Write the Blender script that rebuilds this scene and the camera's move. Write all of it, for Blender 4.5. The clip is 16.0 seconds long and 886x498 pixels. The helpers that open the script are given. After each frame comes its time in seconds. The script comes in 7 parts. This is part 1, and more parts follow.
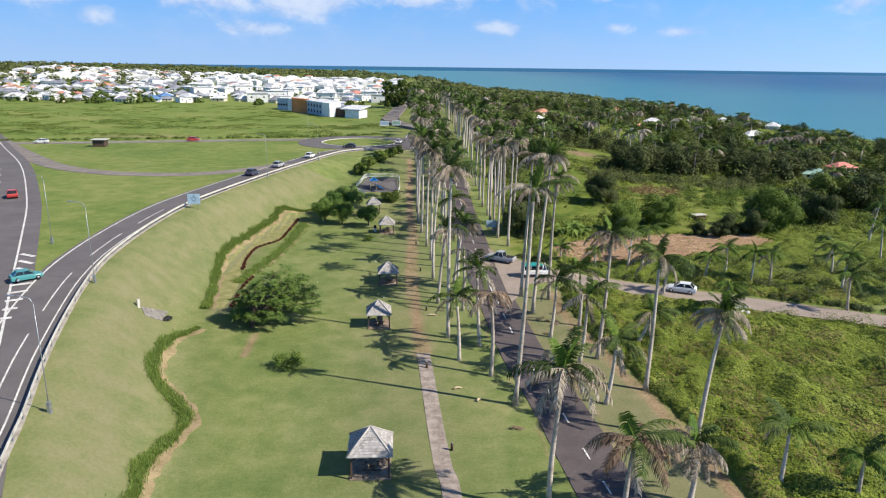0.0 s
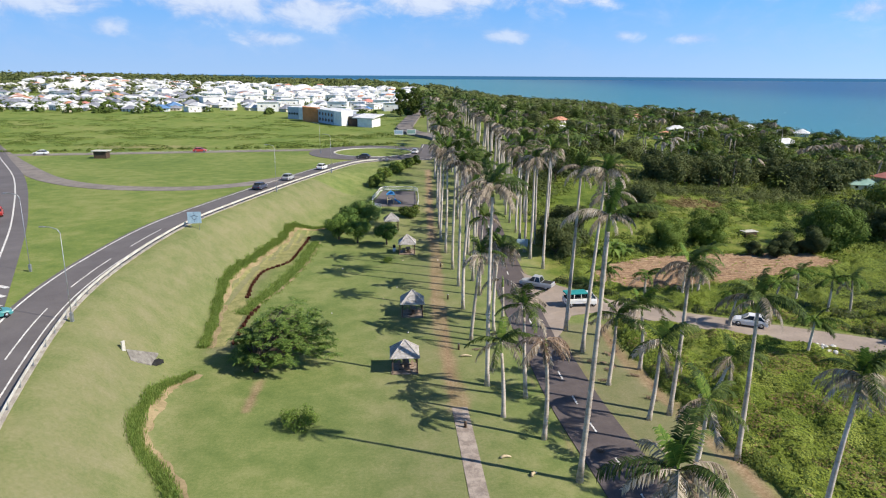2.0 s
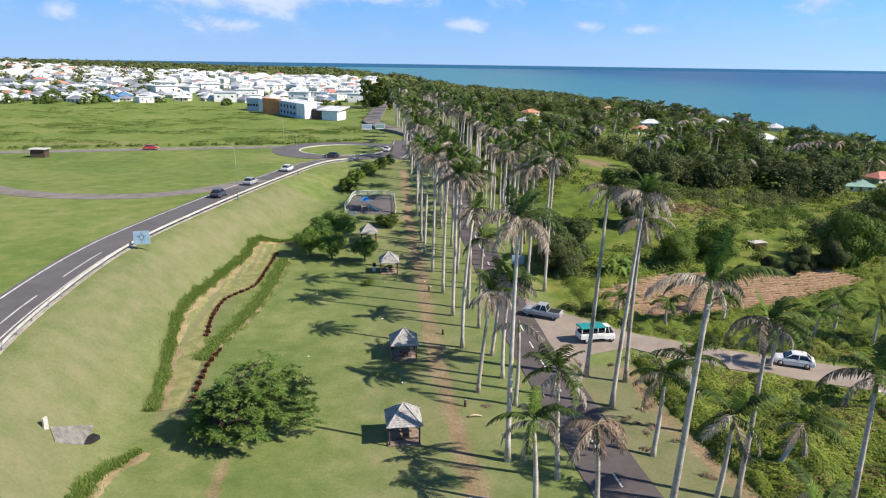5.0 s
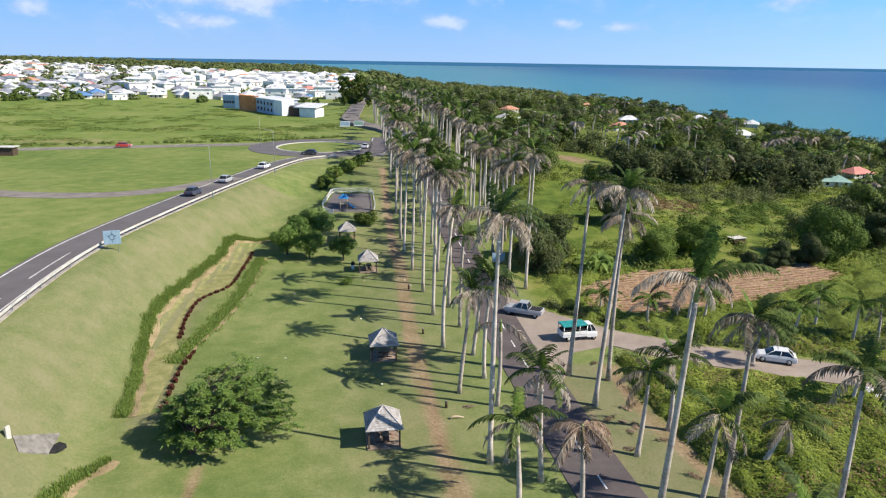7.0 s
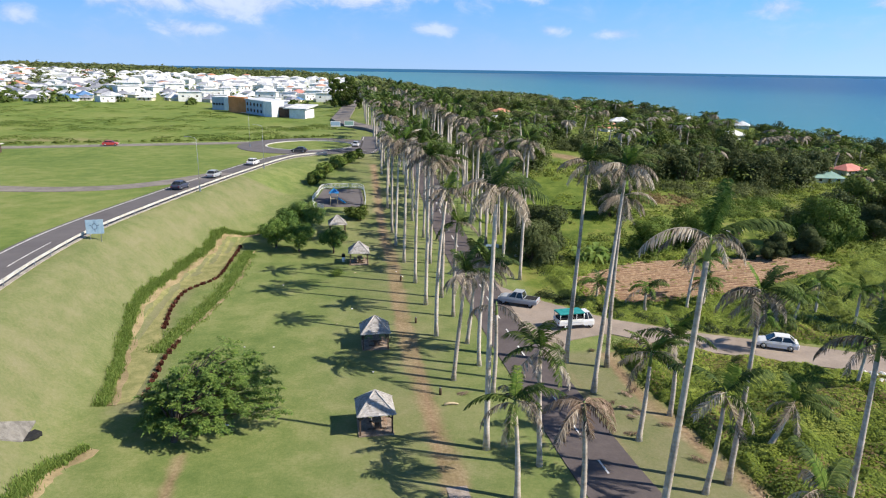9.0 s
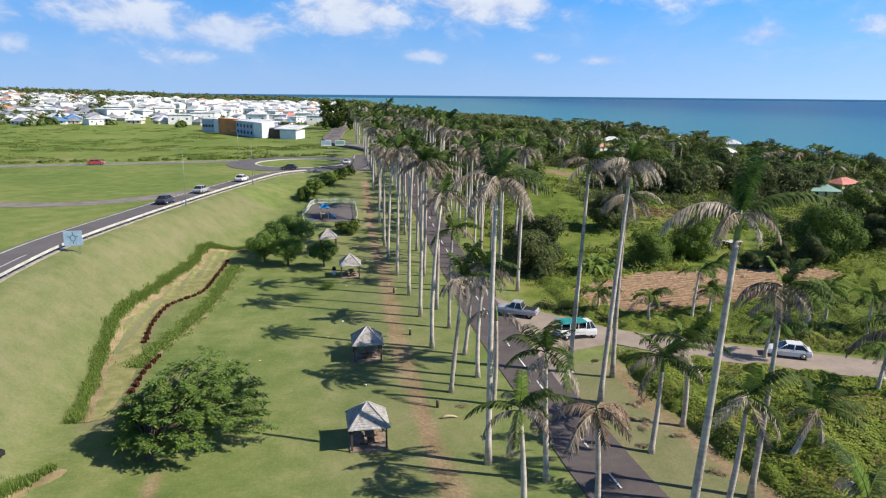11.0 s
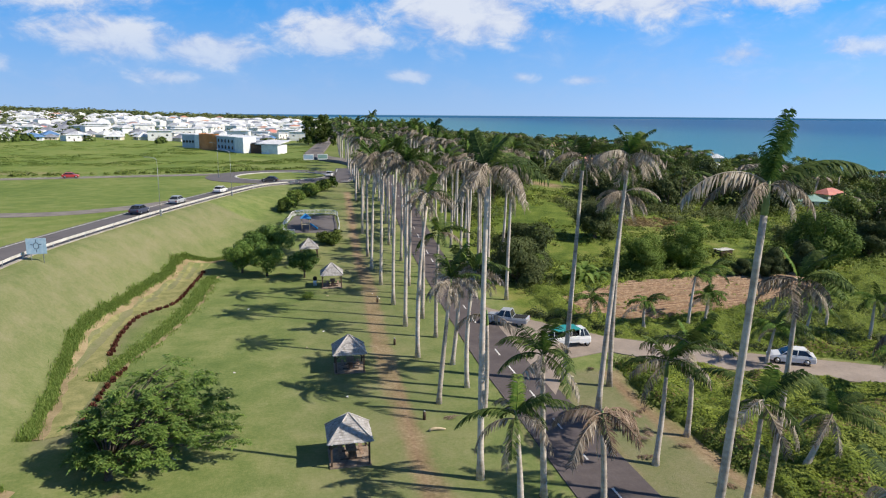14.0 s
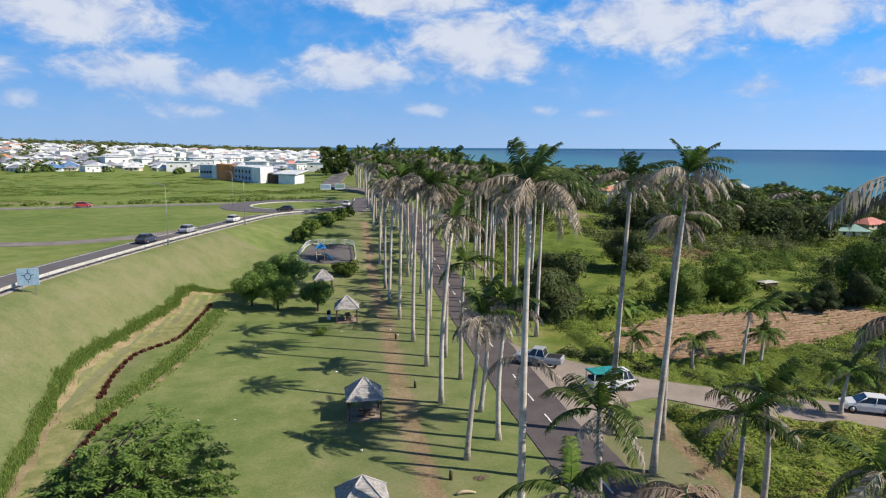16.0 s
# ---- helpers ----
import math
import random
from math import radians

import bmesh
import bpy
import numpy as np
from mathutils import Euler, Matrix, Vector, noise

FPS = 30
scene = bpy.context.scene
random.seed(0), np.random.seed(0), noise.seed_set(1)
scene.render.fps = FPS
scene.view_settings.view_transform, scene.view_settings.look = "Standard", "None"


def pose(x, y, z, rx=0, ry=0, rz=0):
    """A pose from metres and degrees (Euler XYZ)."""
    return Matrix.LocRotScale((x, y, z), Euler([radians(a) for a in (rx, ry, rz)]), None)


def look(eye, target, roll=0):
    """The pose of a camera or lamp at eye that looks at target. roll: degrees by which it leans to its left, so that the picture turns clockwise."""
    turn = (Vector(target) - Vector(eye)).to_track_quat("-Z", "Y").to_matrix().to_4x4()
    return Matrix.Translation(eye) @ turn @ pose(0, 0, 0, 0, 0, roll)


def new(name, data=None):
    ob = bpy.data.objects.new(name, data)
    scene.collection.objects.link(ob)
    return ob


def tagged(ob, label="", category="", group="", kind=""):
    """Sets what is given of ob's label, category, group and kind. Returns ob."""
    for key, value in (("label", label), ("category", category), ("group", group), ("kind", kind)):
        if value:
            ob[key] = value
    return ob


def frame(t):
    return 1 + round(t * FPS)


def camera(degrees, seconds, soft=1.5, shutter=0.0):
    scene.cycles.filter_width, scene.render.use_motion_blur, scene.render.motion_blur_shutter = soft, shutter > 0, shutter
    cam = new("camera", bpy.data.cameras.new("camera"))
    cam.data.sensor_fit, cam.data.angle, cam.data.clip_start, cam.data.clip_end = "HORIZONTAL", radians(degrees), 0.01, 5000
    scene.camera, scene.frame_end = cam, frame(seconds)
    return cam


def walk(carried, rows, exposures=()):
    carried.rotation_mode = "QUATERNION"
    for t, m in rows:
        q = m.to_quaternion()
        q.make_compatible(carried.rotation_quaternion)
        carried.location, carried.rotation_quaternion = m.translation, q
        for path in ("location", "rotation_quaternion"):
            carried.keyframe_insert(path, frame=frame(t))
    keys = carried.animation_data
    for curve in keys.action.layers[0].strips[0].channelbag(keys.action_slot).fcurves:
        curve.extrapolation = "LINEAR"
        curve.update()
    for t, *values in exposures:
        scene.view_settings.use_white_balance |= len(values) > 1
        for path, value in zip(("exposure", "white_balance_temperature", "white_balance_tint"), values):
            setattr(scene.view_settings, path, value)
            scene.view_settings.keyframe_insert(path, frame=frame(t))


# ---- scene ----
cam = camera(66.2, 16.0, soft=1.15)
PATH = [
    (0, (-0.096, 4.040, 31.358), (0.0061, 6.2576, 30.7565), 0.68),
    (0.5, (-0.532, 6.949, 31.117), (-0.4475, 9.1700, 30.5239), 0.53),
    (1, (-1.105, 10.136, 30.888), (-1.0328, 12.3598, 30.3054), 0.58),
    (1.5, (-1.507, 13.406, 30.676), (-1.4427, 15.6321, 30.0994), 0.40),
    (2, (-2.337, 16.629, 30.411), (-2.2693, 18.8552, 29.8362), 0.34),
    (2.5, (-3.340, 19.772, 30.326), (-3.2589, 21.9967, 29.7485), 0.28),
    (3, (-4.262, 22.817, 30.252), (-4.1643, 25.0393, 29.6696), 0.27),
    (3.5, (-5.068, 25.792, 30.624), (-4.9484, 28.0095, 30.0266), 0.21),
    (4, (-5.784, 28.085, 31.208), (-5.6385, 30.2994, 30.6037), 0.39),
    (6.5, (-5.731, 32.066, 31.546), (-5.4774, 34.2682, 30.9311), 0.93),
    (7, (-5.606, 32.187, 31.158), (-5.3418, 34.3869, 30.5410), 0.86),
    (7.5, (-5.662, 32.300, 30.642), (-5.3834, 34.4981, 30.0247), 1.00),
    (8, (-5.712, 32.528, 29.974), (-5.4232, 34.7256, 29.3595), 1.03),
    (8.5, (-5.664, 32.927, 29.189), (-5.3724, 35.1259, 28.5807), 0.94),
    (11, (-5.567, 36.327, 25.779), (-5.2437, 38.5451, 25.2657), 0.51),
    (11.5, (-5.549, 36.629, 25.348), (-5.2109, 38.8477, 24.8444), 0.49),
    (12, (-5.534, 36.844, 24.947), (-5.1795, 39.0625, 24.4527), 0.53),
    (12.5, (-5.436, 37.061, 24.545), (-5.0696, 39.2788, 24.0602), 0.52),
    (13, (-5.409, 37.470, 24.221), (-5.0295, 39.6878, 23.7444), 0.55),
    (13.5, (-5.320, 38.340, 23.824), (-4.9391, 40.5603, 23.3602), 0.47),
    (14, (-5.269, 39.497, 23.550), (-4.8911, 41.7202, 23.0992), 0.42),
    (14.5, (-5.283, 41.134, 23.218), (-4.9137, 43.3623, 22.7852), 0.38),
    (15, (-5.207, 42.938, 22.781), (-4.8546, 45.1741, 22.3723), 0.39),
    (15.5, (-5.093, 44.733, 22.438), (-4.7569, 46.9760, 22.0557), 0.42),
    (16, (-4.969, 46.255, 22.231), (-4.6463, 48.5060, 21.8852), 0.26),
]
walk(cam, [(t, look(eye, target, roll)) for t, eye, target, roll in PATH], [(0, 0.5), (8.5, 0.58), (11, 0.43), (14, 0.35), (16, 0.28)])

# ---------- world, sun ----------
SUN_EL, SUN_AZ = radians(41.0), radians(111.4)
to_sun = Vector((math.sin(SUN_AZ) * math.cos(SUN_EL), math.cos(SUN_AZ) * math.cos(SUN_EL), math.sin(SUN_EL)))
sun_data = bpy.data.lights.new("sun", "SUN")
sun_data.energy, sun_data.angle, sun_data.color = 5.0, radians(0.53), (1.0, 0.912, 0.785)
sun = new("sun", sun_data)
sun.matrix_world = look(to_sun * 500, (0, 0, 0))


class Nodes:
    """Short hand for building node trees."""

    def __init__(self, tree):
        self.t = tree
        tree.nodes.clear()

    def add(self, kind, **sets):
        n = self.t.nodes.new(kind)
        for k, v in sets.items():
            if k in n.inputs.keys():
                n.inputs[k].default_value = v
        return n

    def link(self, a, b):
        self.t.links.new(a, b)

    def put(self, socket, value):
        if hasattr(value, "is_output"):
            self.t.links.new(value, socket)
        else:
            socket.default_value = value

    def math(self, op, a, b=0.0, c=None, clamp=False):
        n = self.t.nodes.new("ShaderNodeMath")
        n.operation, n.use_clamp = op, clamp
        self.put(n.inputs[0], a)
        self.put(n.inputs[1], b)
        if c is not None:
            self.put(n.inputs[2], c)
        return n.outputs[0]

    def mix(self, f, a, b, blend="MIX"):
        n = self.t.nodes.new("ShaderNodeMix")
        n.data_type, n.blend_type = "RGBA", blend
        self.put(n.inputs[0], f)
        for s, v in ((n.inputs[6], a), (n.inputs[7], b)):
            self.put(s, v if hasattr(v, "is_output") else (*v[:3], 1))
        return n.outputs[2]

    def noise(self, vec, scale, detail=4.0, rough=0.55, dist=0.0):
        n = self.t.nodes.new("ShaderNodeTexNoise")
        n.inputs["Scale"].default_value, n.inputs["Detail"].default_value = scale, detail
        n.inputs["Roughness"].default_value, n.inputs["Distortion"].default_value = rough, dist
        if vec is not None:
            self.t.links.new(vec, n.inputs["Vector"])
        return n.outputs[0]

    def ramp(self, f, *stops):
        n = self.t.nodes.new("ShaderNodeValToRGB")
        e = n.color_ramp.elements
        while len(e) < len(stops):
            e.new(0.5)
        for el, (p, c) in zip(e, stops):
            el.position, el.color = p, (*c, 1) if len(c) == 3 else c
        self.t.links.new(f, n.inputs[0])
        return n.outputs[0]

    def step(self, v, lo, hi):
        n = self.t.nodes.new("ShaderNodeMapRange")
        n.interpolation_type = "SMOOTHSTEP"
        self.put(n.inputs[0], v)
        n.inputs[1].default_value, n.inputs[2].default_value = lo, hi
        return n.outputs[0]


world = bpy.data.worlds.new("sky")
scene.world = world
world.use_nodes = True
w = Nodes(world.node_tree)
sky = w.add("ShaderNodeTexSky")
sky.sky_type, sky.sun_disc = "NISHITA", False
sky.sun_elevation, sky.sun_rotation = SUN_EL, SUN_AZ
sky.air_density, sky.dust_density, sky.ozone_density = 1.0, 0.6, 2.0
coord = w.add("ShaderNodeTexCoord")
sep = w.add("ShaderNodeSeparateXYZ")
w.link(coord.outputs["Generated"], sep.inputs[0])
az = w.math("MULTIPLY", w.math("ARCTAN2", sep.outputs[0], sep.outputs[1]), 57.296)
el = w.math("MULTIPLY", w.math("ARCSINE", sep.outputs[2]), 57.296)
flat = w.add("ShaderNodeCombineXYZ")
w.put(flat.inputs[0], w.math("MULTIPLY", az, 0.1))
w.put(flat.inputs[1], w.math("MULTIPLY", el, 0.17))
billow = w.noise(flat.outputs[0], 3.2, 9.0, 0.62, 0.35)
wisp = w.noise(flat.outputs[0], 1.4, 7.0, 0.6, 0.8)
# cumulus banks: azimuth, height, half width, half depth, in degrees
CLOUDS = [(0.8, 6.1, 6.0, 2.3), (10.8, 8.0, 9.0, 3.9), (24.5, 9.5, 9.0, 3.4), (35.0, 9.8, 8.0, 3.0), (-16.2, 5.3, 6.0, 1.9), (-8.4, 4.6, 5.0, 1.6), (-20.0, 9.4, 10.5, 2.9),
          (32.8, 4.5, 3.6, 1.0), (40.0, 4.7, 3.2, 0.9), (6.7, 2.9, 2.6, 0.75), (16.0, 2.9, 1.8, 0.55), (21.0, 2.7, 2.4, 0.6), (-12.3, 2.6, 3.0, 0.7), (5.0, 11.6, 9.5, 2.2),
          (-28.0, 5.0, 6.0, 1.6), (-32.0, 11.5, 9.0, 2.6), (50.0, 8.0, 9.0, 3.2), (-23.4, 3.2, 1.6, 0.9)]
bank = None
for a0, e0, wa, we in CLOUDS:
    da = w.math("DIVIDE", w.math("SUBTRACT", az, a0), wa)
    de = w.math("DIVIDE", w.math("SUBTRACT", el, e0), we)
    r = w.math("SUBTRACT", 1.0, w.math("SQRT", w.math("ADD", w.math("MULTIPLY", da, da), w.math("MULTIPLY", de, de))))
    r = w.math("MULTIPLY", r, 1.15 if wa > 4 else 0.75)
    bank = r if bank is None else w.math("MAXIMUM", bank, r)
lumps = w.math("ADD", w.math("MULTIPLY", w.math("SUBTRACT", billow, 0.5), 2.3), w.math("MULTIPLY", w.math("SUBTRACT", wisp, 0.5), 1.4))
puff = w.math("ADD", w.math("MULTIPLY", bank, 1.25), lumps)
cover = w.math("MULTIPLY", w.step(puff, -0.12, 0.9), w.step(bank, -0.5, 0.15))
thin = w.math("MULTIPLY", w.step(w.math("ADD", w.math("MULTIPLY", wisp, 0.6), w.math("MULTIPLY", billow, 0.4)), 0.42, 0.72), w.math("MULTIPLY", w.step(el, 0.1, 2.0), 0.4))
cover = w.math("MAXIMUM", cover, thin)
shade = w.step(w.math("ADD", billow, w.math("MULTIPLY", puff, 0.22)), 0.42, 0.85)
cloud_colour = w.mix(shade, (4.5, 5.2, 7.2), (6.9, 7.25, 8.0))
tint = w.ramp(w.math("DIVIDE", el, 40.0), (0.0, (0.40, 0.63, 1.0)), (0.07, (0.28, 0.56, 1.02)), (0.2, (0.09, 0.43, 1.03)), (0.36, (0.04, 0.32, 0.90)), (1.0, (0.05, 0.19, 0.55)))
bright = w.math("ADD", 8.2, w.math("MULTIPLY", w.step(az, 0.0, 70.0), 3.4))
level = w.add("ShaderNodeCombineXYZ")
for k in range(3):
    w.put(level.inputs[k], bright)
scaled = w.mix(1.0, tint, level.outputs[0], "MULTIPLY")
clear = w.mix(1.0, sky.outputs[0], (0.36, 0.36, 0.36), "MULTIPLY")
blue = w.mix(w.math("MULTIPLY", w.step(el, 60.0, 25.0), 0.9), clear, scaled)
col = w.mix(w.math("MULTIPLY", cover, w.math("ADD", 0.55, w.math("MULTIPLY", w.step(el, 2.5, 7.5), 0.36))), blue, cloud_colour)
low = w.step(sep.outputs[2], -0.0027, -0.0037)
col = w.mix(low, col, (0.45, 1.5, 2.9))
bg = w.add("ShaderNodeBackground", Strength=0.088)
w.link(col, bg.inputs[0])
wout = w.add("ShaderNodeOutputWorld")
w.link(bg.outputs[0], wout.inputs[0])

# ---------- materials ----------


def material(name):
    m = bpy.data.materials.new(name)
    m.use_nodes = True
    return m, Nodes(m.node_tree)


def finish(m, n, colour, rough=0.8, bump=None, bump_dist=0.02, bump_strength=0.6, metal=0.0, spec=0.3, leaf=0.0):
    b = n.add("ShaderNodeBsdfPrincipled", Metallic=metal)
    b.inputs["Specular IOR Level"].default_value = spec
    n.put(b.inputs["Base Color"], colour if hasattr(colour, "is_output") else (*colour, 1))
    n.put(b.inputs["Roughness"], rough)
    if bump is not None:
        k = n.add("ShaderNodeBump", Strength=bump_strength, Distance=bump_dist)
        n.put(k.inputs["Height"], bump)
        n.link(k.outputs[0], b.inputs["Normal"])
    last = b.outputs[0]
    if leaf:
        t = n.add("ShaderNodeBsdfTranslucent")
        n.put(t.inputs[0], colour if hasattr(colour, "is_output") else (*colour, 1))
        x = n.add("ShaderNodeMixShader", Fac=leaf)
        n.link(last, x.inputs[1])
        n.link(t.outputs[0], x.inputs[2])
        last = x.outputs[0]
    o = n.add("ShaderNodeOutputMaterial")
    n.link(last, o.inputs[0])
    return m


def world_pos(n):
    g = n.add("ShaderNodeNewGeometry")
    return g.outputs["Position"]


def plain(name, a, b, scale=3.0, rough=0.7, metal=0.0, bump=0.004, spec=0.3, detail=6.0):
    """A surface that varies between two colours at two scales."""
    m, n = material(name)
    c = n.add("ShaderNodeTexCoord").outputs["Object"]
    big = n.noise(c, scale, detail, 0.6)
    fine = n.noise(c, scale * 9.0, 3.0, 0.6)
    f = n.math("ADD", n.math("MULTIPLY", big, 0.7), n.math("MULTIPLY", fine, 0.3))
    return finish(m, n, n.mix(n.step(f, 0.36, 0.64), a, b), rough, fine, bump, 0.5, metal, spec)


def leafy(name, dark, mid, light, translucent=0.25, rough=0.68, by_object=0.35, patch=0.0, spread=0.62):
    """Foliage: each leaf, and each plant, has a shade of its own."""
    m, n = material(name)
    g = n.add("ShaderNodeNewGeometry")
    o = n.add("ShaderNodeObjectInfo")
    f = n.math("ADD", n.math("MULTIPLY", n.math("SUBTRACT", g.outputs["Random Per Island"], 0.5), spread), n.math("MULTIPLY", n.math("SUBTRACT", o.outputs["Random"], 0.5), by_object * 1.4))
    if patch:
        p = world_pos(n)
        f = n.math("MULTIPLY", f, 0.3)
        f = n.math("ADD", f, n.math("MULTIPLY", n.math("SUBTRACT", n.noise(p, 0.16, 3.0, 0.55), 0.5), patch * 2.2))
        f = n.math("ADD", f, n.math("MULTIPLY", n.math("SUBTRACT", n.noise(p, 0.75, 3.0, 0.6), 0.5), patch))
    f = n.math("ADD", f, 0.5)
    return finish(m, n, n.ramp(f, (0.05, dark), (0.5, mid), (0.95, light)), rough, leaf=translucent, spec=0.14)


M = {}
M["trunk"] = None
m, n = material("palm_bark")
c = n.add("ShaderNodeTexCoord").outputs["Object"]
rings = n.add("ShaderNodeTexWave", Scale=1.1, Distortion=3.0, Detail=3.0)
rings.wave_type, rings.bands_direction = "BANDS", "Z"
n.link(c, rings.inputs[0])
stain = n.noise(c, 1.1, 6.0, 0.7)
oi = n.add("ShaderNodeObjectInfo").outputs["Random"]
f = n.math("ADD", n.math("MULTIPLY", stain, 0.965), n.math("MULTIPLY", rings.outputs[1], 0.035))
f = n.math("ADD", f, n.math("MULTIPLY", n.math("SUBTRACT", oi, 0.5), 0.18))
M["trunk"] = finish(m, n, n.ramp(f, (0.25, (0.17, 0.14, 0.112)), (0.47, (0.42, 0.365, 0.305)), (0.7, (0.64, 0.575, 0.50))), 0.85, stain, 0.02, 0.4)
M["shaft"] = plain("crownshaft", (0.10, 0.17, 0.045), (0.22, 0.27, 0.09), 2.0, 0.45)
M["frond"] = leafy("palm_leaf_green", (0.026, 0.048, 0.013), (0.070, 0.110, 0.027), (0.155, 0.20, 0.05))
M["frond_plume"] = leafy("palm_leaf_spear", (0.05, 0.10, 0.024), (0.10, 0.18, 0.04), (0.19, 0.27, 0.065), 0.35)
M["frond_young"] = leafy("palm_leaf_young", (0.05, 0.11, 0.02), (0.11, 0.19, 0.03), (0.22, 0.27, 0.06))
M["frond_grey"] = leafy("palm_leaf_dry", (0.12, 0.092, 0.068), (0.345, 0.288, 0.22), (0.58, 0.52, 0.435), 0.2, 0.8)
M["frond_brown"] = leafy("palm_leaf_dead", (0.075, 0.05, 0.034), (0.19, 0.13, 0.088), (0.36, 0.27, 0.20), 0.15, 0.8)
M["leaf_dark"] = leafy("tree_leaf_dark", (0.028, 0.042, 0.018), (0.078, 0.102, 0.036), (0.15, 0.17, 0.062), spread=0.4)
M["leaf_mid"] = leafy("tree_leaf_mid", (0.036, 0.06, 0.014), (0.098, 0.14, 0.028), (0.18, 0.22, 0.052), spread=0.42)
M["leaf_bright"] = leafy("tree_leaf_bright", (0.05, 0.09, 0.015), (0.125, 0.19, 0.035), (0.22, 0.285, 0.07), spread=0.45)
M["leaf_airy"] = leafy("tree_leaf_airy", (0.07, 0.135, 0.025), (0.15, 0.235, 0.05), (0.27, 0.35, 0.09), 0.35)
M["leaf_spray"] = leafy("tree_leaf_spray", (0.055, 0.11, 0.026), (0.12, 0.20, 0.046), (0.22, 0.30, 0.085))
M["brush_light"] = leafy("brush_leaf_light", (0.15, 0.21, 0.03), (0.25, 0.31, 0.047), (0.34, 0.38, 0.085), by_object=0.0, patch=1.0)
M["brush"] = leafy("brush_leaf", (0.12, 0.17, 0.024), (0.21, 0.27, 0.04), (0.30, 0.345, 0.075), by_object=0.0, patch=1.0)
M["meadow_leaf"] = leafy("meadow_grass", (0.075, 0.12, 0.024), (0.125, 0.18, 0.038), (0.20, 0.23, 0.06), by_object=0.0, patch=0.8)
M["grass_blade"] = leafy("tall_grass", (0.10, 0.17, 0.035), (0.19, 0.28, 0.062), (0.33, 0.38, 0.11), 0.4, by_object=0.0)
M["brush_dry"] = leafy("dry_brush_leaf", (0.11, 0.075, 0.034), (0.23, 0.165, 0.075), (0.36, 0.27, 0.14), by_object=0.0)
M["red_leaf"] = leafy("dark_red_leaf", (0.045, 0.014, 0.010), (0.11, 0.038, 0.026), (0.20, 0.085, 0.055), by_object=0.0)
M["bark"] = plain("tree_bark", (0.06, 0.045, 0.035), (0.17, 0.13, 0.10), 3.0, 0.9, bump=0.03)
# also carries painted shade in the hall, stall and shed bodies
M["post_wood"] = plain("dark_wood", (0.05, 0.032, 0.022), (0.12, 0.08, 0.055), 4.0, 0.8)
M["shingle"] = None
m, n = material("weathered_shingle")
c = n.add("ShaderNodeTexCoord").outputs["Object"]
big = n.noise(c, 1.4, 7.0, 0.65)
isl = n.add("ShaderNodeNewGeometry").outputs["Random Per Island"]
f = n.math("ADD", n.math("MULTIPLY", big, 0.8), n.math("MULTIPLY", isl, 0.25))
M["shingle"] = finish(m, n, n.ramp(f, (0.3, (0.20, 0.185, 0.17)), (0.55, (0.38, 0.36, 0.345)), (0.8, (0.55, 0.53, 0.51))), 0.85, n.noise(c, 30, 3), 0.01, 0.5)
M["concrete"] = plain("worn_concrete", (0.26, 0.23, 0.19), (0.44, 0.40, 0.34), 1.2, 0.9)
M["brown_slab"] = plain("stained_brown_concrete", (0.17, 0.125, 0.09), (0.32, 0.25, 0.19), 1.4, 0.92)
M["bench_wood"] = plain("weathered_brown_wood", (0.17, 0.11, 0.075), (0.34, 0.24, 0.17), 3.0, 0.85)
M["pale_concrete"] = plain("pale_concrete", (0.42, 0.40, 0.36), (0.62, 0.60, 0.55), 1.0, 0.85)
M["white_paint"] = plain("white_paint", (0.66, 0.66, 0.64), (0.82, 0.82, 0.80), 0.6, 0.6)
M["road_paint"] = plain("worn_road_paint", (0.42, 0.41, 0.39), (0.74, 0.73, 0.70), 2.0, 0.8)
M["steel"] = plain("galvanised_steel", (0.30, 0.32, 0.34), (0.46, 0.48, 0.50), 2.0, 0.45, metal=0.7)
M["sign_blue"] = plain("faded_blue_sign", (0.24, 0.36, 0.47), (0.36, 0.48, 0.57), 1.5, 0.5)
M["dark_line"] = plain("dark_sign_paint", (0.03, 0.05, 0.09), (0.06, 0.09, 0.14), 2.0, 0.6)
# also carries painted shade in the truck bed and the drain mouth
M["tyre"] = plain("tyre_rubber", (0.012, 0.012, 0.012), (0.03, 0.03, 0.03), 4.0, 0.85)
M["glass"] = plain("dark_window_glass", (0.012, 0.016, 0.02), (0.03, 0.036, 0.042), 1.0, 0.08, spec=0.6, bump=0.0)
M["lamp_red"] = plain("red_lamp_lens", (0.28, 0.015, 0.012), (0.42, 0.03, 0.02), 4.0, 0.25)
M["straw"] = plain("straw_mulch", (0.22, 0.14, 0.085), (0.38, 0.27, 0.17), 2.2, 0.95, bump=0.05)
M["earth"] = plain("tan_earth", (0.21, 0.165, 0.085), (0.34, 0.265, 0.15), 0.5, 0.95, bump=0.03)
M["soil"] = plain("brown_soil", (0.12, 0.064, 0.04), (0.22, 0.125, 0.078), 0.8, 0.95, bump=0.05)
M["log"] = plain("bleached_log", (0.36, 0.28, 0.17), (0.58, 0.48, 0.33), 4.0, 0.9)
M["blue_plastic"] = plain("blue_plastic", (0.03, 0.22, 0.50), (0.06, 0.30, 0.60), 2.0, 0.4)
M["teal_tarp"] = plain("teal_tarpaulin", (0.015, 0.19, 0.19), (0.03, 0.29, 0.28), 2.0, 0.6)
M["orange_render"] = plain("orange_render", (0.55, 0.20, 0.06), (0.68, 0.27, 0.10), 0.3, 0.8)
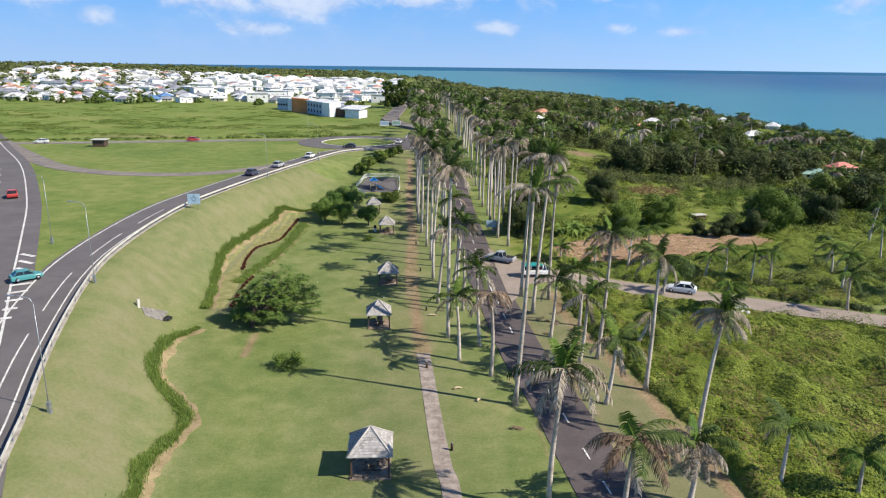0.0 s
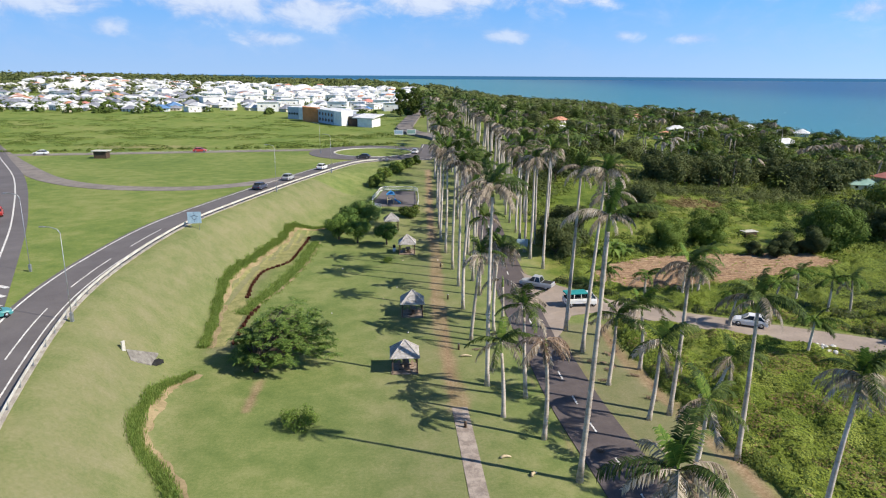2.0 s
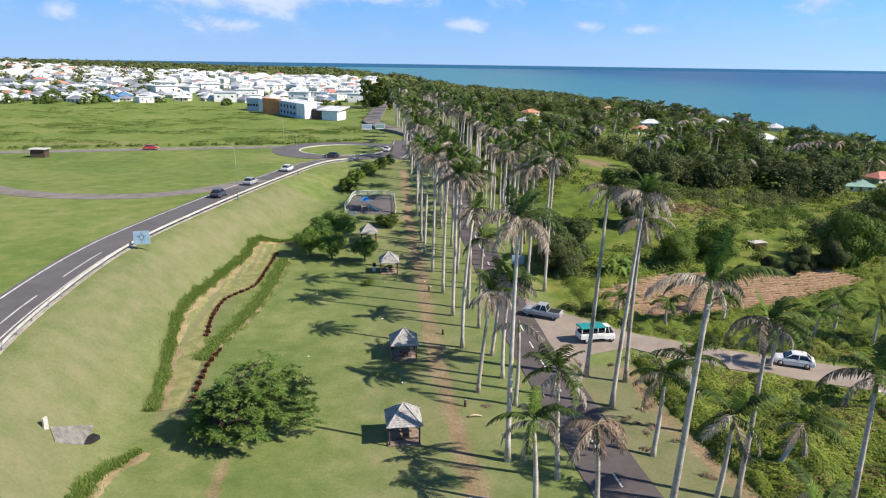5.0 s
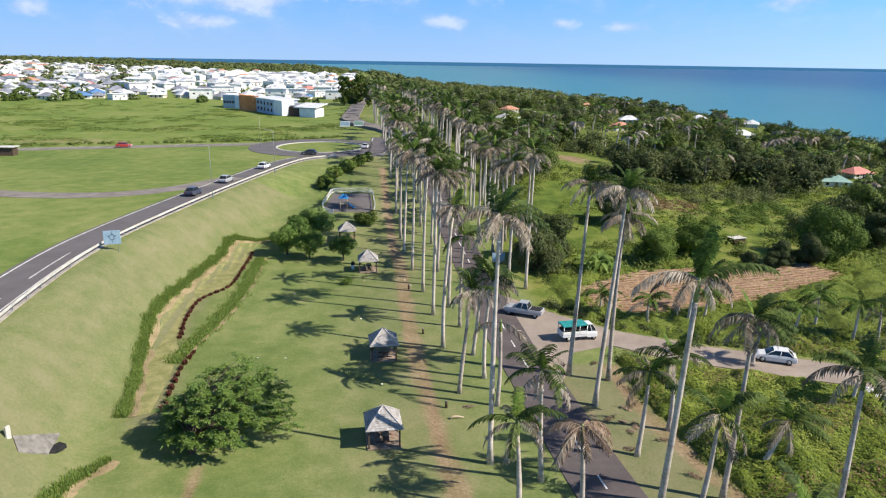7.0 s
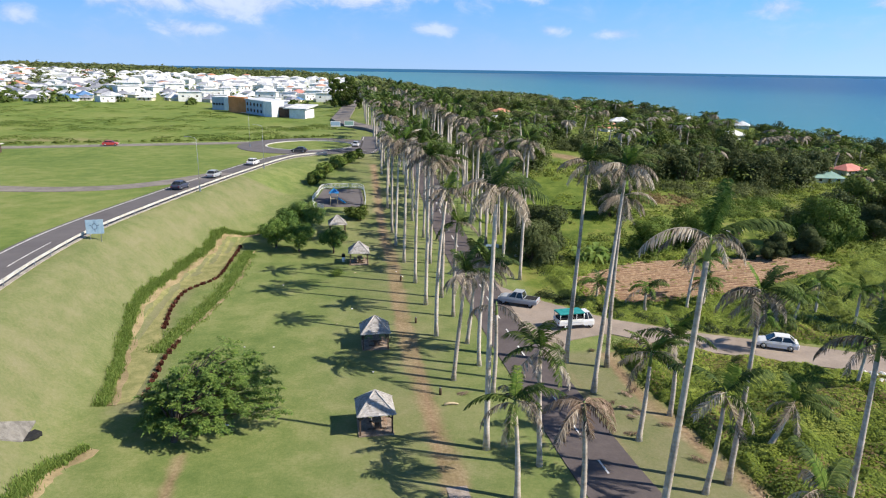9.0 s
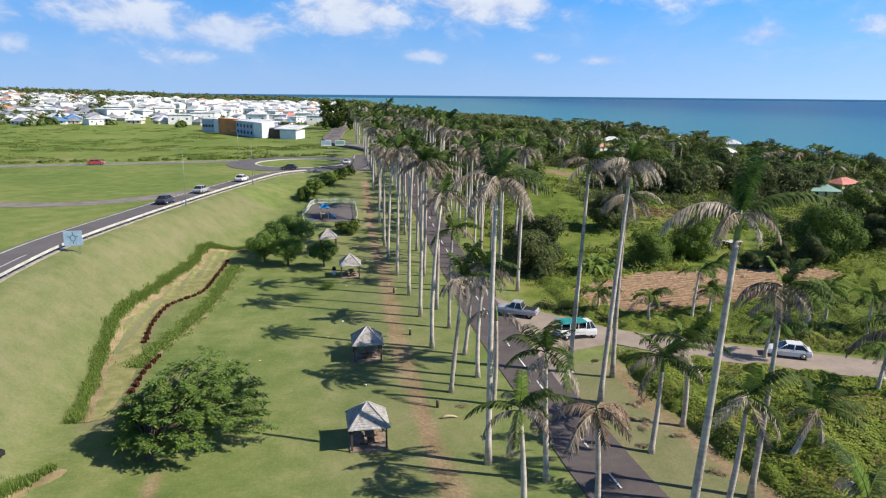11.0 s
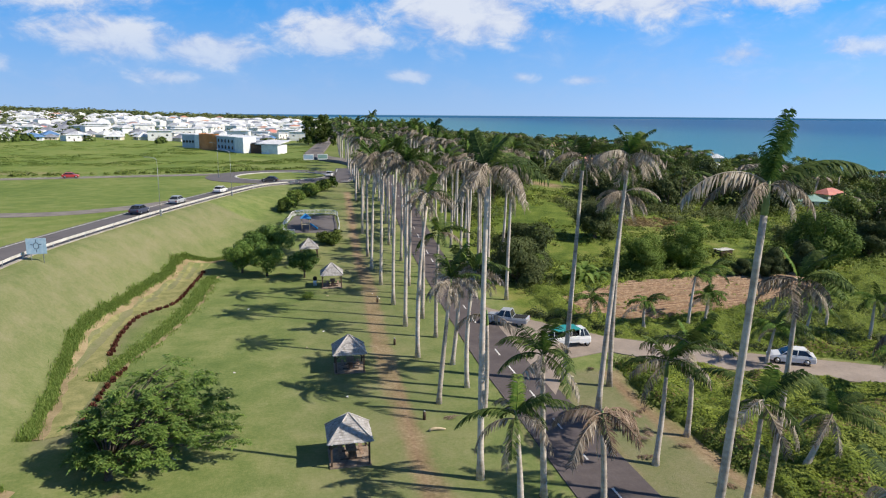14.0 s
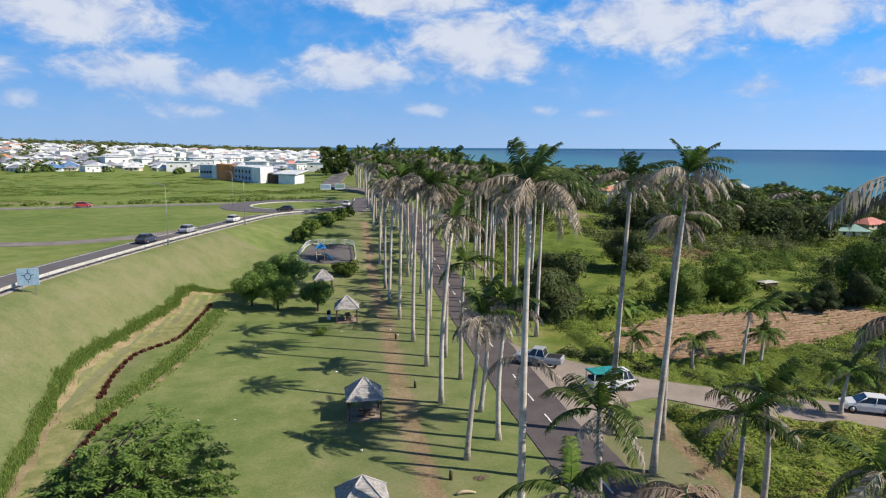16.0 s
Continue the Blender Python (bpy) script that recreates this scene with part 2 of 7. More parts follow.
M["grey_render"] = plain("grey_render", (0.36, 0.41, 0.47), (0.46, 0.51, 0.56), 0.3, 0.7)
M["litter"] = plain("pale_litter", (0.6, 0.58, 0.55), (0.8, 0.78, 0.75), 3.0, 0.8)
for key, a, b in (("roof_white", (0.46, 0.47, 0.48), (0.74, 0.74, 0.74)), ("roof_orange", (0.42, 0.19, 0.12), (0.55, 0.29, 0.19)),
                  ("roof_red", (0.46, 0.17, 0.14), (0.58, 0.25, 0.20)), ("roof_grey", (0.17, 0.18, 0.21), (0.30, 0.31, 0.35)),
                  ("roof_green", (0.17, 0.30, 0.26), (0.27, 0.40, 0.35)), ("roof_blue", (0.08, 0.18, 0.36), (0.14, 0.26, 0.46)),
                  ("wall_cream", (0.55, 0.48, 0.36), (0.70, 0.63, 0.50)), ("wall_white", (0.62, 0.61, 0.58), (0.80, 0.79, 0.76))):
    M[key] = plain(key, a, b, 0.25, 0.6)
for key, c in (("car_white", (0.72, 0.72, 0.72)), ("car_silver", (0.36, 0.38, 0.40)), ("car_navy", (0.018, 0.03, 0.07)), ("car_red", (0.42, 0.02, 0.018)),
               ("car_teal", (0.03, 0.24, 0.25)), ("car_black", (0.012, 0.013, 0.016))):
    m, n = material(key)
    dust = n.noise(n.add("ShaderNodeTexCoord").outputs["Object"], 2.5, 5.0)
    M[key] = finish(m, n, n.mix(n.math("MULTIPLY", dust, 0.25), c, (0.25, 0.22, 0.18)), 0.3, spec=0.5)

m, n = material("asphalt")
p = world_pos(n)
big, fine = n.noise(p, 0.22, 6.0, 0.65), n.noise(p, 6.0, 4.0, 0.7)
f = n.math("ADD", n.math("MULTIPLY", big, 0.65), n.math("MULTIPLY", fine, 0.35))
M["asphalt"] = finish(m, n, n.ramp(f, (0.3, (0.092, 0.083, 0.083)), (0.5, (0.122, 0.111, 0.112)), (0.72, (0.155, 0.142, 0.14))), 0.9, fine, 0.01)
m, n = material("dusty_asphalt")
p = world_pos(n)
big, fine = n.noise(p, 0.3, 6.0, 0.65), n.noise(p, 5.0, 4.0, 0.7)
f = n.math("ADD", n.math("MULTIPLY", big, 0.65), n.math("MULTIPLY", fine, 0.35))
M["dusty"] = finish(m, n, n.ramp(f, (0.3, (0.20, 0.165, 0.138)), (0.5, (0.285, 0.235, 0.197)), (0.72, (0.38, 0.315, 0.26))), 0.92, fine, 0.01)

M["pale_asphalt"] = plain("sun_bleached_asphalt", (0.15, 0.132, 0.118), (0.245, 0.215, 0.19), 0.3, 0.92)
m, n = material("dark_asphalt")
p = world_pos(n)
big, fine = n.noise(p, 0.4, 6.0, 0.7), n.noise(p, 7.0, 4.0, 0.7)
f = n.math("ADD", n.math("MULTIPLY", big, 0.65), n.math("MULTIPLY", fine, 0.35))
M["dark_asphalt"] = finish(m, n, n.ramp(f, (0.3, (0.066, 0.054, 0.054)), (0.5, (0.096, 0.08, 0.079)), (0.72, (0.14, 0.118, 0.112))), 0.9, fine, 0.01)
M["worn_path"] = plain("worn_sandy_concrete", (0.20, 0.165, 0.14), (0.37, 0.315, 0.27), 1.1, 0.95)
M["dry_grass"] = plain("dry_yellow_grass", (0.165, 0.178, 0.066), (0.30, 0.275, 0.125), 0.7, 0.95, bump=0.03, spec=0.1)
M["grey_concrete"] = plain("grey_stained_concrete", (0.14, 0.13, 0.115), (0.26, 0.245, 0.22), 1.6, 0.92)
m, n = material("undergrowth")
p = world_pos(n)
a, b, c = n.noise(p, 0.25, 5.0, 0.6), n.noise(p, 1.6, 5.0, 0.7), n.noise(p, 9.0, 4.0, 0.75)
f = n.math("ADD", n.math("MULTIPLY", a, 0.3), n.math("ADD", n.math("MULTIPLY", b, 0.35), n.math("MULTIPLY", c, 0.35)))
M["undergrowth"] = finish(m, n, n.ramp(f, (0.36, (0.05, 0.08, 0.014)), (0.5, (0.125, 0.17, 0.028)), (0.64, (0.24, 0.275, 0.055))), 0.8, c, 0.25, 0.9, spec=0.15)

# ground: lawn, dry patches, bare earth and rough growth, spread by the plan's own weights
m, n = material("ground_cover")
p = world_pos(n)
n1, n2, n3, n4 = n.noise(p, 0.045, 5.0, 0.6), n.noise(p, 0.33, 6.0, 0.65), n.noise(p, 3.5, 4.0, 0.7), n.noise(p, 22.0, 2.0, 0.6)
at = {}
for key in ("dry", "dirt", "wild", "meadow"):
    a = n.add("ShaderNodeAttribute")
    a.attribute_name = key
    at[key] = a.outputs["Fac"]
mixn = n.math("ADD", n.math("MULTIPLY", n1, 0.32), n.math("ADD", n.math("MULTIPLY", n2, 0.34), n.math("ADD", n.math("MULTIPLY", n3, 0.2), n.math("MULTIPLY", n4, 0.14))))
lawn = n.ramp(mixn, (0.40, (0.094, 0.142, 0.039)), (0.5, (0.160, 0.200, 0.064)), (0.60, (0.252, 0.258, 0.108)))
dryc = n.ramp(n.math("ADD", n.math("MULTIPLY", n2, 0.35), n.math("ADD", n.math("MULTIPLY", n3, 0.35), n.math("MULTIPLY", n4, 0.3))), (0.34, (0.128, 0.145, 0.064)), (0.5, (0.184, 0.181, 0.094)), (0.66, (0.245, 0.218, 0.140)))
g = n.mix(n.math("MULTIPLY", at["dry"], n.step(n.math("ADD", n2, n.math("MULTIPLY", n1, 0.5)), 0.5, 0.95)), lawn, dryc)
g = n.mix(at["dry"], g, dryc)
mead = n.ramp(mixn, (0.38, (0.085, 0.138, 0.028)), (0.5, (0.15, 0.205, 0.042)), (0.62, (0.245, 0.245, 0.085)))
g = n.mix(at["meadow"], g, mead)
wildc = n.ramp(mixn, (0.40, (0.055, 0.09, 0.016)), (0.5, (0.125, 0.168, 0.03)), (0.62, (0.26, 0.235, 0.08)))
g = n.mix(at["wild"], g, wildc)
earth = n.ramp(n.math("ADD", n.math("MULTIPLY", n2, 0.5), n.math("MULTIPLY", n3, 0.5)), (0.35, (0.155, 0.10, 0.06)), (0.5, (0.262, 0.182, 0.112)), (0.66, (0.40, 0.305, 0.20)))
g = n.mix(n.math("MULTIPLY", at["dirt"], n.step(n.math("ADD", at["dirt"], n.math("SUBTRACT", n2, 0.5)), 0.25, 0.7)), g, earth)
M["ground"] = finish(m, n, g, 0.95, n.math("ADD", n3, n4), 0.06, 0.5, spec=0.1)

m, n = material("sea_water")
p = world_pos(n)
swell, patch = n.noise(p, 0.05, 8.0, 0.7), n.noise(p, 0.0016, 5.0, 0.6)
sx = n.add("ShaderNodeSeparateXYZ")
n.link(p, sx.inputs[0])
deep = n.step(n.math("ADD", sx.outputs[0], n.math("MULTIPLY", patch, 500.0)), 350.0, 1500.0)
seac = n.mix(deep, (0.042, 0.178, 0.196), (0.005, 0.052, 0.112))
foam = n.step(n.noise(p, 0.045, 7.0, 0.7), 0.655, 0.70)
M["sea"] = finish(m, n, n.mix(n.math("MULTIPLY", foam, 0.6), seac, (0.7, 0.75, 0.75)), 0.35, swell, 1.5, 0.5, spec=0.3)


# ---------- helpers for meshes ----------


def mesh_from(name, verts, faces, mat, smooth=False, mats=None, index=None):
    me = bpy.data.meshes.new(name)
    if isinstance(verts, np.ndarray) and isinstance(faces, np.ndarray):
        k = faces.shape[1]
        me.vertices.add(len(verts))
        me.vertices.foreach_set("co", verts.astype(np.float32).ravel())
        me.loops.add(faces.size)
        me.loops.foreach_set("vertex_index", faces.astype(np.int32).ravel())
        me.polygons.add(len(faces))
        me.polygons.foreach_set("loop_start", np.arange(0, faces.size, k, dtype=np.int32))
        me.update(calc_edges=True)
    else:
        me.from_pydata([tuple(v) for v in verts], [], [tuple(f) for f in faces])
    for x in (mats or [mat]):
        me.materials.append(x)
    if index is not None:
        me.polygons.foreach_set("material_index", index)
    if smooth:
        me.polygons.foreach_set("use_smooth", [True] * len(me.polygons))
    me.update()
    return me


def from_bm(name, bm, mat, smooth=False):
    me = bpy.data.meshes.new(name)
    bmesh.ops.recalc_face_normals(bm, faces=bm.faces[:])
    bm.to_mesh(me)
    bm.free()
    me.materials.append(mat)
    if smooth:
        me.polygons.foreach_set("use_smooth", [True] * len(me.polygons))
    return me


def part(name, me, parent, m=None, label=""):
    ob = new(name, me)
    ob.parent = parent
    if m is not None:
        ob.matrix_basis = m
    if label:
        ob["label"] = label
    return ob


def box(bm, x0, y0, z0, x1, y1, z1, bevel=0.0):
    r = bmesh.ops.create_cube(bm, size=1.0, matrix=Matrix.Translation(((x0 + x1) / 2, (y0 + y1) / 2, (z0 + z1) / 2)) @ Matrix.Diagonal((x1 - x0, y1 - y0, z1 - z0, 1)))
    if bevel:
        es = list({e for v in r["verts"] for e in v.link_edges})
        bmesh.ops.bevel(bm, geom=es, offset=bevel, segments=2, affect="EDGES", profile=0.6)


def box_mesh(name, mat, *b, bevel=0.02):
    bm = bmesh.new()
    box(bm, *b, bevel=bevel)
    return from_bm(name, bm, mat)


def tube_data(path, radii, sides=8, cap=True):
    """Verts and faces of a tube along a path."""
    vs, fs = [], []
    path = [Vector(p) for p in path]
    for i, p in enumerate(path):
        d = (path[min(i + 1, len(path) - 1)] - path[max(i - 1, 0)]).normalized()
        u = d.cross(Vector((0.31, 0.95, 0.02))).normalized()
        v = d.cross(u)
        for k in range(sides):
            a = 2 * math.pi * k / sides
            vs.append(p + radii[i] * (math.cos(a) * u + math.sin(a) * v))
    for i in range(len(path) - 1):
        for k in range(sides):
            a, b = i * sides + k, i * sides + (k + 1) % sides
            fs.append((a, b, b + sides, a + sides))
    if cap:
        fs.append(tuple(range((len(path) - 1) * sides, len(path) * sides)))
        fs.append(tuple(reversed(range(sides))))
    return vs, fs


def tube(name, mat, path, radii, sides=8):
    return mesh_from(name, *tube_data(path, radii, sides), mat, True)


def smooth01(v):
    v = np.clip(v, 0.0, 1.0)
    return v * v * (3 - 2 * v)


# ---------- the lie of the land ----------
# crash rail of the embankment road: y, x, z
RAIL = [(-60, 10.0, 1.5), (0, -11.0, 2.6), (20, -19.5, 3.2), (43.8, -27.3, 4.5), (51.7, -29.6, 5.0), (63.9, -33.5, 5.7), (82.7, -38.2, 6.5), (98.7, -39.7, 7.0),
        (124.7, -39.2, 7.0), (161, -32.2, 6.7), (185, -27.0, 6.2), (204.6, -21.7, 5.9), (212, -16.5, 5.8), (217, -8.0, 5.8), (220, 1.0, 5.8), (262, 4.0, 5.8)]
RY, RX, RZ = (np.array(c, float) for c in zip(*RAIL))


def height(x, y):
    x, y = np.asarray(x, float), np.asarray(y, float)
    yc = np.clip(y, -60, 262)
    rx, rz = np.interp(yc, RY, RX), np.interp(yc, RY, RZ)
    lawn_z = 5.7 * smooth01((y - 140) / 75) * (1 - 0.75 * smooth01((x - 30) / 70))
    rz = np.where(y > 235, 5.8, rz)
    s = smooth01((x - rx - 0.6) / 10.5)
    z = rz * (1 - s) + lawn_z * s
    left = 1 - smooth01((x + 10) / 110)
    z = z + left * 6.0 * smooth01((y - 430) / 450) * (1 - smooth01((y - 1000) / 900))
    z = z + 8.5 * smooth01((-x - 140) / 330) * smooth01((y - 380) / 420) * (1 - smooth01((y - 1300) / 900))
    z = z + 3 * smooth01((-x - 60) / 120) * smooth01((y - 270) / 160)
    coast = np.interp(y, [0, 300, 430, 560, 700, 900, 1200, 2300, 2900], [330, 300, 290, 290, 270, 205, 110, -40, -300])
    z = z * (1 - smooth01((x - coast + 150) / 120)) - 11 * smooth01((x - coast + 120) / 140)
    z = z - 16 * smooth01((y - 2300) / 700)
    return z


def hz(x, y):
    return float(height(x, y))


def drape(name, left, right, mat, lift=0.06, cross=5, step=1.5, label="", category="road"):
    """A road surface between two edge lines, laid on the ground."""
    def resample(line, k):
        line = np.array(line, float)
        d = np.r_[0, np.cumsum(np.hypot(*np.diff(line, axis=0).T))]
        t = np.linspace(0, d[-1], k)
        return np.c_[np.interp(t, d, line[:, 0]), np.interp(t, d, line[:, 1])]
    length = sum(math.dist(a, b) for a, b in zip(left, left[1:]))
    k = max(4, int(length / step))
    a, b = resample(left, k), resample(right, k)
    vs, fs = [], []
    for i in range(k):
        for j in range(cross):
            q = a[i] + (b[i] - a[i]) * j / (cross - 1)
            vs.append((q[0], q[1], hz(*q) + lift))
    for i in range(k - 1):
        for j in range(cross - 1):
            o = i * cross + j
            fs.append((o, o + 1, o + cross + 1, o + cross))
    # turned down edges give the surface its thickness
    for side in (0, cross - 1):
        o = len(vs)
        for i in range(k):
            x, y, z = vs[i * cross + side]
            vs.append((x, y, z - lift - 0.25))
        for i in range(k - 1):
            fs.append((i * cross + side, (i + 1) * cross + side, o + i + 1, o + i))
    ob = new(name, mesh_from(name, vs, fs, mat))
    return tagged(ob, label, category, kind="structure")


def offset(line, d):
    """The line moved d metres to its left."""
    line = [Vector((p[0], p[1])) for p in line]
    out = []
    for i, p in enumerate(line):
        t = (line[min(i + 1, len(line) - 1)] - line[max(i - 1, 0)]).normalized()
        out.append((p.x - t.y * d, p.y + t.x * d))
    return out


def spline(line, k=8):
    """A smooth line through the given points."""
    pts = [np.array(p, float) for p in line]
    pts = [2 * pts[0] - pts[1]] + pts + [2 * pts[-1] - pts[-2]]
    out = []
    for i in range(1, len(pts) - 2):
        for j in range(k):
            t = j / k
            a, b, c, d = pts[i - 1:i + 3]
            out.append(tuple(0.5 * (2 * b + (c - a) * t + (2 * a - 5 * b + 4 * c - d) * t * t + (3 * b - a - 3 * c + d) * t ** 3)))
    out.append(tuple(pts[-2]))
    return out


def dist_to(line, x, y):
    """Distance of many points from a line."""
    best = np.full(np.shape(x), 1e9)
    for (ax, ay), (bx, by) in zip(line, line[1:]):
        dx, dy = bx - ax, by - ay
        t = np.clip(((x - ax) * dx + (y - ay) * dy) / (dx * dx + dy * dy + 1e-9), 0, 1)
        best = np.minimum(best, np.hypot(x - ax - t * dx, y - ay - t * dy))
    return best


AVENUE = spline([(31, -130), (24.5, -60), (18.5, 5), (16.6, 30), (14.5, 53), (13.8, 62), (12.3, 75), (11.6, 90), (11.0, 105), (11.0, 130), (11.0, 150), (10.6, 200), (10.2, 262)])
FOOTPATH = spline([(6.0, -120), (3.4, 20), (2.9, 47.5), (2.4, 52), (1.9, 59.4), (1.4, 69), (0.9, 78), (0.4, 86), (0, 94.5), (-0.3, 104), (-0.3, 116), (-0.1, 130), (-0.6, 147), (-0.8, 165), (-0.9, 200)])
SIDE_N = [(13.2, 120.6), (13.5, 118.7), (17.2, 112.9), (23.7, 105.6), (32.5, 100.2), (43.4, 95.0), (60, 86.8), (95, 69.8)]
SIDE_S = [(13.4, 91.5), (14.5, 93.6), (17.0, 99.6), (22.1, 101.2), (28, 96.5), (38, 91.7), (58, 82.4), (93, 65.3)]
HEDGE_A = [(-19.8, 40), (-20.3, 47.7), (-21.2, 51.4), (-21.0, 55.7), (-20.6, 60.3), (-23.2, 64.5), (-25.6, 67), (-27.1, 70.6), (-27.9, 78.3), (-26.2, 82.7)]
HEDGE_B = [(-27.3, 89.3), (-28.4, 96.5), (-29.6, 102.5), (-31.1, 113.4), (-30.2, 125.5), (-28.1, 138), (-27.9, 143.4), (-26.4, 147.6), (-21.7, 150.8)]
BAND = [(-25.7, 100.4), (-25.2, 105), (-23.9, 111.3), (-22.8, 119.5), (-22.3, 127.5), (-22.2, 139.8)]
TERRACE = offset(HEDGE_B[:7], -2.3)
BRUSH_EDGE = ([-20, 45, 60, 72, 82, 90, 96], [27, 25.0, 24.1, 22.3, 20.8, 20.2, 20.6])


def zones(x, y):
    """Weights of dry grass, bare earth, rough growth and meadow."""
    edge = np.interp(y, *BRUSH_EDGE)
    south = y < np.interp(x, [20, 28, 43, 95], [98, 96, 89, 65])
    north = y > np.interp(x, [14, 18, 24, 33, 44, 95], [121, 113, 106, 101, 96, 71])
    wild = np.where(south, smooth01((x - edge) / 1.5), 0) + np.where(north & (y > 90), smooth01((x - 15.5) / 3), 0)
    wild = np.where(x > 130, 1, wild)
    dirt = np.exp(-((x - edge + 0.45) / 1.0) ** 2) * (y < 97) * 1.0
    dirt = np.maximum(dirt, np.exp(-(dist_to(SIDE_N, x, y) / 0.9) ** 2) * 0.7)
    dirt = np.maximum(dirt, np.exp(-(dist_to(SIDE_S[3:], x, y) / 0.9) ** 2) * 0.7)
    fp = dist_to(FOOTPATH, x, y)
    dirt = np.maximum(dirt, np.exp(-(fp / 1.15) ** 2) * np.where(y > 74, 0.98, 0.3) * (y < 205))
    dirt = np.maximum(dirt, np.exp(-((dist_to(AVENUE, x, y) - 3.0) / 0.6) ** 2) * 0.55)
    rx = np.interp(np.clip(y, -60, 262), RY, RX)
    dry = np.exp(-((x - rx - 5.0) / 5.0) ** 2) * (y < 175) * 0.62 + 0.35 * np.exp(-(((x + 1) / 7) ** 2)) + 0.8 * (x > 13) * (x < edge) * (y < 97)
    meadow = (x < rx - 6) * 1.0
    meadow = np.maximum(meadow, 1.0 * (y > 250) * (x < 12))
    meadow = np.where((y > np.interp(x, [-160, -76, -36], [226, 241, 250])) & (x < -30), 0.85, meadow * 0.55)
    far = smooth01((y - 700) / 300)
    wild = np.maximum(wild, far)
    # trodden patch under the shade tree, dry terrace below the hedge
    dirt = np.maximum(dirt, 0.85 * np.exp(-(dist_to([(-19.2, 81), (-18.9, 77), (-18.6, 74.5)], x, y) / 0.8) ** 2))
    dry = np.maximum(dry, 1.0 * np.exp(-(dist_to(TERRACE, x, y) / 1.7) ** 2))
    bare = np.exp(-(((x - 53.5) / 6) ** 2 + ((y - 219) / 10) ** 2)) + 0.7 * np.exp(-(((x - 59) / 5) ** 2 + ((y - 170) / 4) ** 2))
    # sun-dried stretch of the far meadow
    bare = np.maximum(bare, 0.62 * np.exp(-(((x + 96) / 34) ** 2 + ((y - 251) / 9) ** 2)))
    dirt = np.maximum(dirt, bare)
    return np.clip(dry, 0, 1), np.clip(dirt, 0, 1), np.clip(wild, 0, 1), np.clip(meadow, 0, 1)


def axis(lo, near_lo, near_hi, hi, step):
    mid = list(np.arange(near_lo, near_hi + 0.01, step))
    out, d, v = [], step, near_hi
    while v < hi:
        d *= 1.16
        v += d
        out.append(min(v, hi))
    inn, d, v = [], step, near_lo
    while v > lo:
        d *= 1.16
        v -= d
        inn.append(max(v, lo))
    return np.array(inn[::-1] + mid + out)


gx, gy = axis(-4600, -62, 60, 4600, 1.2), axis(-900, 30, 225, 4600, 1.2)
X, Y = np.meshgrid(gx, gy)
Z = height(X, Y)
near = (Y < 260) & (X > -60) & (X < 60)
rng = np.random.default_rng(3)
Z = Z + np.where(near, rng.normal(0, 0.012, Z.shape), 0)
nx, ny = len(gx), len(gy)
idx = np.arange(nx * ny).reshape(ny, nx)
quads = np.stack([idx[:-1, :-1], idx[:-1, 1:], idx[1:, 1:], idx[1:, :-1]], -1).reshape(-1, 4)
me = mesh_from("ground", np.c_[X.ravel(), Y.ravel(), Z.ravel()], quads, M["ground"], True)
for key, values in zip(("dry", "dirt", "wild", "meadow"), zones(X.ravel(), Y.ravel())):
    a = me.attributes.new(key, "FLOAT", "POINT")
    a.data.foreach_set("value", values.astype(np.float32))
ground = tagged(new("ground", me), "mown green lawn, rough meadow and brush land", "ground", kind="structure")

sea = new("water", mesh_from("water", [(-4900, -900, -8), (4900, -900, -8), (4900, 4900, -8), (-4900, 4900, -8)], [(0, 1, 2, 3)], M["sea"]))
tagged(sea, "open blue-green sea reaching to the horizon", "sea", kind="structure")

# ---------- roads ----------
RAILXY = spline([(r[1], r[0]) for r in RAIL])
drape("avenue_road", offset(AVENUE, 2.6), offset(AVENUE, -2.6), M["dark_asphalt"], 0.06, label="dark asphalt road between rows of royal palms")
drape("side_road", SIDE_N, SIDE_S, M["dusty"], 0.075, 7, 1.0, label="pale dusty side road joining the palm avenue")
drape("embankment_road", offset(RAILXY, 6.6), offset(RAILXY, 0.35), M["asphalt"], 0.05, label="curving grey asphalt road on a grass embankment")
MWAY = [(2, -20), (-12, 10), (-24.5, 34), (-38.9, 65.2), (-46.6, 81.2), (-57.4, 103.7), (-70.9, 130.1), (-97.8, 177.2), (-131.4, 227.6), (-175, 295)]
MWAY = spline(MWAY, 4)
drape("highway", offset(MWAY, 9.5), offset(MWAY, -2.2), M["asphalt"], 0.07, 8, 2.0, label="wide grey highway with white edge lines")
LOOP = spline([(-172, 285), (-136, 235.7), (-102, 191), (-85, 171.3), (-69, 161), (-52, 159.5), (-41.5, 166), (-32.5, 180)], 5)
drape("slip_road", offset(LOOP, 2.6), offset(LOOP, -2.6), M["pale_asphalt"], 0.065, label="narrow curved slip road through the grass")
FAR = [(-230, 203), (-160, 220), (-103, 230), (-76, 235.5), (-34, 243.5)]
drape("far_road", offset(FAR, 2.6), offset(FAR, -2.6), M["pale_asphalt"], 0.06, label="grey road along the meadow to the roundabout")
NORTH = [(9, 262), (3, 284), (-7, 306), (-11, 330), (-5, 485), (6, 700)]
drape("north_road", offset(NORTH, 3.6), offset(NORTH, -3.6), M["pale_asphalt"], 1.0, label="road leading from the roundabout to the town")
EAST = [(-2, 238), (4, 240), (11, 242)]
drape("link_road", offset(EAST, 3.2), offset(EAST, -3.2), M["asphalt"], 0.08, label="short road from the roundabout to the palm avenue")
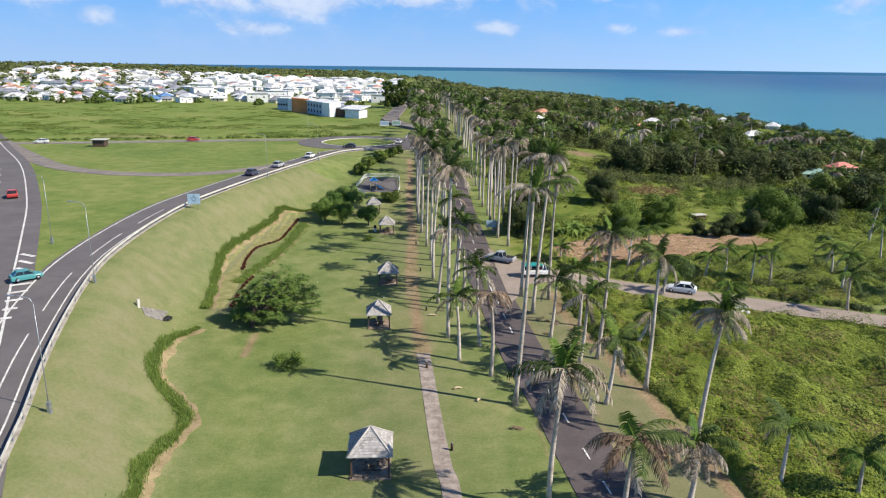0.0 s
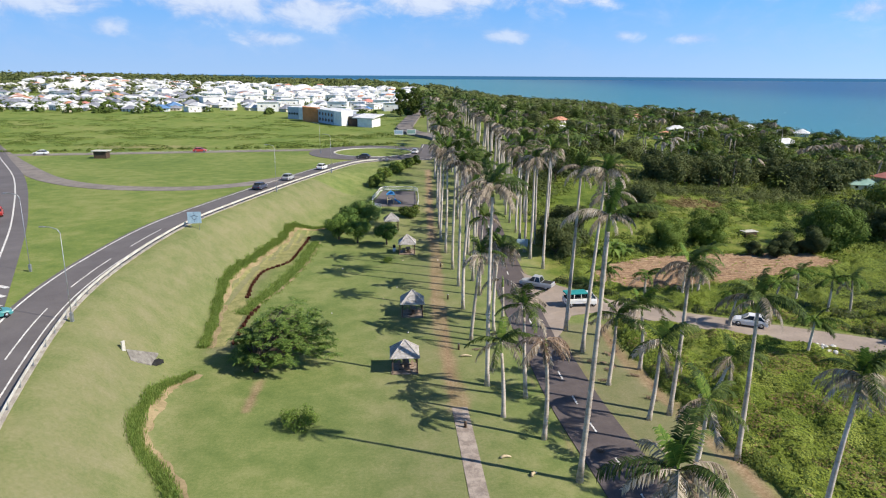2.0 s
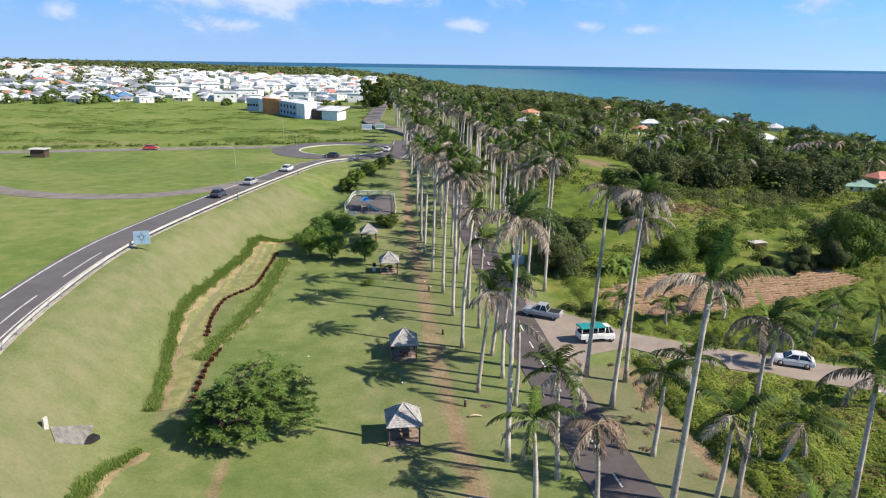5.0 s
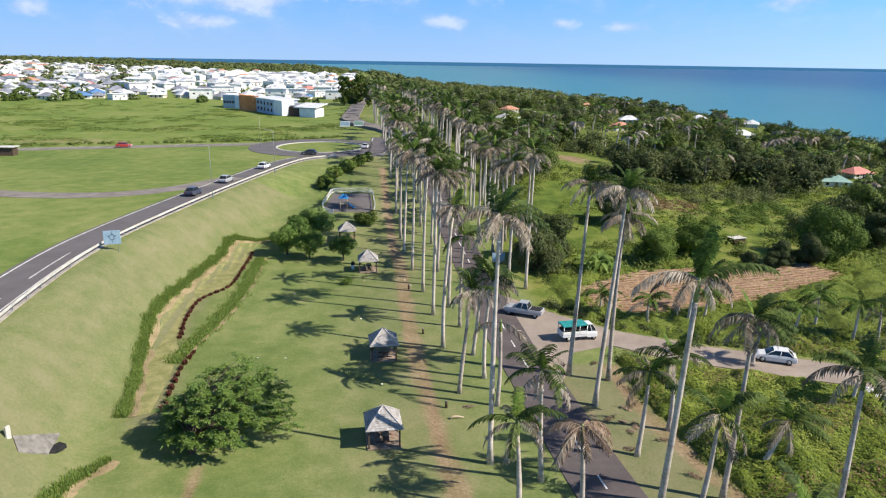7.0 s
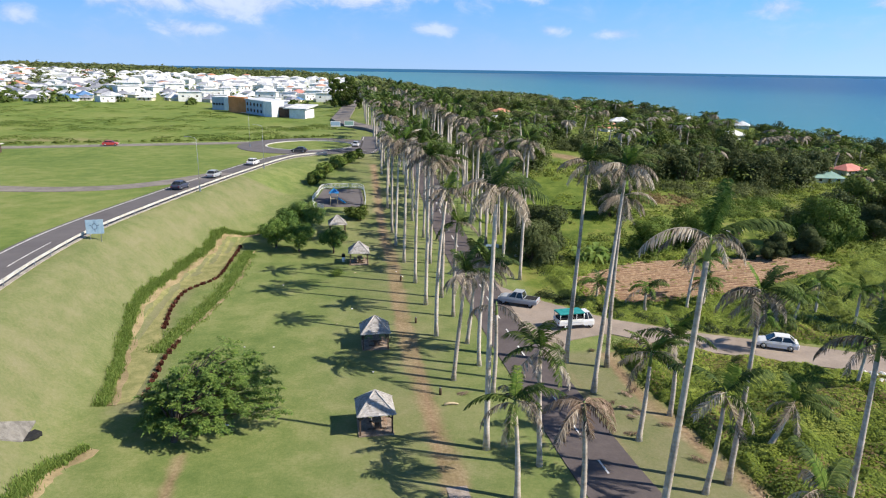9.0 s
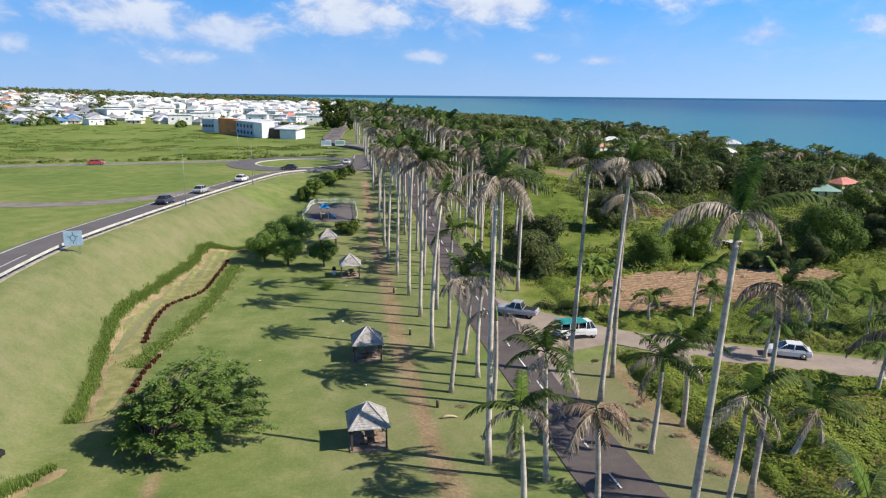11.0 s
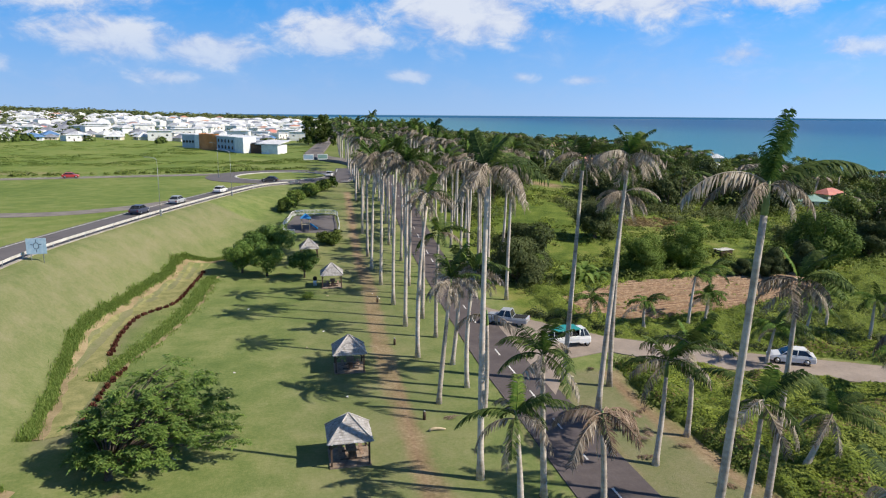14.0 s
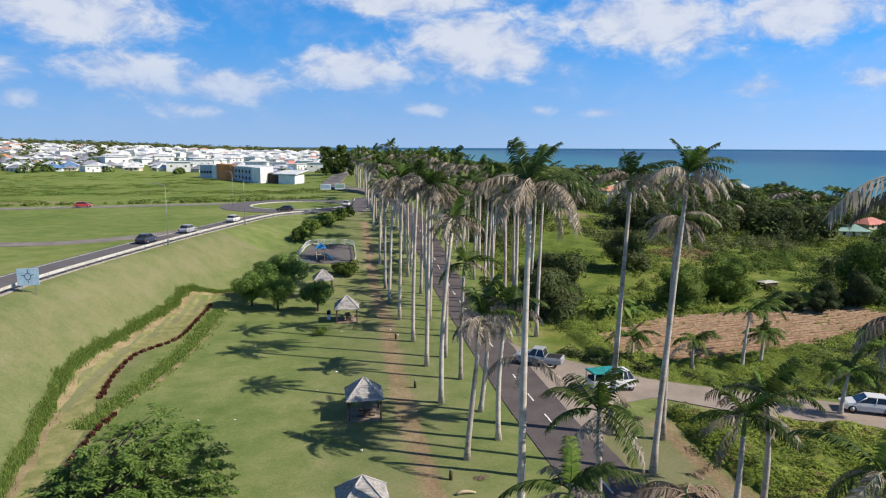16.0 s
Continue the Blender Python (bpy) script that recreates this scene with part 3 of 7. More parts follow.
ring = [(-18 + math.cos(a), 236 + math.sin(a)) for a in np.linspace(0, 2 * math.pi, 49)]
drape("roundabout", [(-18 + 12.7 * (x + 18), 236 + 12.7 * (y - 236)) for x, y in ring], [(-18 + 20.5 * (x + 18), 236 + 20.5 * (y - 236)) for x, y in ring],
      M["asphalt"], 0.085, label="ring of grey asphalt round a grass island")
drape("kerb", [(-18 + 12.3 * (x + 18), 236 + 12.3 * (y - 236)) for x, y in ring], [(-18 + 12.8 * (x + 18), 236 + 12.8 * (y - 236)) for x, y in ring],
      M["pale_concrete"], 0.2, 3, label="pale kerb round the roundabout island", category="kerb")
drape("footpath", offset(FOOTPATH[:46], 0.74), offset(FOOTPATH[:46], -0.74), M["worn_path"], 0.035, 3, label="narrow worn concrete footpath across the lawn", category="path")


for line, near_edge, far_edge in ((HEDGE_A, -0.3, -1.2), (HEDGE_B, -0.4, -1.1), (BAND, -0.7, -1.05)):
    line = spline(line, 6)
    wob = [0.22 * math.sin(i * 1.7) + 0.12 * math.sin(i * 0.6) for i in range(len(line))]
    right = [(p[0] + w_, p[1]) for p, w_ in zip(offset(line, far_edge), wob)]
    drape("bare_soil", offset(line, near_edge), right, M["earth"], 0.055, 3, 0.8, label="strip of bare tan soil below the grass hedge", category="soil")


dry_edge = [(-25.1, 90), (-25.3, 97), (-26.0, 103), (-27.1, 108), (-27.8, 113.3), (-27.6, 120), (-25.0, 125.6), (-24.4, 133.5), (-24.2, 143), (-23.6, 148.5)]
drape("dry_terrace", offset(spline(HEDGE_B[:8], 5), -0.75), spline(dry_edge, 5), M["dry_grass"], 0.025, 9, 0.8, label="strip of dry yellowish grass below the hedge", category="grass")


def stripes(name, line, width, mat, lift, dash=0, gap=0, label="worn white road line"):
    """A painted line, or its dashes."""
    d, pts = 0.0, []
    fine = []
    for a, b in zip(line, line[1:]):
        k = max(1, int(math.dist(a, b) / 0.75))
        fine += [(a[0] + (b[0] - a[0]) * i / k, a[1] + (b[1] - a[1]) * i / k) for i in range(k)]
    vs, fs, run = [], [], []

    def close():
        if len(run) > 1:
            l, r = offset(run, width / 2), offset(run, -width / 2)
            o = len(vs)
            for p, q in zip(l, r):
                vs.append((*p, hz(*p) + lift))
                vs.append((*q, hz(*q) + lift))
            for i in range(len(run) - 1):
                fs.append((o + 2 * i, o + 2 * i + 1, o + 2 * i + 3, o + 2 * i + 2))
        run.clear()
    for a, b in zip(fine, fine[1:]):
        if not dash or d % (dash + gap) < dash:
            run.append(a)
        else:
            close()
        d += math.dist(a, b)
    close()
    return tagged(new(name, mesh_from(name, vs, fs, mat)), label, "road marking", kind="structure")


stripes("road_line", AVENUE, 0.16, M["road_paint"], 0.1, 2.9, 2.5, "dashed white centre line of the avenue")
stripes("road_line", offset(RAILXY, 6.0), 0.22, M["road_paint"], 0.085, label="white edge line of the embankment road")
stripes("road_line", offset(RAILXY, 1.15), 0.16, M["road_paint"], 0.085, label="white edge line beside the crash rail")
stripes("road_line", offset(RAILXY[16:64], 2.7), 0.16, M["road_paint"], 0.085, 13, 5.5, "long white dashes of the embankment road")
stripes("road_line", MWAY, 0.25, M["road_paint"], 0.105, label="white edge line of the highway")
stripes("road_line", offset(MWAY, 4.4), 0.16, M["road_paint"], 0.105, 3, 8, "dashed white lane line of the highway")
stripes("road_line", offset(FAR, 3.0), 0.2, M["road_paint"], 0.1, label="white edge line of the far road")
for k in range(9):
    if k < 4:
        ax, ay, dx, dy = -51.2 + 1.27 * k, 91.8 - 2.9 * k, 3.1, -1.5
    else:
        ax, ay, dx, dy = -46.0 + 1.05 * (k - 4), 79.7 - 2.35 * (k - 4), 2.7 - 0.33 * (k - 4), 1.4 - 0.26 * (k - 4)
    stripes("chevron", [(ax + dx * t, ay + dy * t) for t in (0, 0.25, 0.5, 0.75, 1, 1.25)], 0.6, M["road_paint"], 0.13, label="white hatching stripe on the road")


# ---------- palms ----------


def frond_mesh(name, mat, length, a0, a1, leaf, hang, pairs=46, gaps=0.1, seed=0, wide=0.046, k=12, ring=0.0):
    """A feather leaf along +x: a tapering rib with narrow leaflets on both sides."""
    r = random.Random(seed)
    pts, p = [Vector((0, 0, 0))], Vector((0, 0, 0))
    for i in range(k):
        a = radians(a0 + (a1 - a0) * ((i + 0.5) / k) ** 0.9)
        p = p + Vector((math.cos(a), 0.02 * math.sin(i), math.sin(a))) * length / k
        pts.append(p.copy())
    vs, fs = tube_data(pts, [0.05 * (1 - 0.85 * i / k) for i in range(k + 1)], 4 if k > 8 else 3)
    for j in range(pairs):
        s = 0.12 + 0.88 * (j + 0.5) / pairs
        f = s * k
        i = min(int(f), k - 1)
        q = pts[i].lerp(pts[i + 1], f - i)
        d = (pts[i + 1] - pts[i]).normalized()
        size = leaf * (0.55 + 0.6 * math.sin(math.pi * min(1, s * 0.85 + 0.1))) * r.uniform(0.75, 1.15)
        for side in (-1, 1):
            if r.random() < gaps:
                continue
            away = (Vector((0, side, 0)) * r.uniform(0.7, 1.1) + d * r.uniform(0.3, 0.7) + Vector((0, 0, -1)) * hang * r.uniform(0.5, 1.3)).normalized()
            if ring:
                # a plume: leaflets stand out all round the rib
                w_ = r.uniform(-ring, ring)
                away = (Vector((0, side, 0)) * math.cos(w_) + d.cross(Vector((0, side, 0))) * math.sin(w_) + d * r.uniform(0.35, 0.8) + Vector((0, 0, -hang))).normalized()
            mid = q + away * size * 0.55
            tip = mid + (away + Vector((0, 0, -0.55 - hang * 0.5))).normalized() * size * 0.5
            half = d * (wide * r.uniform(0.8, 1.4))
            o = len(vs)
            vs += [q - half * 0.6, q + half * 0.6, mid + half, tip, mid - half]
            fs.append((o, o + 1, o + 2, o + 4))
            fs.append((o + 4, o + 2, o + 3))
    return mesh_from(name, vs, fs, mat)


FR = {
    "up": [frond_mesh("frond", M["frond"], 3.4, 80, 25, 0.8, 0.15, seed=i) for i in range(3)],
    "plume": [frond_mesh("frond", M["frond_plume"], 5.0, 88, 60, 0.85, 0.6, 130, 0.03, seed=5 + i, wide=0.04, ring=1.5) for i in range(3)],
    "arch": [frond_mesh("frond", M["frond"], 5.2, 46, -22, 0.95, 0.5, 84, 0.04, seed=15, wide=0.05)],
    "green": [frond_mesh("frond", M["frond"], 4.4, 50, -35, 0.95, 0.35, seed=10 + i) for i in range(4)],
    "low": [frond_mesh("frond", M["frond"], 3.9, 22, -62, 0.8, 0.6, seed=20 + i) for i in range(3)],
    "young": [frond_mesh("frond", M["frond_young"], 2.6, 84, 55, 0.6, 0.1, seed=30 + i) for i in range(2)],
    "grey": [frond_mesh("frond", M["frond_grey"], 4.3, 34, -64, 0.8, 0.8, 44, 0.2, seed=40 + i) for i in range(4)],
    "droop": [frond_mesh("frond", M["frond_grey"], 4.0, 12, -84, 0.8, 0.9, 42, 0.2, seed=50 + i) for i in range(4)],
    "dead": [frond_mesh("frond", M["frond_grey"], 3.1, -58, -89, 0.5, 0.7, 26, 0.4, seed=60 + i) for i in range(3)],
    "brown": [frond_mesh("frond", M["frond_brown"], 3.6, 25, -70, 0.8, 0.8, 38, 0.2, seed=70 + i) for i in range(4)],
    "coco": [frond_mesh("frond", M["frond_young"], 3.2, 50, -55, 0.75, 0.5, 32, 0.15, seed=80 + i) for i in range(3)],
}
MIX = {
    "tall": (("up", 3), ("young", 2), ("green", 3), ("grey", 6), ("droop", 7), ("dead", 4)),
    "ragged": (("up", 2), ("young", 2), ("green", 3), ("grey", 6), ("droop", 7), ("dead", 5)),
    "lush": (("up", 3), ("young", 1), ("green", 6), ("low", 3), ("grey", 2), ("droop", 2)),
    "grand": (("up", 3), ("young", 1), ("green", 4), ("grey", 8), ("droop", 6), ("dead", 2)),
    "mixed": (("up", 1), ("young", 3), ("green", 4), ("grey", 6), ("droop", 6), ("brown", 2)),
    "young": (("up", 1), ("young", 1), ("green", 3), ("low", 3), ("grey", 2), ("droop", 2)),
    "dying": (("brown", 9), ("droop", 3), ("dead", 2)),
    "withered": (("young", 1), ("brown", 10), ("green", 2), ("droop", 3), ("dead", 2)),
    "coconut": (("up", 1), ("coco", 8), ("green", 2), ("low", 3), ("droop", 1)),
    "broken": (("droop", 3), ("dead", 3)),
}
# the lone palm nearest the field: frond, heading, tilt, size
PLUMED = (("plume", 5, -4, 0.56), ("plume", -25, 0, 0.46), ("plume", 30, 4, 0.42), ("plume", 170, 0, 0.3), ("arch", -6, 0, 0.74), ("grey", 176, -8, 0.86), ("grey", 150, 4, 0.62), ("grey", 215, 10, 0.58),
          ("grey", 8, 6, 0.58), ("grey", -28, 14, 0.5), ("droop", 195, 0, 0.5), ("droop", -80, 0, 0.45), ("droop", 95, 0, 0.5))
LABEL = {
    "withered": "royal palm with a wide withered brown crown over a yellow-green shaft",
    "grand": "tall royal palm with a wide crown of dry and green fronds",
    "mixed": "royal palm with yellow-green young leaves over dry drooping fronds",
    "full": "tall royal palm with a green crown above dry fronds",
    "tall": "tall royal palm with a pale grey trunk and half-dry fronds", "ragged": "tall royal palm with ragged grey dry fronds",
    "lush": "royal palm with a full dark green crown", "young": "young royal palm with drooping green fronds",
    "dying": "royal palm with a withered brown crown", "coconut": "small coconut palm with yellow-green fronds among brush",
    "broken": "royal palm with a broken crown and hanging dead fronds",
}


def palm(x, y, h, lean=0.0, kind="tall", group="palms of the avenue", size=1.0, away=None):
    r = random.Random(int(x * 977 + y * 131))
    h = h - (0.2 if kind == "coconut" else 1.1)
    root = tagged(new("coconut_palm" if kind == "coconut" else "royal_palm"), LABEL[kind], "palm tree", group)
    root.location = (x, y, hz(x, y) - 0.1)
    slim = kind == "coconut"
    side = r.uniform(-0.4, 0.4) if away is None else away
    bow = r.uniform(-0.25, 0.25)
    k = 10
    path, rad = [], []
    base, top = (0.17, 0.11) if slim else ((0.22, 0.13) if h > 12 else (0.20, 0.135))
    for i in range(k + 1):
        s = i / k
        path.append((lean * s ** 1.3 + bow * math.sin(math.pi * s), side * s + 0.5 * bow * math.sin(math.pi * s), h * s))
        rad.append(base + (top - base) * s ** 0.8 + 0.09 * math.exp(-(s * h / 0.5) ** 2) + 0.022 * math.sin(math.pi * min(1, s * 1.4)))
    part("trunk", tube("trunk", M["trunk"], path, rad, 10), root)
    t = Vector(path[-1])
    d = (t - Vector(path[-2])).normalized()
    if not slim:
        part("crownshaft", tube("crownshaft", M["shaft"], [t - d * 0.1, t + d * 0.15, t + d * 0.7, t + d * 1.25], [top * 0.9, top * 1.12, top * 0.85, top * 0.4], 8), root,
             label="smooth green crownshaft")
        t = t + d * 1.1
    a = r.uniform(0, 360)
    for kin, az_, tilt, s in PLUMED if kind == "full" else ():
        part("frond", r.choice(FR[kin]), root, Matrix.Translation(t) @ Euler((0, radians(tilt), radians(az_))).to_matrix().to_4x4() @ Matrix.Scale(s, 4))
    for kin, count in MIX.get(kind, ()):
        count = max(1, count + r.choice((-1, 0, 0, 1)))
        for i in range(count):
            a += 137.5 + r.uniform(-25, 25)
            az_ = a
            if kin in ("up", "green") and r.random() < 0.6:
                az_ = r.gauss(5, 55)
            s = size * r.uniform(0.82, 1.12) * {"young": 0.86, "dying": 0.84, "withered": 1.12, "tall": 0.78, "ragged": 0.76, "grand": 0.88, "lush": 0.82}.get(kind, 0.9)
            mm = Matrix.Translation(t - d * (0.25 if kin in ("droop", "dead") else 0)) @ Euler((radians(r.uniform(-25, 25)), radians(r.uniform(-14, 14)), radians(az_))).to_matrix().to_4x4() @ Matrix.Scale(s, 4)
            part("frond", r.choice(FR[kin]), root, mm)
    return root


PALMS = [
    (9.8, 46.6, 11.5, 0.4, "mixed"), (9.7, 62.6, 21.2, 0.65, "full"), (18.5, 62.6, 7.0, 0.4, "young"), (23.3, 65.4, 13.9, 0.2, "lush"), (24.7, 55.9, 12.0, 0.75, "ragged"),
    (15.1, 45.8, 6.2, 0.3, "withered"), (20.5, 47.2, 5.2, 0.0, "ragged"), (5, 72.9, 7.4, -0.3, "young"), (7.6, 76.7, 9.6, -0.5, "young"), (8.05, 68.9, 9.1, -0.1, "dying"),
    (16.4, 79.3, 7.5, 0.4, "young"), (18.2, 72.1, 8.0, 0.3, "young"), (20.4, 73.0, 14.4, 0.6, "ragged"), (20.7, 82.9, 7.4, -0.3, "young"), (15.7, 87.8, 20.6, 1.4, "tall"), (18.8, 92.8, 17.2, 0.2, "ragged"), (15.1, 94.3, 20.1, 0.8, "ragged"),
    (4.1, 79.3, 20.4, 0.1, "grand"), (6.5, 88.6, 8.8, 0.0, "broken"), (3.3, 91.4, 10.6, 0.8, "ragged"), (6.3, 94.4, 10.5, 0.3, "ragged"), (3, 102.4, 16.2, 0.8, "ragged"), (6, 100, 10.0, 0.5, "young"),
    (5.7, 108.2, 11.4, 0.2, "lush"), (2.9, 112.5, 18.4, 0.3, "tall"), (2.4, 121.4, 18.8, 0.5, "ragged"), (17, 121.6, 19.1, 0.4, "ragged"), (1.6, 131.6, 18.2, 0.2, "tall"),
]
for x, y, h, lean, kind in PALMS:
    palm(x, y, h, lean, kind, away=-0.9 if kind == "full" else None)
r = random.Random(8)
for x0, y0, gap, y1 in ((1.3, 140, 8.6, 238), (5.6, 115, 8.2, 240), (15.6, 127, 6.6, 250), (18.9, 132, 7.0, 245)):
    y = y0
    while y < y1:
        palm(x0 + r.uniform(-0.6, 0.6), y + r.uniform(-1.6, 1.6), (r.uniform(16.0, 18.5) - 4.2 * min(1, max(0, (y - 140) / 80))), r.uniform(-0.2, 0.9), r.choice(("tall", "ragged", "tall", "ragged", "ragged", "lush")))
        y += gap
FAR_FR = {k: [frond_mesh("frond", M[m_], l, a0, a1, 1.0, hg, 9, 0.05, seed=90 + i, wide=0.18, k=5) for i in range(2)]
          for k, m_, l, a0, a1, hg in (("green", "frond", 4.0, 50, -40, 0.4), ("up", "frond", 3.2, 78, 25, 0.2), ("grey", "frond_grey", 4.0, 30, -60, 0.8), ("droop", "frond_grey", 3.6, 5, -85, 0.9), ("coco", "frond_young", 3.4, 45, -60, 0.5))}


def crown_mesh(mix, seed):
    """A whole far crown: fronds of several kinds joined."""
    g = random.Random(seed)
    vs, fs, ix, mats, a = [], [], [], [], 0.0
    for kin, count in mix:
        for i in range(count):
            a += 137.5 + g.uniform(-25, 25)
            me_ = g.choice(FAR_FR[kin])
            if me_.materials[0] not in mats:
                mats.append(me_.materials[0])
            mm = Euler((radians(g.uniform(-25, 25)), radians(g.uniform(-14, 14)), radians(a))).to_matrix() * g.uniform(0.75, 1.1)
            o = len(vs)
            vs += [mm @ v.co for v in me_.vertices]
            fs += [tuple(k + o for k in p_.vertices) for p_ in me_.polygons]
            ix += [mats.index(me_.materials[0])] * len(me_.polygons)
    return mesh_from("crown", vs, fs, None, mats=mats, index=ix)


FAR_CROWN = [crown_mesh(mx, 5 + i) for i, mx in enumerate(((("up", 4), ("green", 5), ("grey", 4), ("droop", 5)), (("up", 3), ("green", 4), ("grey", 5), ("droop", 6)), (("up", 3), ("green", 8), ("grey", 2)),
                                                          (("up", 1), ("coco", 6), ("green", 5), ("droop", 1)), (("coco", 4), ("green", 5), ("grey", 3))))]
FAR_TRUNK = [tube("trunk", M["trunk"], [(0, 0, 0), (b * 0.5, 0.1, 0.5), (b, 0, 1.0)], [0.24, 0.19, 0.14], 6) for b in (0.0, 0.5, 1.2)]
FAR_LABEL = ("distant royal palm with half-dry fronds", "distant royal palm with ragged grey fronds", "distant palm with a full green crown", "coconut palm with a yellow-green crown", "coconut palm with some dry fronds")


def far_palm(x, y, h, kind, lean, group, size=1.0, turn=0.0):
    root = tagged(new("coconut_palm" if kind > 2 else "royal_palm"), FAR_LABEL[kind], "palm tree", group)
    root.matrix_basis = pose(x, y, hz(x, y) - 0.1, 0, 0, turn)
    part("trunk", FAR_TRUNK[lean], root, Matrix.Diagonal((1, 1, h, 1)))
    part("crown", FAR_CROWN[kind], root, Matrix.Translation(((0.0, 0.5, 1.2)[lean], 0, h - 0.1)) @ Matrix.Scale(size, 4))


for x0 in (0.5, 5.0, 17.0, 21.0):
    y = 258
    while y < 430:
        far_palm(x0 + r.uniform(-1, 1), y + r.uniform(-3, 3), r.uniform(10.5, 14.5), r.choice((0, 1, 2)), r.choice((0, 0, 1)), "palms of the avenue", 0.85, r.uniform(-60, 60))
        y += 13
for x, y, h, kind in ((29.3, 107.8, 3.4, "coconut"), (24.0, 111.0, 3.0, "coconut"), (34.5, 107.6, 6.2, "coconut"), (37.0, 108.4, 3.6, "coconut"), (36.0, 95.5, 4.0, "coconut"),
                      (50.9, 99.8, 5.0, "coconut"), (44.5, 101.5, 4.0, "coconut"), (38.6, 110.6, 6.0, "coconut"), (53.5, 99.2, 5.2, "coconut"), (58.5, 88.0, 5.5, "coconut"),
                      (48.5, 103.5, 5.0, "coconut"), (28.5, 49.2, 5.2, "coconut"), (33.2, 47.0, 4.0, "coconut"), (40.5, 86.0, 4.5, "coconut"), (62.0, 95.0, 6.0, "coconut"),
                      (70.0, 92.0, 6.0, "coconut"), (66.0, 104.0, 5.0, "coconut"), (26.5, 77.5, 4.2, "young"), (78.0, 110.0, 7.0, "coconut"), (84.0, 122.0, 8.0, "coconut")):
    palm(x, y, h, r.uniform(-0.5, 0.9), kind, "small palms among the brush", 0.85)

# ---------- broad-leaved trees ----------


def leaf_cloud(name, mat, blobs, count, size, seed, up=0.25, flat=0.0):
    """Leaves scattered over and within rounded clumps: x, y, z, radius, squash."""
    g = np.random.default_rng(seed)
    b = np.array(blobs, float)
    pick = g.choice(len(b), count, p=b[:, 3] ** 2 / (b[:, 3] ** 2).sum())
    d = g.normal(size=(count, 3))
    d[:, 2] += up
    d /= np.linalg.norm(d, axis=1)[:, None]
    rad = b[pick, 3] * (0.72 + 0.36 * g.random(count))
    pos = b[pick, :3] + d * rad[:, None] * np.c_[np.ones(count), np.ones(count), b[pick, 4]]
    nrm = d * 1.25 + g.normal(0, 0.3, (count, 3)) + np.array((0.12, -0.05, 0.35 + flat))
    nrm /= np.linalg.norm(nrm, axis=1)[:, None]
    u = np.cross(nrm, g.normal(size=(count, 3)))
    u /= np.linalg.norm(u, axis=1)[:, None] + 1e-9
    v = np.cross(nrm, u)
    s = (size * (0.6 + 0.8 * g.random(count)))[:, None]
    vs = np.stack([pos - u * s * 0.6, pos + v * s * 0.3 + nrm * s * 0.08, pos + u * s * 0.6, pos - v * s * 0.3 + nrm * s * 0.08], 1).reshape(-1, 3)
    return mesh_from(name, vs, np.arange(count * 4).reshape(-1, 4), mat)


def crown_blobs(r, width, low, high, count):
    out = []
    for i in range(count):
        a, q = r.uniform(0, 6.283), math.sqrt(r.random())
        z = r.uniform(low, high)
        shrink = 1 - 0.55 * abs((z - (low + high) * 0.45) / (high - low))
        out.append((math.cos(a) * q * width * 0.68 * shrink, math.sin(a) * q * width * 0.68 * shrink, z, width * r.uniform(0.26, 0.42) * (14 / max(count, 14)) ** 0.3, 0.8))
    return out


def tree_kit(seed, width, low, high, blobs, leaves, size, mat, trunk_r):
    """Meshes of one kind of tree: trunk with limbs, and crown."""
    r = random.Random(seed)
    bl = crown_blobs(r, width, low, high, blobs)
    vs, fs = tube_data([(0, 0, -0.2), (0.05, 0, low * 0.5), (0.1, 0.05, low), (0.1, 0.1, (low + high) / 2)], [trunk_r * 1.3, trunk_r, trunk_r * 0.8, trunk_r * 0.4], 7)
    for b in bl[:7]:
        o = len(vs)
        a, c = tube_data([(0.05, 0, low * r.uniform(0.45, 0.9)), (b[0] * 0.45, b[1] * 0.45, low + (b[2] - low) * 0.3), (b[0], b[1], b[2])], [trunk_r * 0.6, trunk_r * 0.35, trunk_r * 0.1], 5)
        vs += a
        fs += [tuple(i + o for i in f) for f in c]
    core = mesh_from("limb", vs, fs, M["bark"], True)
    return core, leaf_cloud("crown", mat, bl, leaves, size, seed)


def tree(kit, x, y, name, label, group="", scale=1.0, turn=0.0, tall=1.0):
    root = tagged(new(name), label, "tree", group)
    root.matrix_basis = pose(x, y, hz(x, y), 0, 0, turn) @ Matrix.Diagonal((scale, scale, scale * tall, 1))
    part("trunk", kit[0], root)
    part("crown", kit[1], root)
    return root


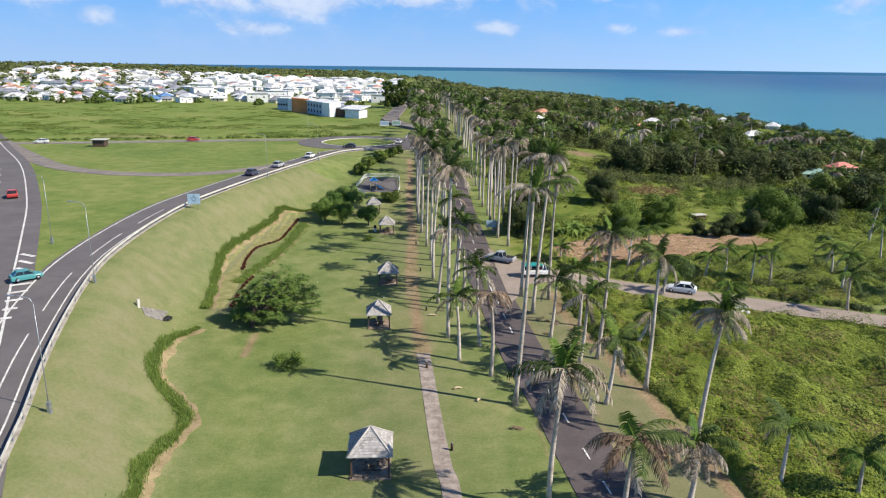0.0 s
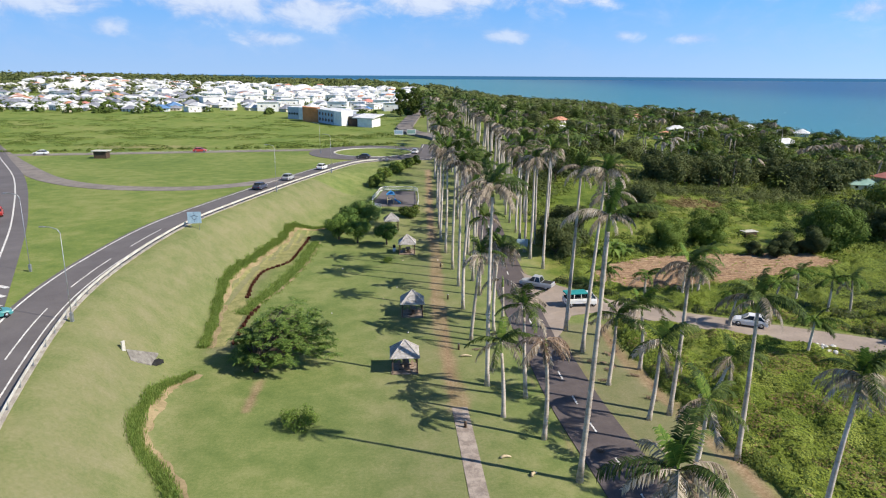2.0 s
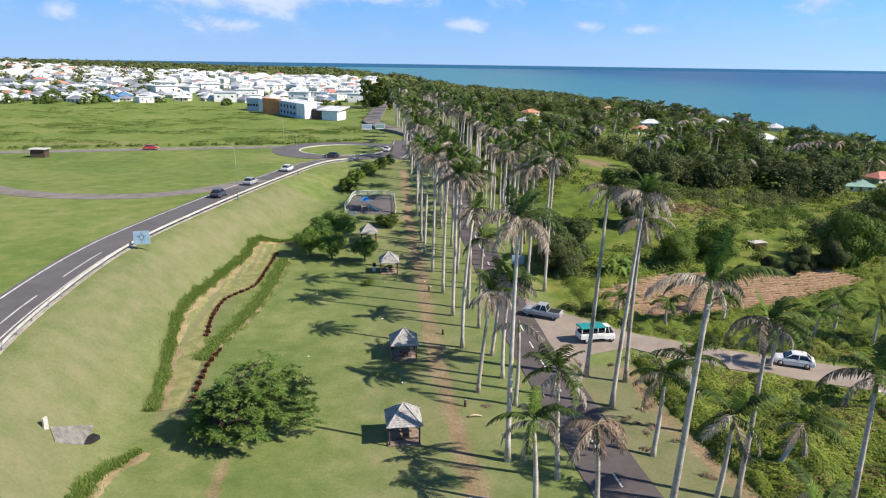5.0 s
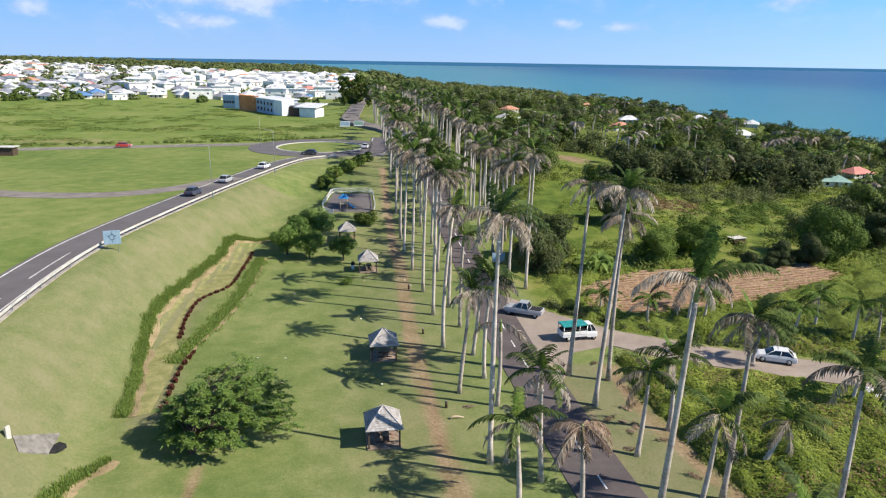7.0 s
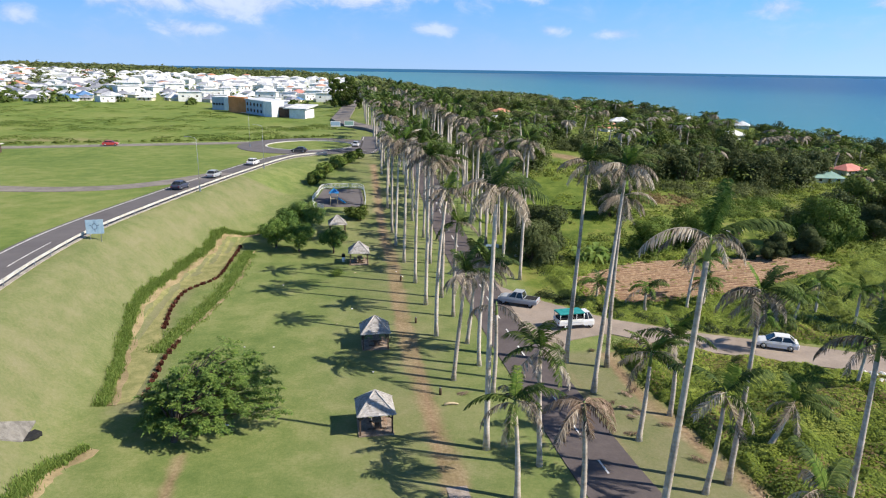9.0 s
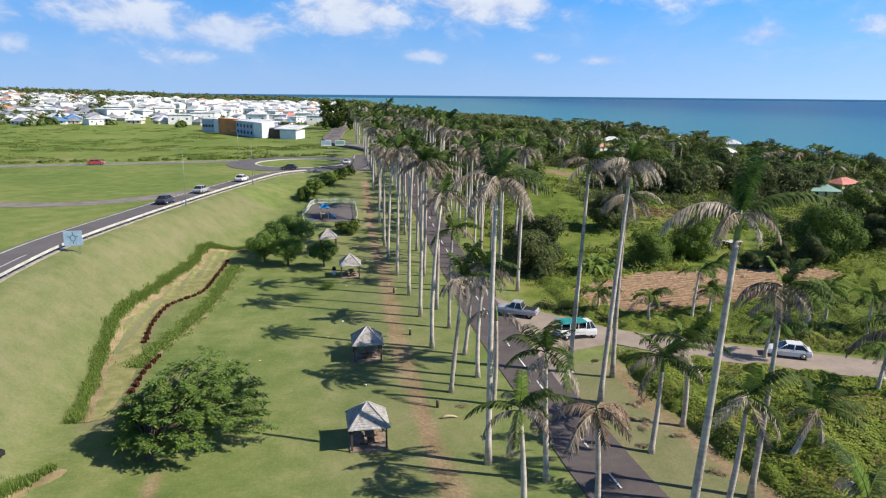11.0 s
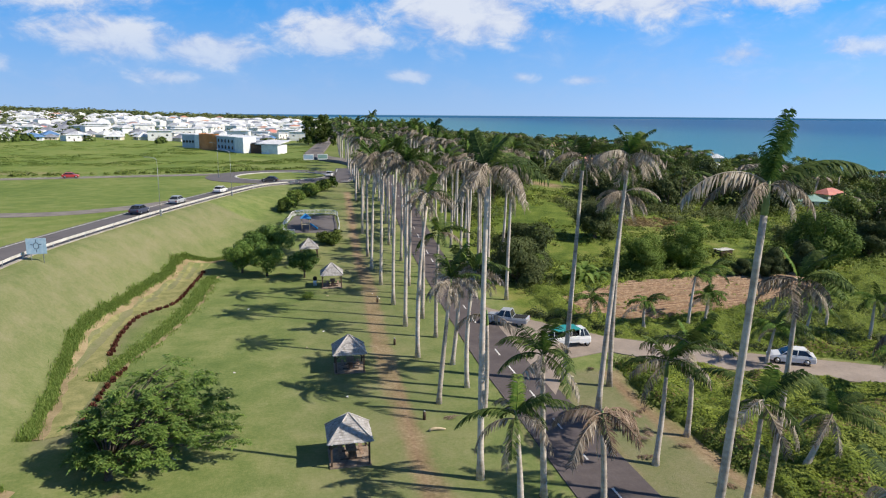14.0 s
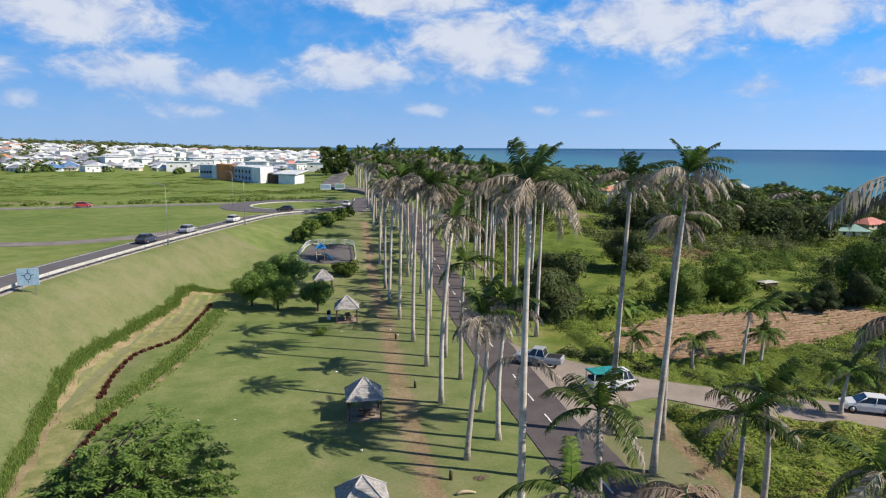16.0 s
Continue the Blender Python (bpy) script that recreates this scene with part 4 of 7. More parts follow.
r = random.Random(77)
airy = []
vs, fs = tube_data([(0, 0, -0.2), (0.1, 0.1, 0.7), (0.5, 0.4, 1.6), (1.2, 1.2, 2.8)], [0.3, 0.24, 0.2, 0.12], 8)
for i in range(96):
    a, s = 2.4 * i + r.uniform(-0.3, 0.3), 0.2 + 0.8 * math.sqrt((i + 0.5) / 96)
    ex, ey = 2.6 + 5.7 * s * math.cos(a) * r.uniform(0.7, 1.15), 2.6 + 4.6 * s * math.sin(a) * r.uniform(0.75, 1.1)
    ez = 1.5 + 4.5 * (1 - s ** 2.2) + r.uniform(-0.9, 1.1)
    ez = max(0.7, ez - 2.6 * max(0.0, -math.cos(a) + 0.35 * math.sin(a)) * s)
    start, bend, end = Vector((0.1, 0.1, 0.6)), Vector((ex * 0.45, ey * 0.45, 1.2 + ez * 0.8)), Vector((ex, ey, ez))
    line = [start * (1 - t) ** 2 + bend * 2 * t * (1 - t) + end * t * t for t in (0, 0.25, 0.5, 0.75, 1)]
    o = len(vs)
    q, c = tube_data(line, [0.08, 0.06, 0.045, 0.03, 0.012], 4)
    vs += q
    fs += [tuple(k + o for k in f) for f in c]
    for t in (0.56, 0.7, 0.82, 0.91, 0.97, 1.0):
        p = start * (1 - t) ** 2 + bend * 2 * t * (1 - t) + end * t * t
        way = a + r.uniform(-1.3, 1.3)
        airy.append((p + Vector((r.uniform(-0.2, 0.2), r.uniform(-0.2, 0.2), r.uniform(-0.1, 0.3))), way, r.uniform(0.7, 1.5), r.uniform(0.1, 0.65)))


def sprays(name, mat, twigs, leaves, size, seed):
    """Leaflets in two ranks along twigs: start, heading, length, droop."""
    g = random.Random(seed)
    vs, fs = [], []
    for p, way, length, droop in twigs:
        d = Vector((math.cos(way), math.sin(way), 0))
        side = Vector((-d.y, d.x, 0))
        for k in range(leaves):
            t = (k + g.random()) / leaves
            q = p + d * length * t + Vector((0, 0, 0.25 * t - droop * t * t + g.uniform(-0.06, 0.06))) + side * g.uniform(-0.1, 0.1)
            o = side * (1 if k % 2 else -1) + d * g.uniform(0.3, 0.9) + Vector((0, 0, g.uniform(-0.7, 0.25)))
            o = o.normalized() * size * g.uniform(0.6, 1.4)
            w_ = o.cross(Vector((g.uniform(-0.5, 0.5), g.uniform(-0.5, 0.5), 1))).normalized() * size * 0.2
            n0 = len(vs)
            vs += [q, q + o * 0.5 + w_, q + o, q + o * 0.5 - w_]
            fs.append((n0, n0 + 1, n0 + 2, n0 + 3))
    return mesh_from(name, vs, fs, mat)


shade_tree = tagged(new("shade_tree"), "spreading green tree with airy foliage on the lawn", "tree")
shade_tree.location = (-19.9, 83.0, hz(-19.9, 83.0))
part("trunk", mesh_from("trunk", vs, fs, M["bark"], True), shade_tree)
part("crown", sprays("crown", M["leaf_spray"], airy[::2], 44, 0.29, 71), shade_tree)
part("crown", sprays("crown", M["leaf_airy"], airy[1::2], 44, 0.29, 72), shade_tree, label="lighter green leaves on every other twig")
sapling = tree_kit(2, 2.1, 0.35, 1.3, 60, 1500, 0.17, M["leaf_bright"], 0.06)
tree(sapling, -13.3, 71.6, "sapling", "small bright green sapling on the lawn", scale=1.2, tall=0.8)
tree(sapling, -8.2, 125.5, "sapling", "small bright green sapling on the lawn", scale=0.62, turn=80)
lawn_a = tree_kit(3, 3.2, 1.4, 4.2, 24, 7500, 0.22, M["leaf_airy"], 0.15)
lawn_b = tree_kit(4, 3.3, 1.5, 4.4, 24, 7500, 0.22, M["leaf_spray"], 0.16)
for kit, x, y, s, tn in ((lawn_a, -18.2, 141.5, 1.0, 0), (lawn_a, -14.4, 139.0, 0.95, 90), (lawn_b, -9.0, 137.5, 0.8, 30), (lawn_b, -13.8, 149.5, 1.15, 200), (lawn_b, -16.6, 146.0, 1.05, 120)):
    tree(kit, x, y, "shade_tree", "round leafy green tree beside the picnic shelters", "trees on the lawn", s, tn)

kits = [tree_kit(10 + i, 4.4 + 0.5 * (i % 3), 1.6, 5.4 + (i % 3), 24, 1900, 0.47, M[("leaf_dark", "leaf_mid", "leaf_dark", "leaf_dark", "leaf_mid", "leaf_dark")[i]], 0.25) for i in range(6)]
big_kit = tree_kit(30, 5.2, 0.9, 5.6, 19, 16000, 0.27, M["leaf_bright"], 0.3)
dark_kit = tree_kit(31, 4.6, 0.8, 5.4, 19, 16000, 0.27, M["leaf_dark"], 0.3)
for kit, x, y, s, tn, label in ((dark_kit, 20.8, 130.0, 1.05, 0, "dense dark tree beside the palm avenue"), (dark_kit, 23.6, 136.0, 1.2, 80, "tall dark tree beside the palm avenue"), (dark_kit, 43.5, 157.5, 1.1, 60, "dense round dark green tree"),
                                (big_kit, 41.2, 133.4, 0.85, 20, "round green tree at the field edge"), (big_kit, 49.8, 137.0, 0.95, 150, "round green tree at the field edge"),
                                (big_kit, 71.5, 133.5, 1.25, 240, "broad green tree at the field edge"), (dark_kit, 61.5, 131.0, 0.62, 10, "low dark green bush at the field edge"),
                                (dark_kit, 85.0, 139.0, 1.0, 70, "dense dark green tree"), (dark_kit, 55.0, 129.2, 0.42, 40, "low dark green bush at the field edge"), (dark_kit, 58.4, 127.5, 0.5, 120, "low dark green bush at the field edge"), (dark_kit, 66.1, 130.1, 0.75, 200, "low dark green bush at the field edge"), (big_kit, 22.8, 131.5, 0.6, 99, "green bush beside the avenue")):
    tree(kit, x, y, "field_tree", label, "trees round the field", s, tn)

r = random.Random(21)
HOUSES_R = [(111.0, 334, "roof_orange", 20), (130, 372, "roof_white", -10), (172, 381, "roof_white", 40), (108.7, 489, "roof_orange", 10), (115.5, 194.0, "roof_green", -15),
            (130.5, 205.5, "roof_red", 15), (141, 474, "roof_orange", 15), (35.5, 385.0, "roof_white", 0), (80, 430, "roof_orange", 30), (190, 360, "roof_white", 60), (62, 350, "roof_white", 20), (150, 300, "roof_white", 5)]


def shore(y):
    """The seaward edge of the wood, set from the treeline in the camera's view."""
    return np.interp(y, [150, 245, 320, 414, 550, 650, 760, 885, 930, 1200, 2300], [150, 170, 183, 200, 195, 180, 152, 108, 45, 0, -60])


OPEN = [(27, 147), (30, 186), (60, 188), (90, 191), (97, 176), (80, 153), (66, 146), (46, 147)]


def inside(poly, x, y):
    c = False
    for (ax, ay), (bx, by) in zip(poly, poly[1:] + poly[:1]):
        if (ay > y) != (by > y) and x < (bx - ax) * (y - ay) / (by - ay) + ax:
            c = not c
    return c


def clear_of_sightlines(x, y):
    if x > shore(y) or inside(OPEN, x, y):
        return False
    # lanes along the camera's sightlines to the bare patches and houses stay empty
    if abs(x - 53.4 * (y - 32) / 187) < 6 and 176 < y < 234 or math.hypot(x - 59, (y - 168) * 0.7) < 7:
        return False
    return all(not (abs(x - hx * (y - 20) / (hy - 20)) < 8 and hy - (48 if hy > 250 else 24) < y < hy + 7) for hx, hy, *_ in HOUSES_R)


count = 0
while count < 230:
    y = 150 + 330 * r.random() ** 1.2
    x = r.uniform(22, 285)
    if y > 430 and r.random() < 0.35:
        x = r.uniform(15, 120)
    edge_y = np.interp(x, [22, 60, 90, 120, 285], [190, 180, 158, 150, 140])
    clearing = (40 < x < 80 and 205 < y < 240) or (70 < x < 100 and 285 < y < 330) or not clear_of_sightlines(x, y)
    if y < edge_y or clearing:
        if not (x < 90 and 150 < y and r.random() < 0.12) or clearing:
            continue
    k = r.randrange(6)
    tree(kits[k], x, y, "wood_tree", ("dark green coastal tree in dense woodland", "green coastal tree in dense woodland")[k in (1, 3, 4)], "trees of the coastal wood", r.uniform(0.75, 1.25) * (0.66 + 0.34 * float(smooth01((shore(y) - x) / 75))), r.uniform(0, 360), r.uniform(0.8, 1.25))
    count += 1
for i in range(70):
    x, y = r.uniform(58, 140), r.uniform(146, 205)
    if clear_of_sightlines(x, y):
        tree(kits[i % 6], x, y, "wood_tree", ("dark green coastal tree in dense woodland", "green coastal tree in dense woodland")[i % 6 in (1, 3, 4)], "trees of the coastal wood", r.uniform(0.5, 1.0), r.uniform(0, 360), r.uniform(0.8, 1.2))
for i in range(240):
    x, y = r.uniform(28, 205), 160 + 380 * r.random() ** 1.15
    if clear_of_sightlines(x, y):
        far_palm(x, y, r.uniform(5.5, 9.0) * (0.7 + 0.3 * float(smooth01((shore(y) - x) / 75))), r.choice((1, 1, 3, 4, 4)), r.choice((0, 1, 2)), "palms of the coastal wood", r.uniform(0.8, 1.15), r.uniform(0, 360))

# the wood closes behind the rough meadow
for i in range(46):
    x, y = r.uniform(58, 116), r.uniform(189, 207)
    # the same camera sightline to the bare patch stays open
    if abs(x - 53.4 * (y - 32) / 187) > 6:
        tree(kits[(0, 2, 3, 5)[i % 4]], x, y, "wood_tree", "dark green coastal tree in dense woodland", "trees of the coastal wood", r.uniform(0.75, 1.1), r.uniform(0, 360), r.uniform(0.85, 1.2))

palm(7.4, 250.0, 16.5, 0.6, "lush", "palms of the avenue", 1.15)
feathery = tree_kit(33, 4.6, 1.6, 14.0, 70, 8000, 0.5, M["leaf_mid"], 0.35)
for x, y, s in ((-11.0, 420, 0.95), (-15.5, 428, 1.1), (-7.0, 436, 1.15), (-2.0, 415, 0.9)):
    tree(feathery, x, y, "feathery_tree", "tall feathery green tree beside the town road", "tall trees by the town", s, x * 31)


def banana_plant(x, y, h, seed):
    """A short stem with broad arching leaves, each folded along its rib."""
    g = random.Random(seed)
    root = tagged(new("banana_plant"), "banana plant with broad pale green leaves", "plant", "banana plants by the field")
    root.matrix_basis = pose(x, y, hz(x, y) - 0.05, 0, 0, g.uniform(0, 360))
    part("stem", tube("stem", M["shaft"], [(0, 0, 0), (0.03, 0, h * 0.25), (0, 0.03, h * 0.5)], [0.13, 0.11, 0.07], 7), root)
    for k in range(9):
        a, lift = radians(k * 137.5 + g.uniform(-20, 20)), g.uniform(0.35, 1.2)
        d, side = Vector((math.cos(a), math.sin(a), 0)), Vector((-math.sin(a), math.cos(a), 0))
        vs, fs = [], []
        length = h * g.uniform(0.55, 0.8)
        for i in range(7):
            t = i / 6
            c = d * length * (0.85 * t) + Vector((0, 0, h * 0.48 + length * (lift * t - 0.95 * t * t)))
            w_ = 0.04 + 0.3 * math.sin(math.pi * min(1, 0.08 + 0.92 * t)) ** 0.7
            vs += [c - side * w_ + Vector((0, 0, 0.1 * w_)), c, c + side * w_ + Vector((0, 0, 0.1 * w_))]
        for i in range(6):
            for j in (0, 1):
                o = 3 * i + j
                fs.append((o, o + 1, o + 4, o + 3))
        part("leaf", mesh_from("leaf", vs, fs, M["leaf_airy"]), root)


r = random.Random(44)
for k in range(11):
    banana_plant(31.0 + r.uniform(-3.6, 4.2), 128.9 + r.uniform(-1.4, 2.6), r.uniform(2.4, 3.8), k)

# ---------- stuff: brush, distant woods ----------
def clumps(name, mat, spots, leaves, size, seed, label, category, ruffle=0.22):
    """Low growth over an area: each spot is x, y, radius, height."""
    g = np.random.default_rng(seed)
    s = np.array(spots, float)
    nn = len(s) * leaves
    pick = np.repeat(np.arange(len(s)), leaves)
    d = g.normal(size=(nn, 3))
    d[:, 2] = np.abs(d[:, 2])
    d /= np.linalg.norm(d, axis=1)[:, None]
    q = 0.55 + 0.5 * g.random(nn)
    px = s[pick, 0] + d[:, 0] * s[pick, 2] * q
    py = s[pick, 1] + d[:, 1] * s[pick, 2] * q
    pz = height(px, py) + d[:, 2] * s[pick, 3] * q
    pos = np.c_[px, py, pz]
    nrm = d * 1.1 + g.normal(0, ruffle, (nn, 3)) + np.array((0.1, -0.05, 0.3))
    nrm /= np.linalg.norm(nrm, axis=1)[:, None]
    u = np.cross(nrm, g.normal(size=(nn, 3)))
    u /= np.linalg.norm(u, axis=1)[:, None] + 1e-9
    v = np.cross(nrm, u)
    k = (size * (0.6 + 0.8 * g.random(nn)) * (s[pick, 2] / s[:, 2].mean()) ** 0.5)[:, None]
    vs = np.stack([pos - u * k * 0.6, pos + v * k * 0.34, pos + u * k * 0.6, pos - v * k * 0.34], 1).reshape(-1, 3)
    return tagged(new(name, mesh_from(name, vs, np.arange(nn * 4).reshape(-1, 4), mat)), label, category, kind="stuff")


FIELD = [(27, 110.5), (23.5, 113.5), (24.5, 121.5), (35, 128), (50, 130.5), (66, 130.5), (68.5, 124), (47, 113.5), (33, 110.5)]


spots_b2, spots_c = [], []
def growth(k, x0, x1, y0, y1, gap):
    """Random spots of rough growth, clear of the road."""
    g = np.random.default_rng(k)
    xs, ys = g.uniform(x0, x1, k), g.uniform(y0, y1, k)
    good = (zones(xs, ys)[2] > 0.8) & (np.minimum(dist_to(SIDE_N, xs, ys), dist_to(SIDE_S, xs, ys)) > gap)
    return [(float(a), float(b)) for a, b in zip(xs[good], ys[good]) if not inside(FIELD, a, b)]


# fallow land: rounded humps of creeper, with a skin of small leaves
hx, hy = np.arange(19.5, 100, 0.4), np.arange(33, 128, 0.4)
XX, YY = np.meshgrid(hx, hy)
wild_z = zones(XX.ravel(), YY.ravel())[2].reshape(XX.shape)
near_road = np.minimum(dist_to(SIDE_N, XX, YY), dist_to(SIDE_S, XX, YY))
edge_in = smooth01((XX - np.interp(YY, *BRUSH_EDGE)) / 1.4)
ZZ = np.full(XX.shape, -0.4)


def hump(x, y, cell, k):
    """Height of the rounded top of the nearest hump, 0 to 1."""
    p = Vector((x / cell + 0.35 * noise.noise(Vector((x * 0.4, y * 0.4, k))), y / cell, k))
    d = noise.voronoi(p)[0][0]
    return math.sqrt(max(0.0, 1.0 - (d / 0.78) ** 2))


for j in range(XX.shape[0]):
    for i in range(XX.shape[1]):
        x, y = float(XX[j, i]), float(YY[j, i])
        if wild_z[j, i] > 0.3 and not inside(FIELD, x, y):
            big = noise.noise(Vector((x * 0.09, y * 0.09, 3)))
            lift = noise.noise(Vector((x * 0.33, y * 0.33, 12)))
            v = 0.1 + 0.35 * big + max(0.1, 0.55 + 0.5 * big + 0.9 * lift) * hump(x, y, 3.1, 1.5) + max(0.0, 0.1 + 0.4 * lift) * hump(x, y, 1.2, 6.5) + 0.22 * noise.noise(Vector((x * 1.6, y * 1.6, 2)))
            ZZ[j, i] = max(-0.12, v * min(1.0, near_road[j, i] / 2.0)) * edge_in[j, i]
ZZ[ZZ < -0.15] = -0.15
for k in range(9):
    # the growth thins out towards its edges
    low = np.pad(ZZ, 1, mode="edge")
    ZZ = np.minimum(ZZ, np.minimum(np.minimum(low[:-2, 1:-1], low[2:, 1:-1]), np.minimum(low[1:-1, :-2], low[1:-1, 2:])) + 0.42)
low_z = height(XX, YY) + ZZ
ok = ZZ > -0.145
ok[:, :-1] |= ok[:, 1:]
ok[:, 1:] |= ok[:, :-1]
ok[:-1] |= ok[1:]
ok[1:] |= ok[:-1]
quads, ny_, nx_ = [], *XX.shape
for j in range(ny_ - 1):
    for i in range(nx_ - 1):
        if ok[j, i] and ok[j, i + 1] and ok[j + 1, i] and ok[j + 1, i + 1]:
            o = j * nx_ + i
            quads.append((o, o + 1, o + nx_ + 1, o + nx_))
tagged(new("thicket", mesh_from("thicket", np.c_[XX.ravel(), YY.ravel(), low_z.ravel()], quads, M["undergrowth"], True)), "dense low green undergrowth of the fallow land", "scrub", kind="stuff")
slope_y, slope_x = np.gradient(low_z, 0.4)


def leaf_skin(name, mat, count, x0, x1, y0, y1, size, seed, label, patchy=False):
    """Small leaves lying over the humps."""
    g = np.random.default_rng(seed)
    px, py = g.uniform(x0, x1, count), g.uniform(y0, y1, count)
    fi, fj = (px - 19.5) / 0.4, (py - 33) / 0.4
    i, j = np.clip(fi.astype(int), 0, nx_ - 2), np.clip(fj.astype(int), 0, ny_ - 2)
    keep = ok[j, i] & ok[j + 1, i] & ok[j, i + 1] & ok[j + 1, i + 1] & (ZZ[j, i] > 0.05)
    if patchy:
        keep &= np.array([noise.noise(Vector((a * 0.2, b * 0.2, 41.0))) + 0.3 * noise.noise(Vector((a * 0.9, b * 0.9, 7.0))) > 0.1 for a, b in zip(px, py)])
    px, py, i, j, u, v = px[keep], py[keep], i[keep], j[keep], (fi - i)[keep], (fj - j)[keep]
    z = low_z[j, i] * (1 - u) * (1 - v) + low_z[j, i + 1] * u * (1 - v) + low_z[j + 1, i] * (1 - u) * v + low_z[j + 1, i + 1] * u * v
    nn = len(px)
    nrm = np.c_[-slope_x[j, i], -slope_y[j, i], 1.3 * np.ones(nn)] + g.normal(0, 0.26, (nn, 3))
    nrm /= np.linalg.norm(nrm, axis=1)[:, None]
    pos = np.c_[px, py, z] + nrm * (0.01 + 0.1 * g.random(nn))[:, None]
    a = np.cross(nrm, g.normal(size=(nn, 3)))
    a /= np.linalg.norm(a, axis=1)[:, None] + 1e-9
    b = np.cross(nrm, a)
    k = (size * (0.55 + 0.9 * g.random(nn)))[:, None]
    vs = np.stack([pos - a * k * 0.6, pos + b * k * 0.36, pos + a * k * 0.6, pos - b * k * 0.36], 1).reshape(-1, 3)
    return tagged(new(name, mesh_from(name, vs, np.arange(nn * 4).reshape(-1, 4), mat)), label, "scrub", kind="stuff")


leaf_skin("brush", M["brush"], 110000, 19.5, 62, 36, 100, 0.17, 5, "thick bright green creepers covering the fallow land")
leaf_skin("brush", M["brush_light"], 60000, 19.5, 62, 36, 100, 0.18, 6, "lighter yellow-green creepers over the fallow land")
leaf_skin("brush", M["brush"], 60000, 19.5, 100, 95, 128, 0.17, 7, "green weeds round the ploughed field")
leaf_skin("brush", M["brush_dry"], 90000, 19.5, 62, 36, 100, 0.18, 8, "patches of dry brown weeds among the creepers", True)
leaf_skin("brush", M["leaf_mid"], 9000, 19.5, 62, 36, 100, 0.34, 9, "broad-leaved dark weeds among the creepers")
border = []
for (ax, ay), (bx, by) in zip(FIELD, FIELD[1:] + FIELD[:1]):
    for k in range(int(math.dist((ax, ay), (bx, by)) * 1.6)):
        t = r.random()
        border.append((ax + (bx - ax) * t + r.gauss(0, 0.5), ay + (by - ay) * t + r.gauss(0, 0.5), r.uniform(0.35, 1.0), r.uniform(0.25, 0.9)))
for k in range(170):
    x, y = r.uniform(25, 66), r.uniform(110, 129)
    if inside(FIELD, x, y):
        border.append((x, y, r.uniform(0.2, 0.5), r.uniform(0.15, 0.4)))
clumps("brush", M["brush"], border, 60, 0.16, 27, "green weeds creeping over the field edge", "scrub")
bush_a, bush_b = [], []
for x, y in growth(1900, 20.5, 90, 34, 128, 1.8):
    if noise.noise(Vector((x * 0.09, y * 0.09, 21.0))) > -0.05 and not (x < 34 and 104 < y < 124):
        q = r.uniform(0.45, 1.25)
        (bush_a if r.random() < 0.6 else bush_b).append((x, y, q, q * r.uniform(0.9, 1.35)))
for i in range(70):
    y = r.uniform(62, 98)
    q = r.uniform(0.7, 1.25)
    bush_b.append((float(np.interp(y, *BRUSH_EDGE)) + r.uniform(0.5, 2.6), y, q, q * r.uniform(0.9, 1.3)))
# tall shrubs hide the side road where it leaves the clearing
for i in range(60):
    x = r.uniform(46, 78)
    q = r.uniform(0.8, 1.5)
    bush_b.append((x, float(np.interp(x, [38, 58, 93], [91.7, 82.4, 65.3])) - r.uniform(0.6, 2.6), q, q * r.uniform(1.2, 1.9)))
shrubs = []
for x, y in growth(620, 42, 88, 66, 112, 2.6):
    if y > np.interp(x, [38, 58, 93], [97, 88, 71]):
        q = r.uniform(0.7, 1.7)
        shrubs.append((x, y, q, q * r.uniform(0.9, 1.4)))
clumps("brush", M["leaf_dark"], shrubs, 130, 0.2, 28, "dark leafy shrubs beyond the side road", "scrub")
clumps("brush", M["brush"], bush_a, 120, 0.15, 25, "rounded bright green bushes in the fallow land", "scrub", 0.2)
clumps("brush", M["leaf_mid"], bush_b, 120, 0.15, 26, "rounded darker green bushes in the fallow land", "scrub", 0.2)
for i in range(420):
    t = r.random()
    if t < 0.55:
        k = r.random() * 5.0
        j = int(k)
        a, b = SIDE_N[2 + min(j, 4)], SIDE_N[3 + min(j, 4)]
        x, y = a[0] + (b[0] - a[0]) * (k - j) + r.uniform(0.4, 2.2), a[1] + (b[1] - a[1]) * (k - j) + r.uniform(0.8, 2.6)
    else:
        y = r.uniform(122, 235)
        x = r.uniform(19.5, 26)
    spots_c.append((x, y, r.uniform(0.5, 1.1), r.uniform(0.7, 1.7) * (0.55 if y < 120 else 1.0)))
for i in range(2400):
    x, y = r.uniform(20, 130), r.uniform(126, 215)
    if noise.noise(Vector((x * 0.07, y * 0.07, 9.0))) > -0.12 and not inside(FIELD, x, y) and not (46 < x < 68 and 205 < y):
        low = 0.5 if inside(OPEN, x, y) else 1.0
        if low == 1.0 or math.hypot(x - 60.5, (y - 170.5) * 1.1) > 6.5:
            spots_b2.append((x, y, r.uniform(0.7, 2.0), r.uniform(0.5, 1.7) * low))
clumps("brush", M["leaf_mid"], spots_b2[1::3] + spots_b2[2::3], 48, 0.31, 17, "dark rough bushes and tall weeds", "scrub")
clumps("brush", M["brush"], spots_b2[::3], 48, 0.29, 14, "rough green bushes and tall weeds", "scrub")
spots = [(60.5 + r.gauss(0, 3.6), 170.5 + r.gauss(0, 2.8), r.uniform(0.6, 1.4), r.uniform(0.2, 0.5)) for i in range(90)]
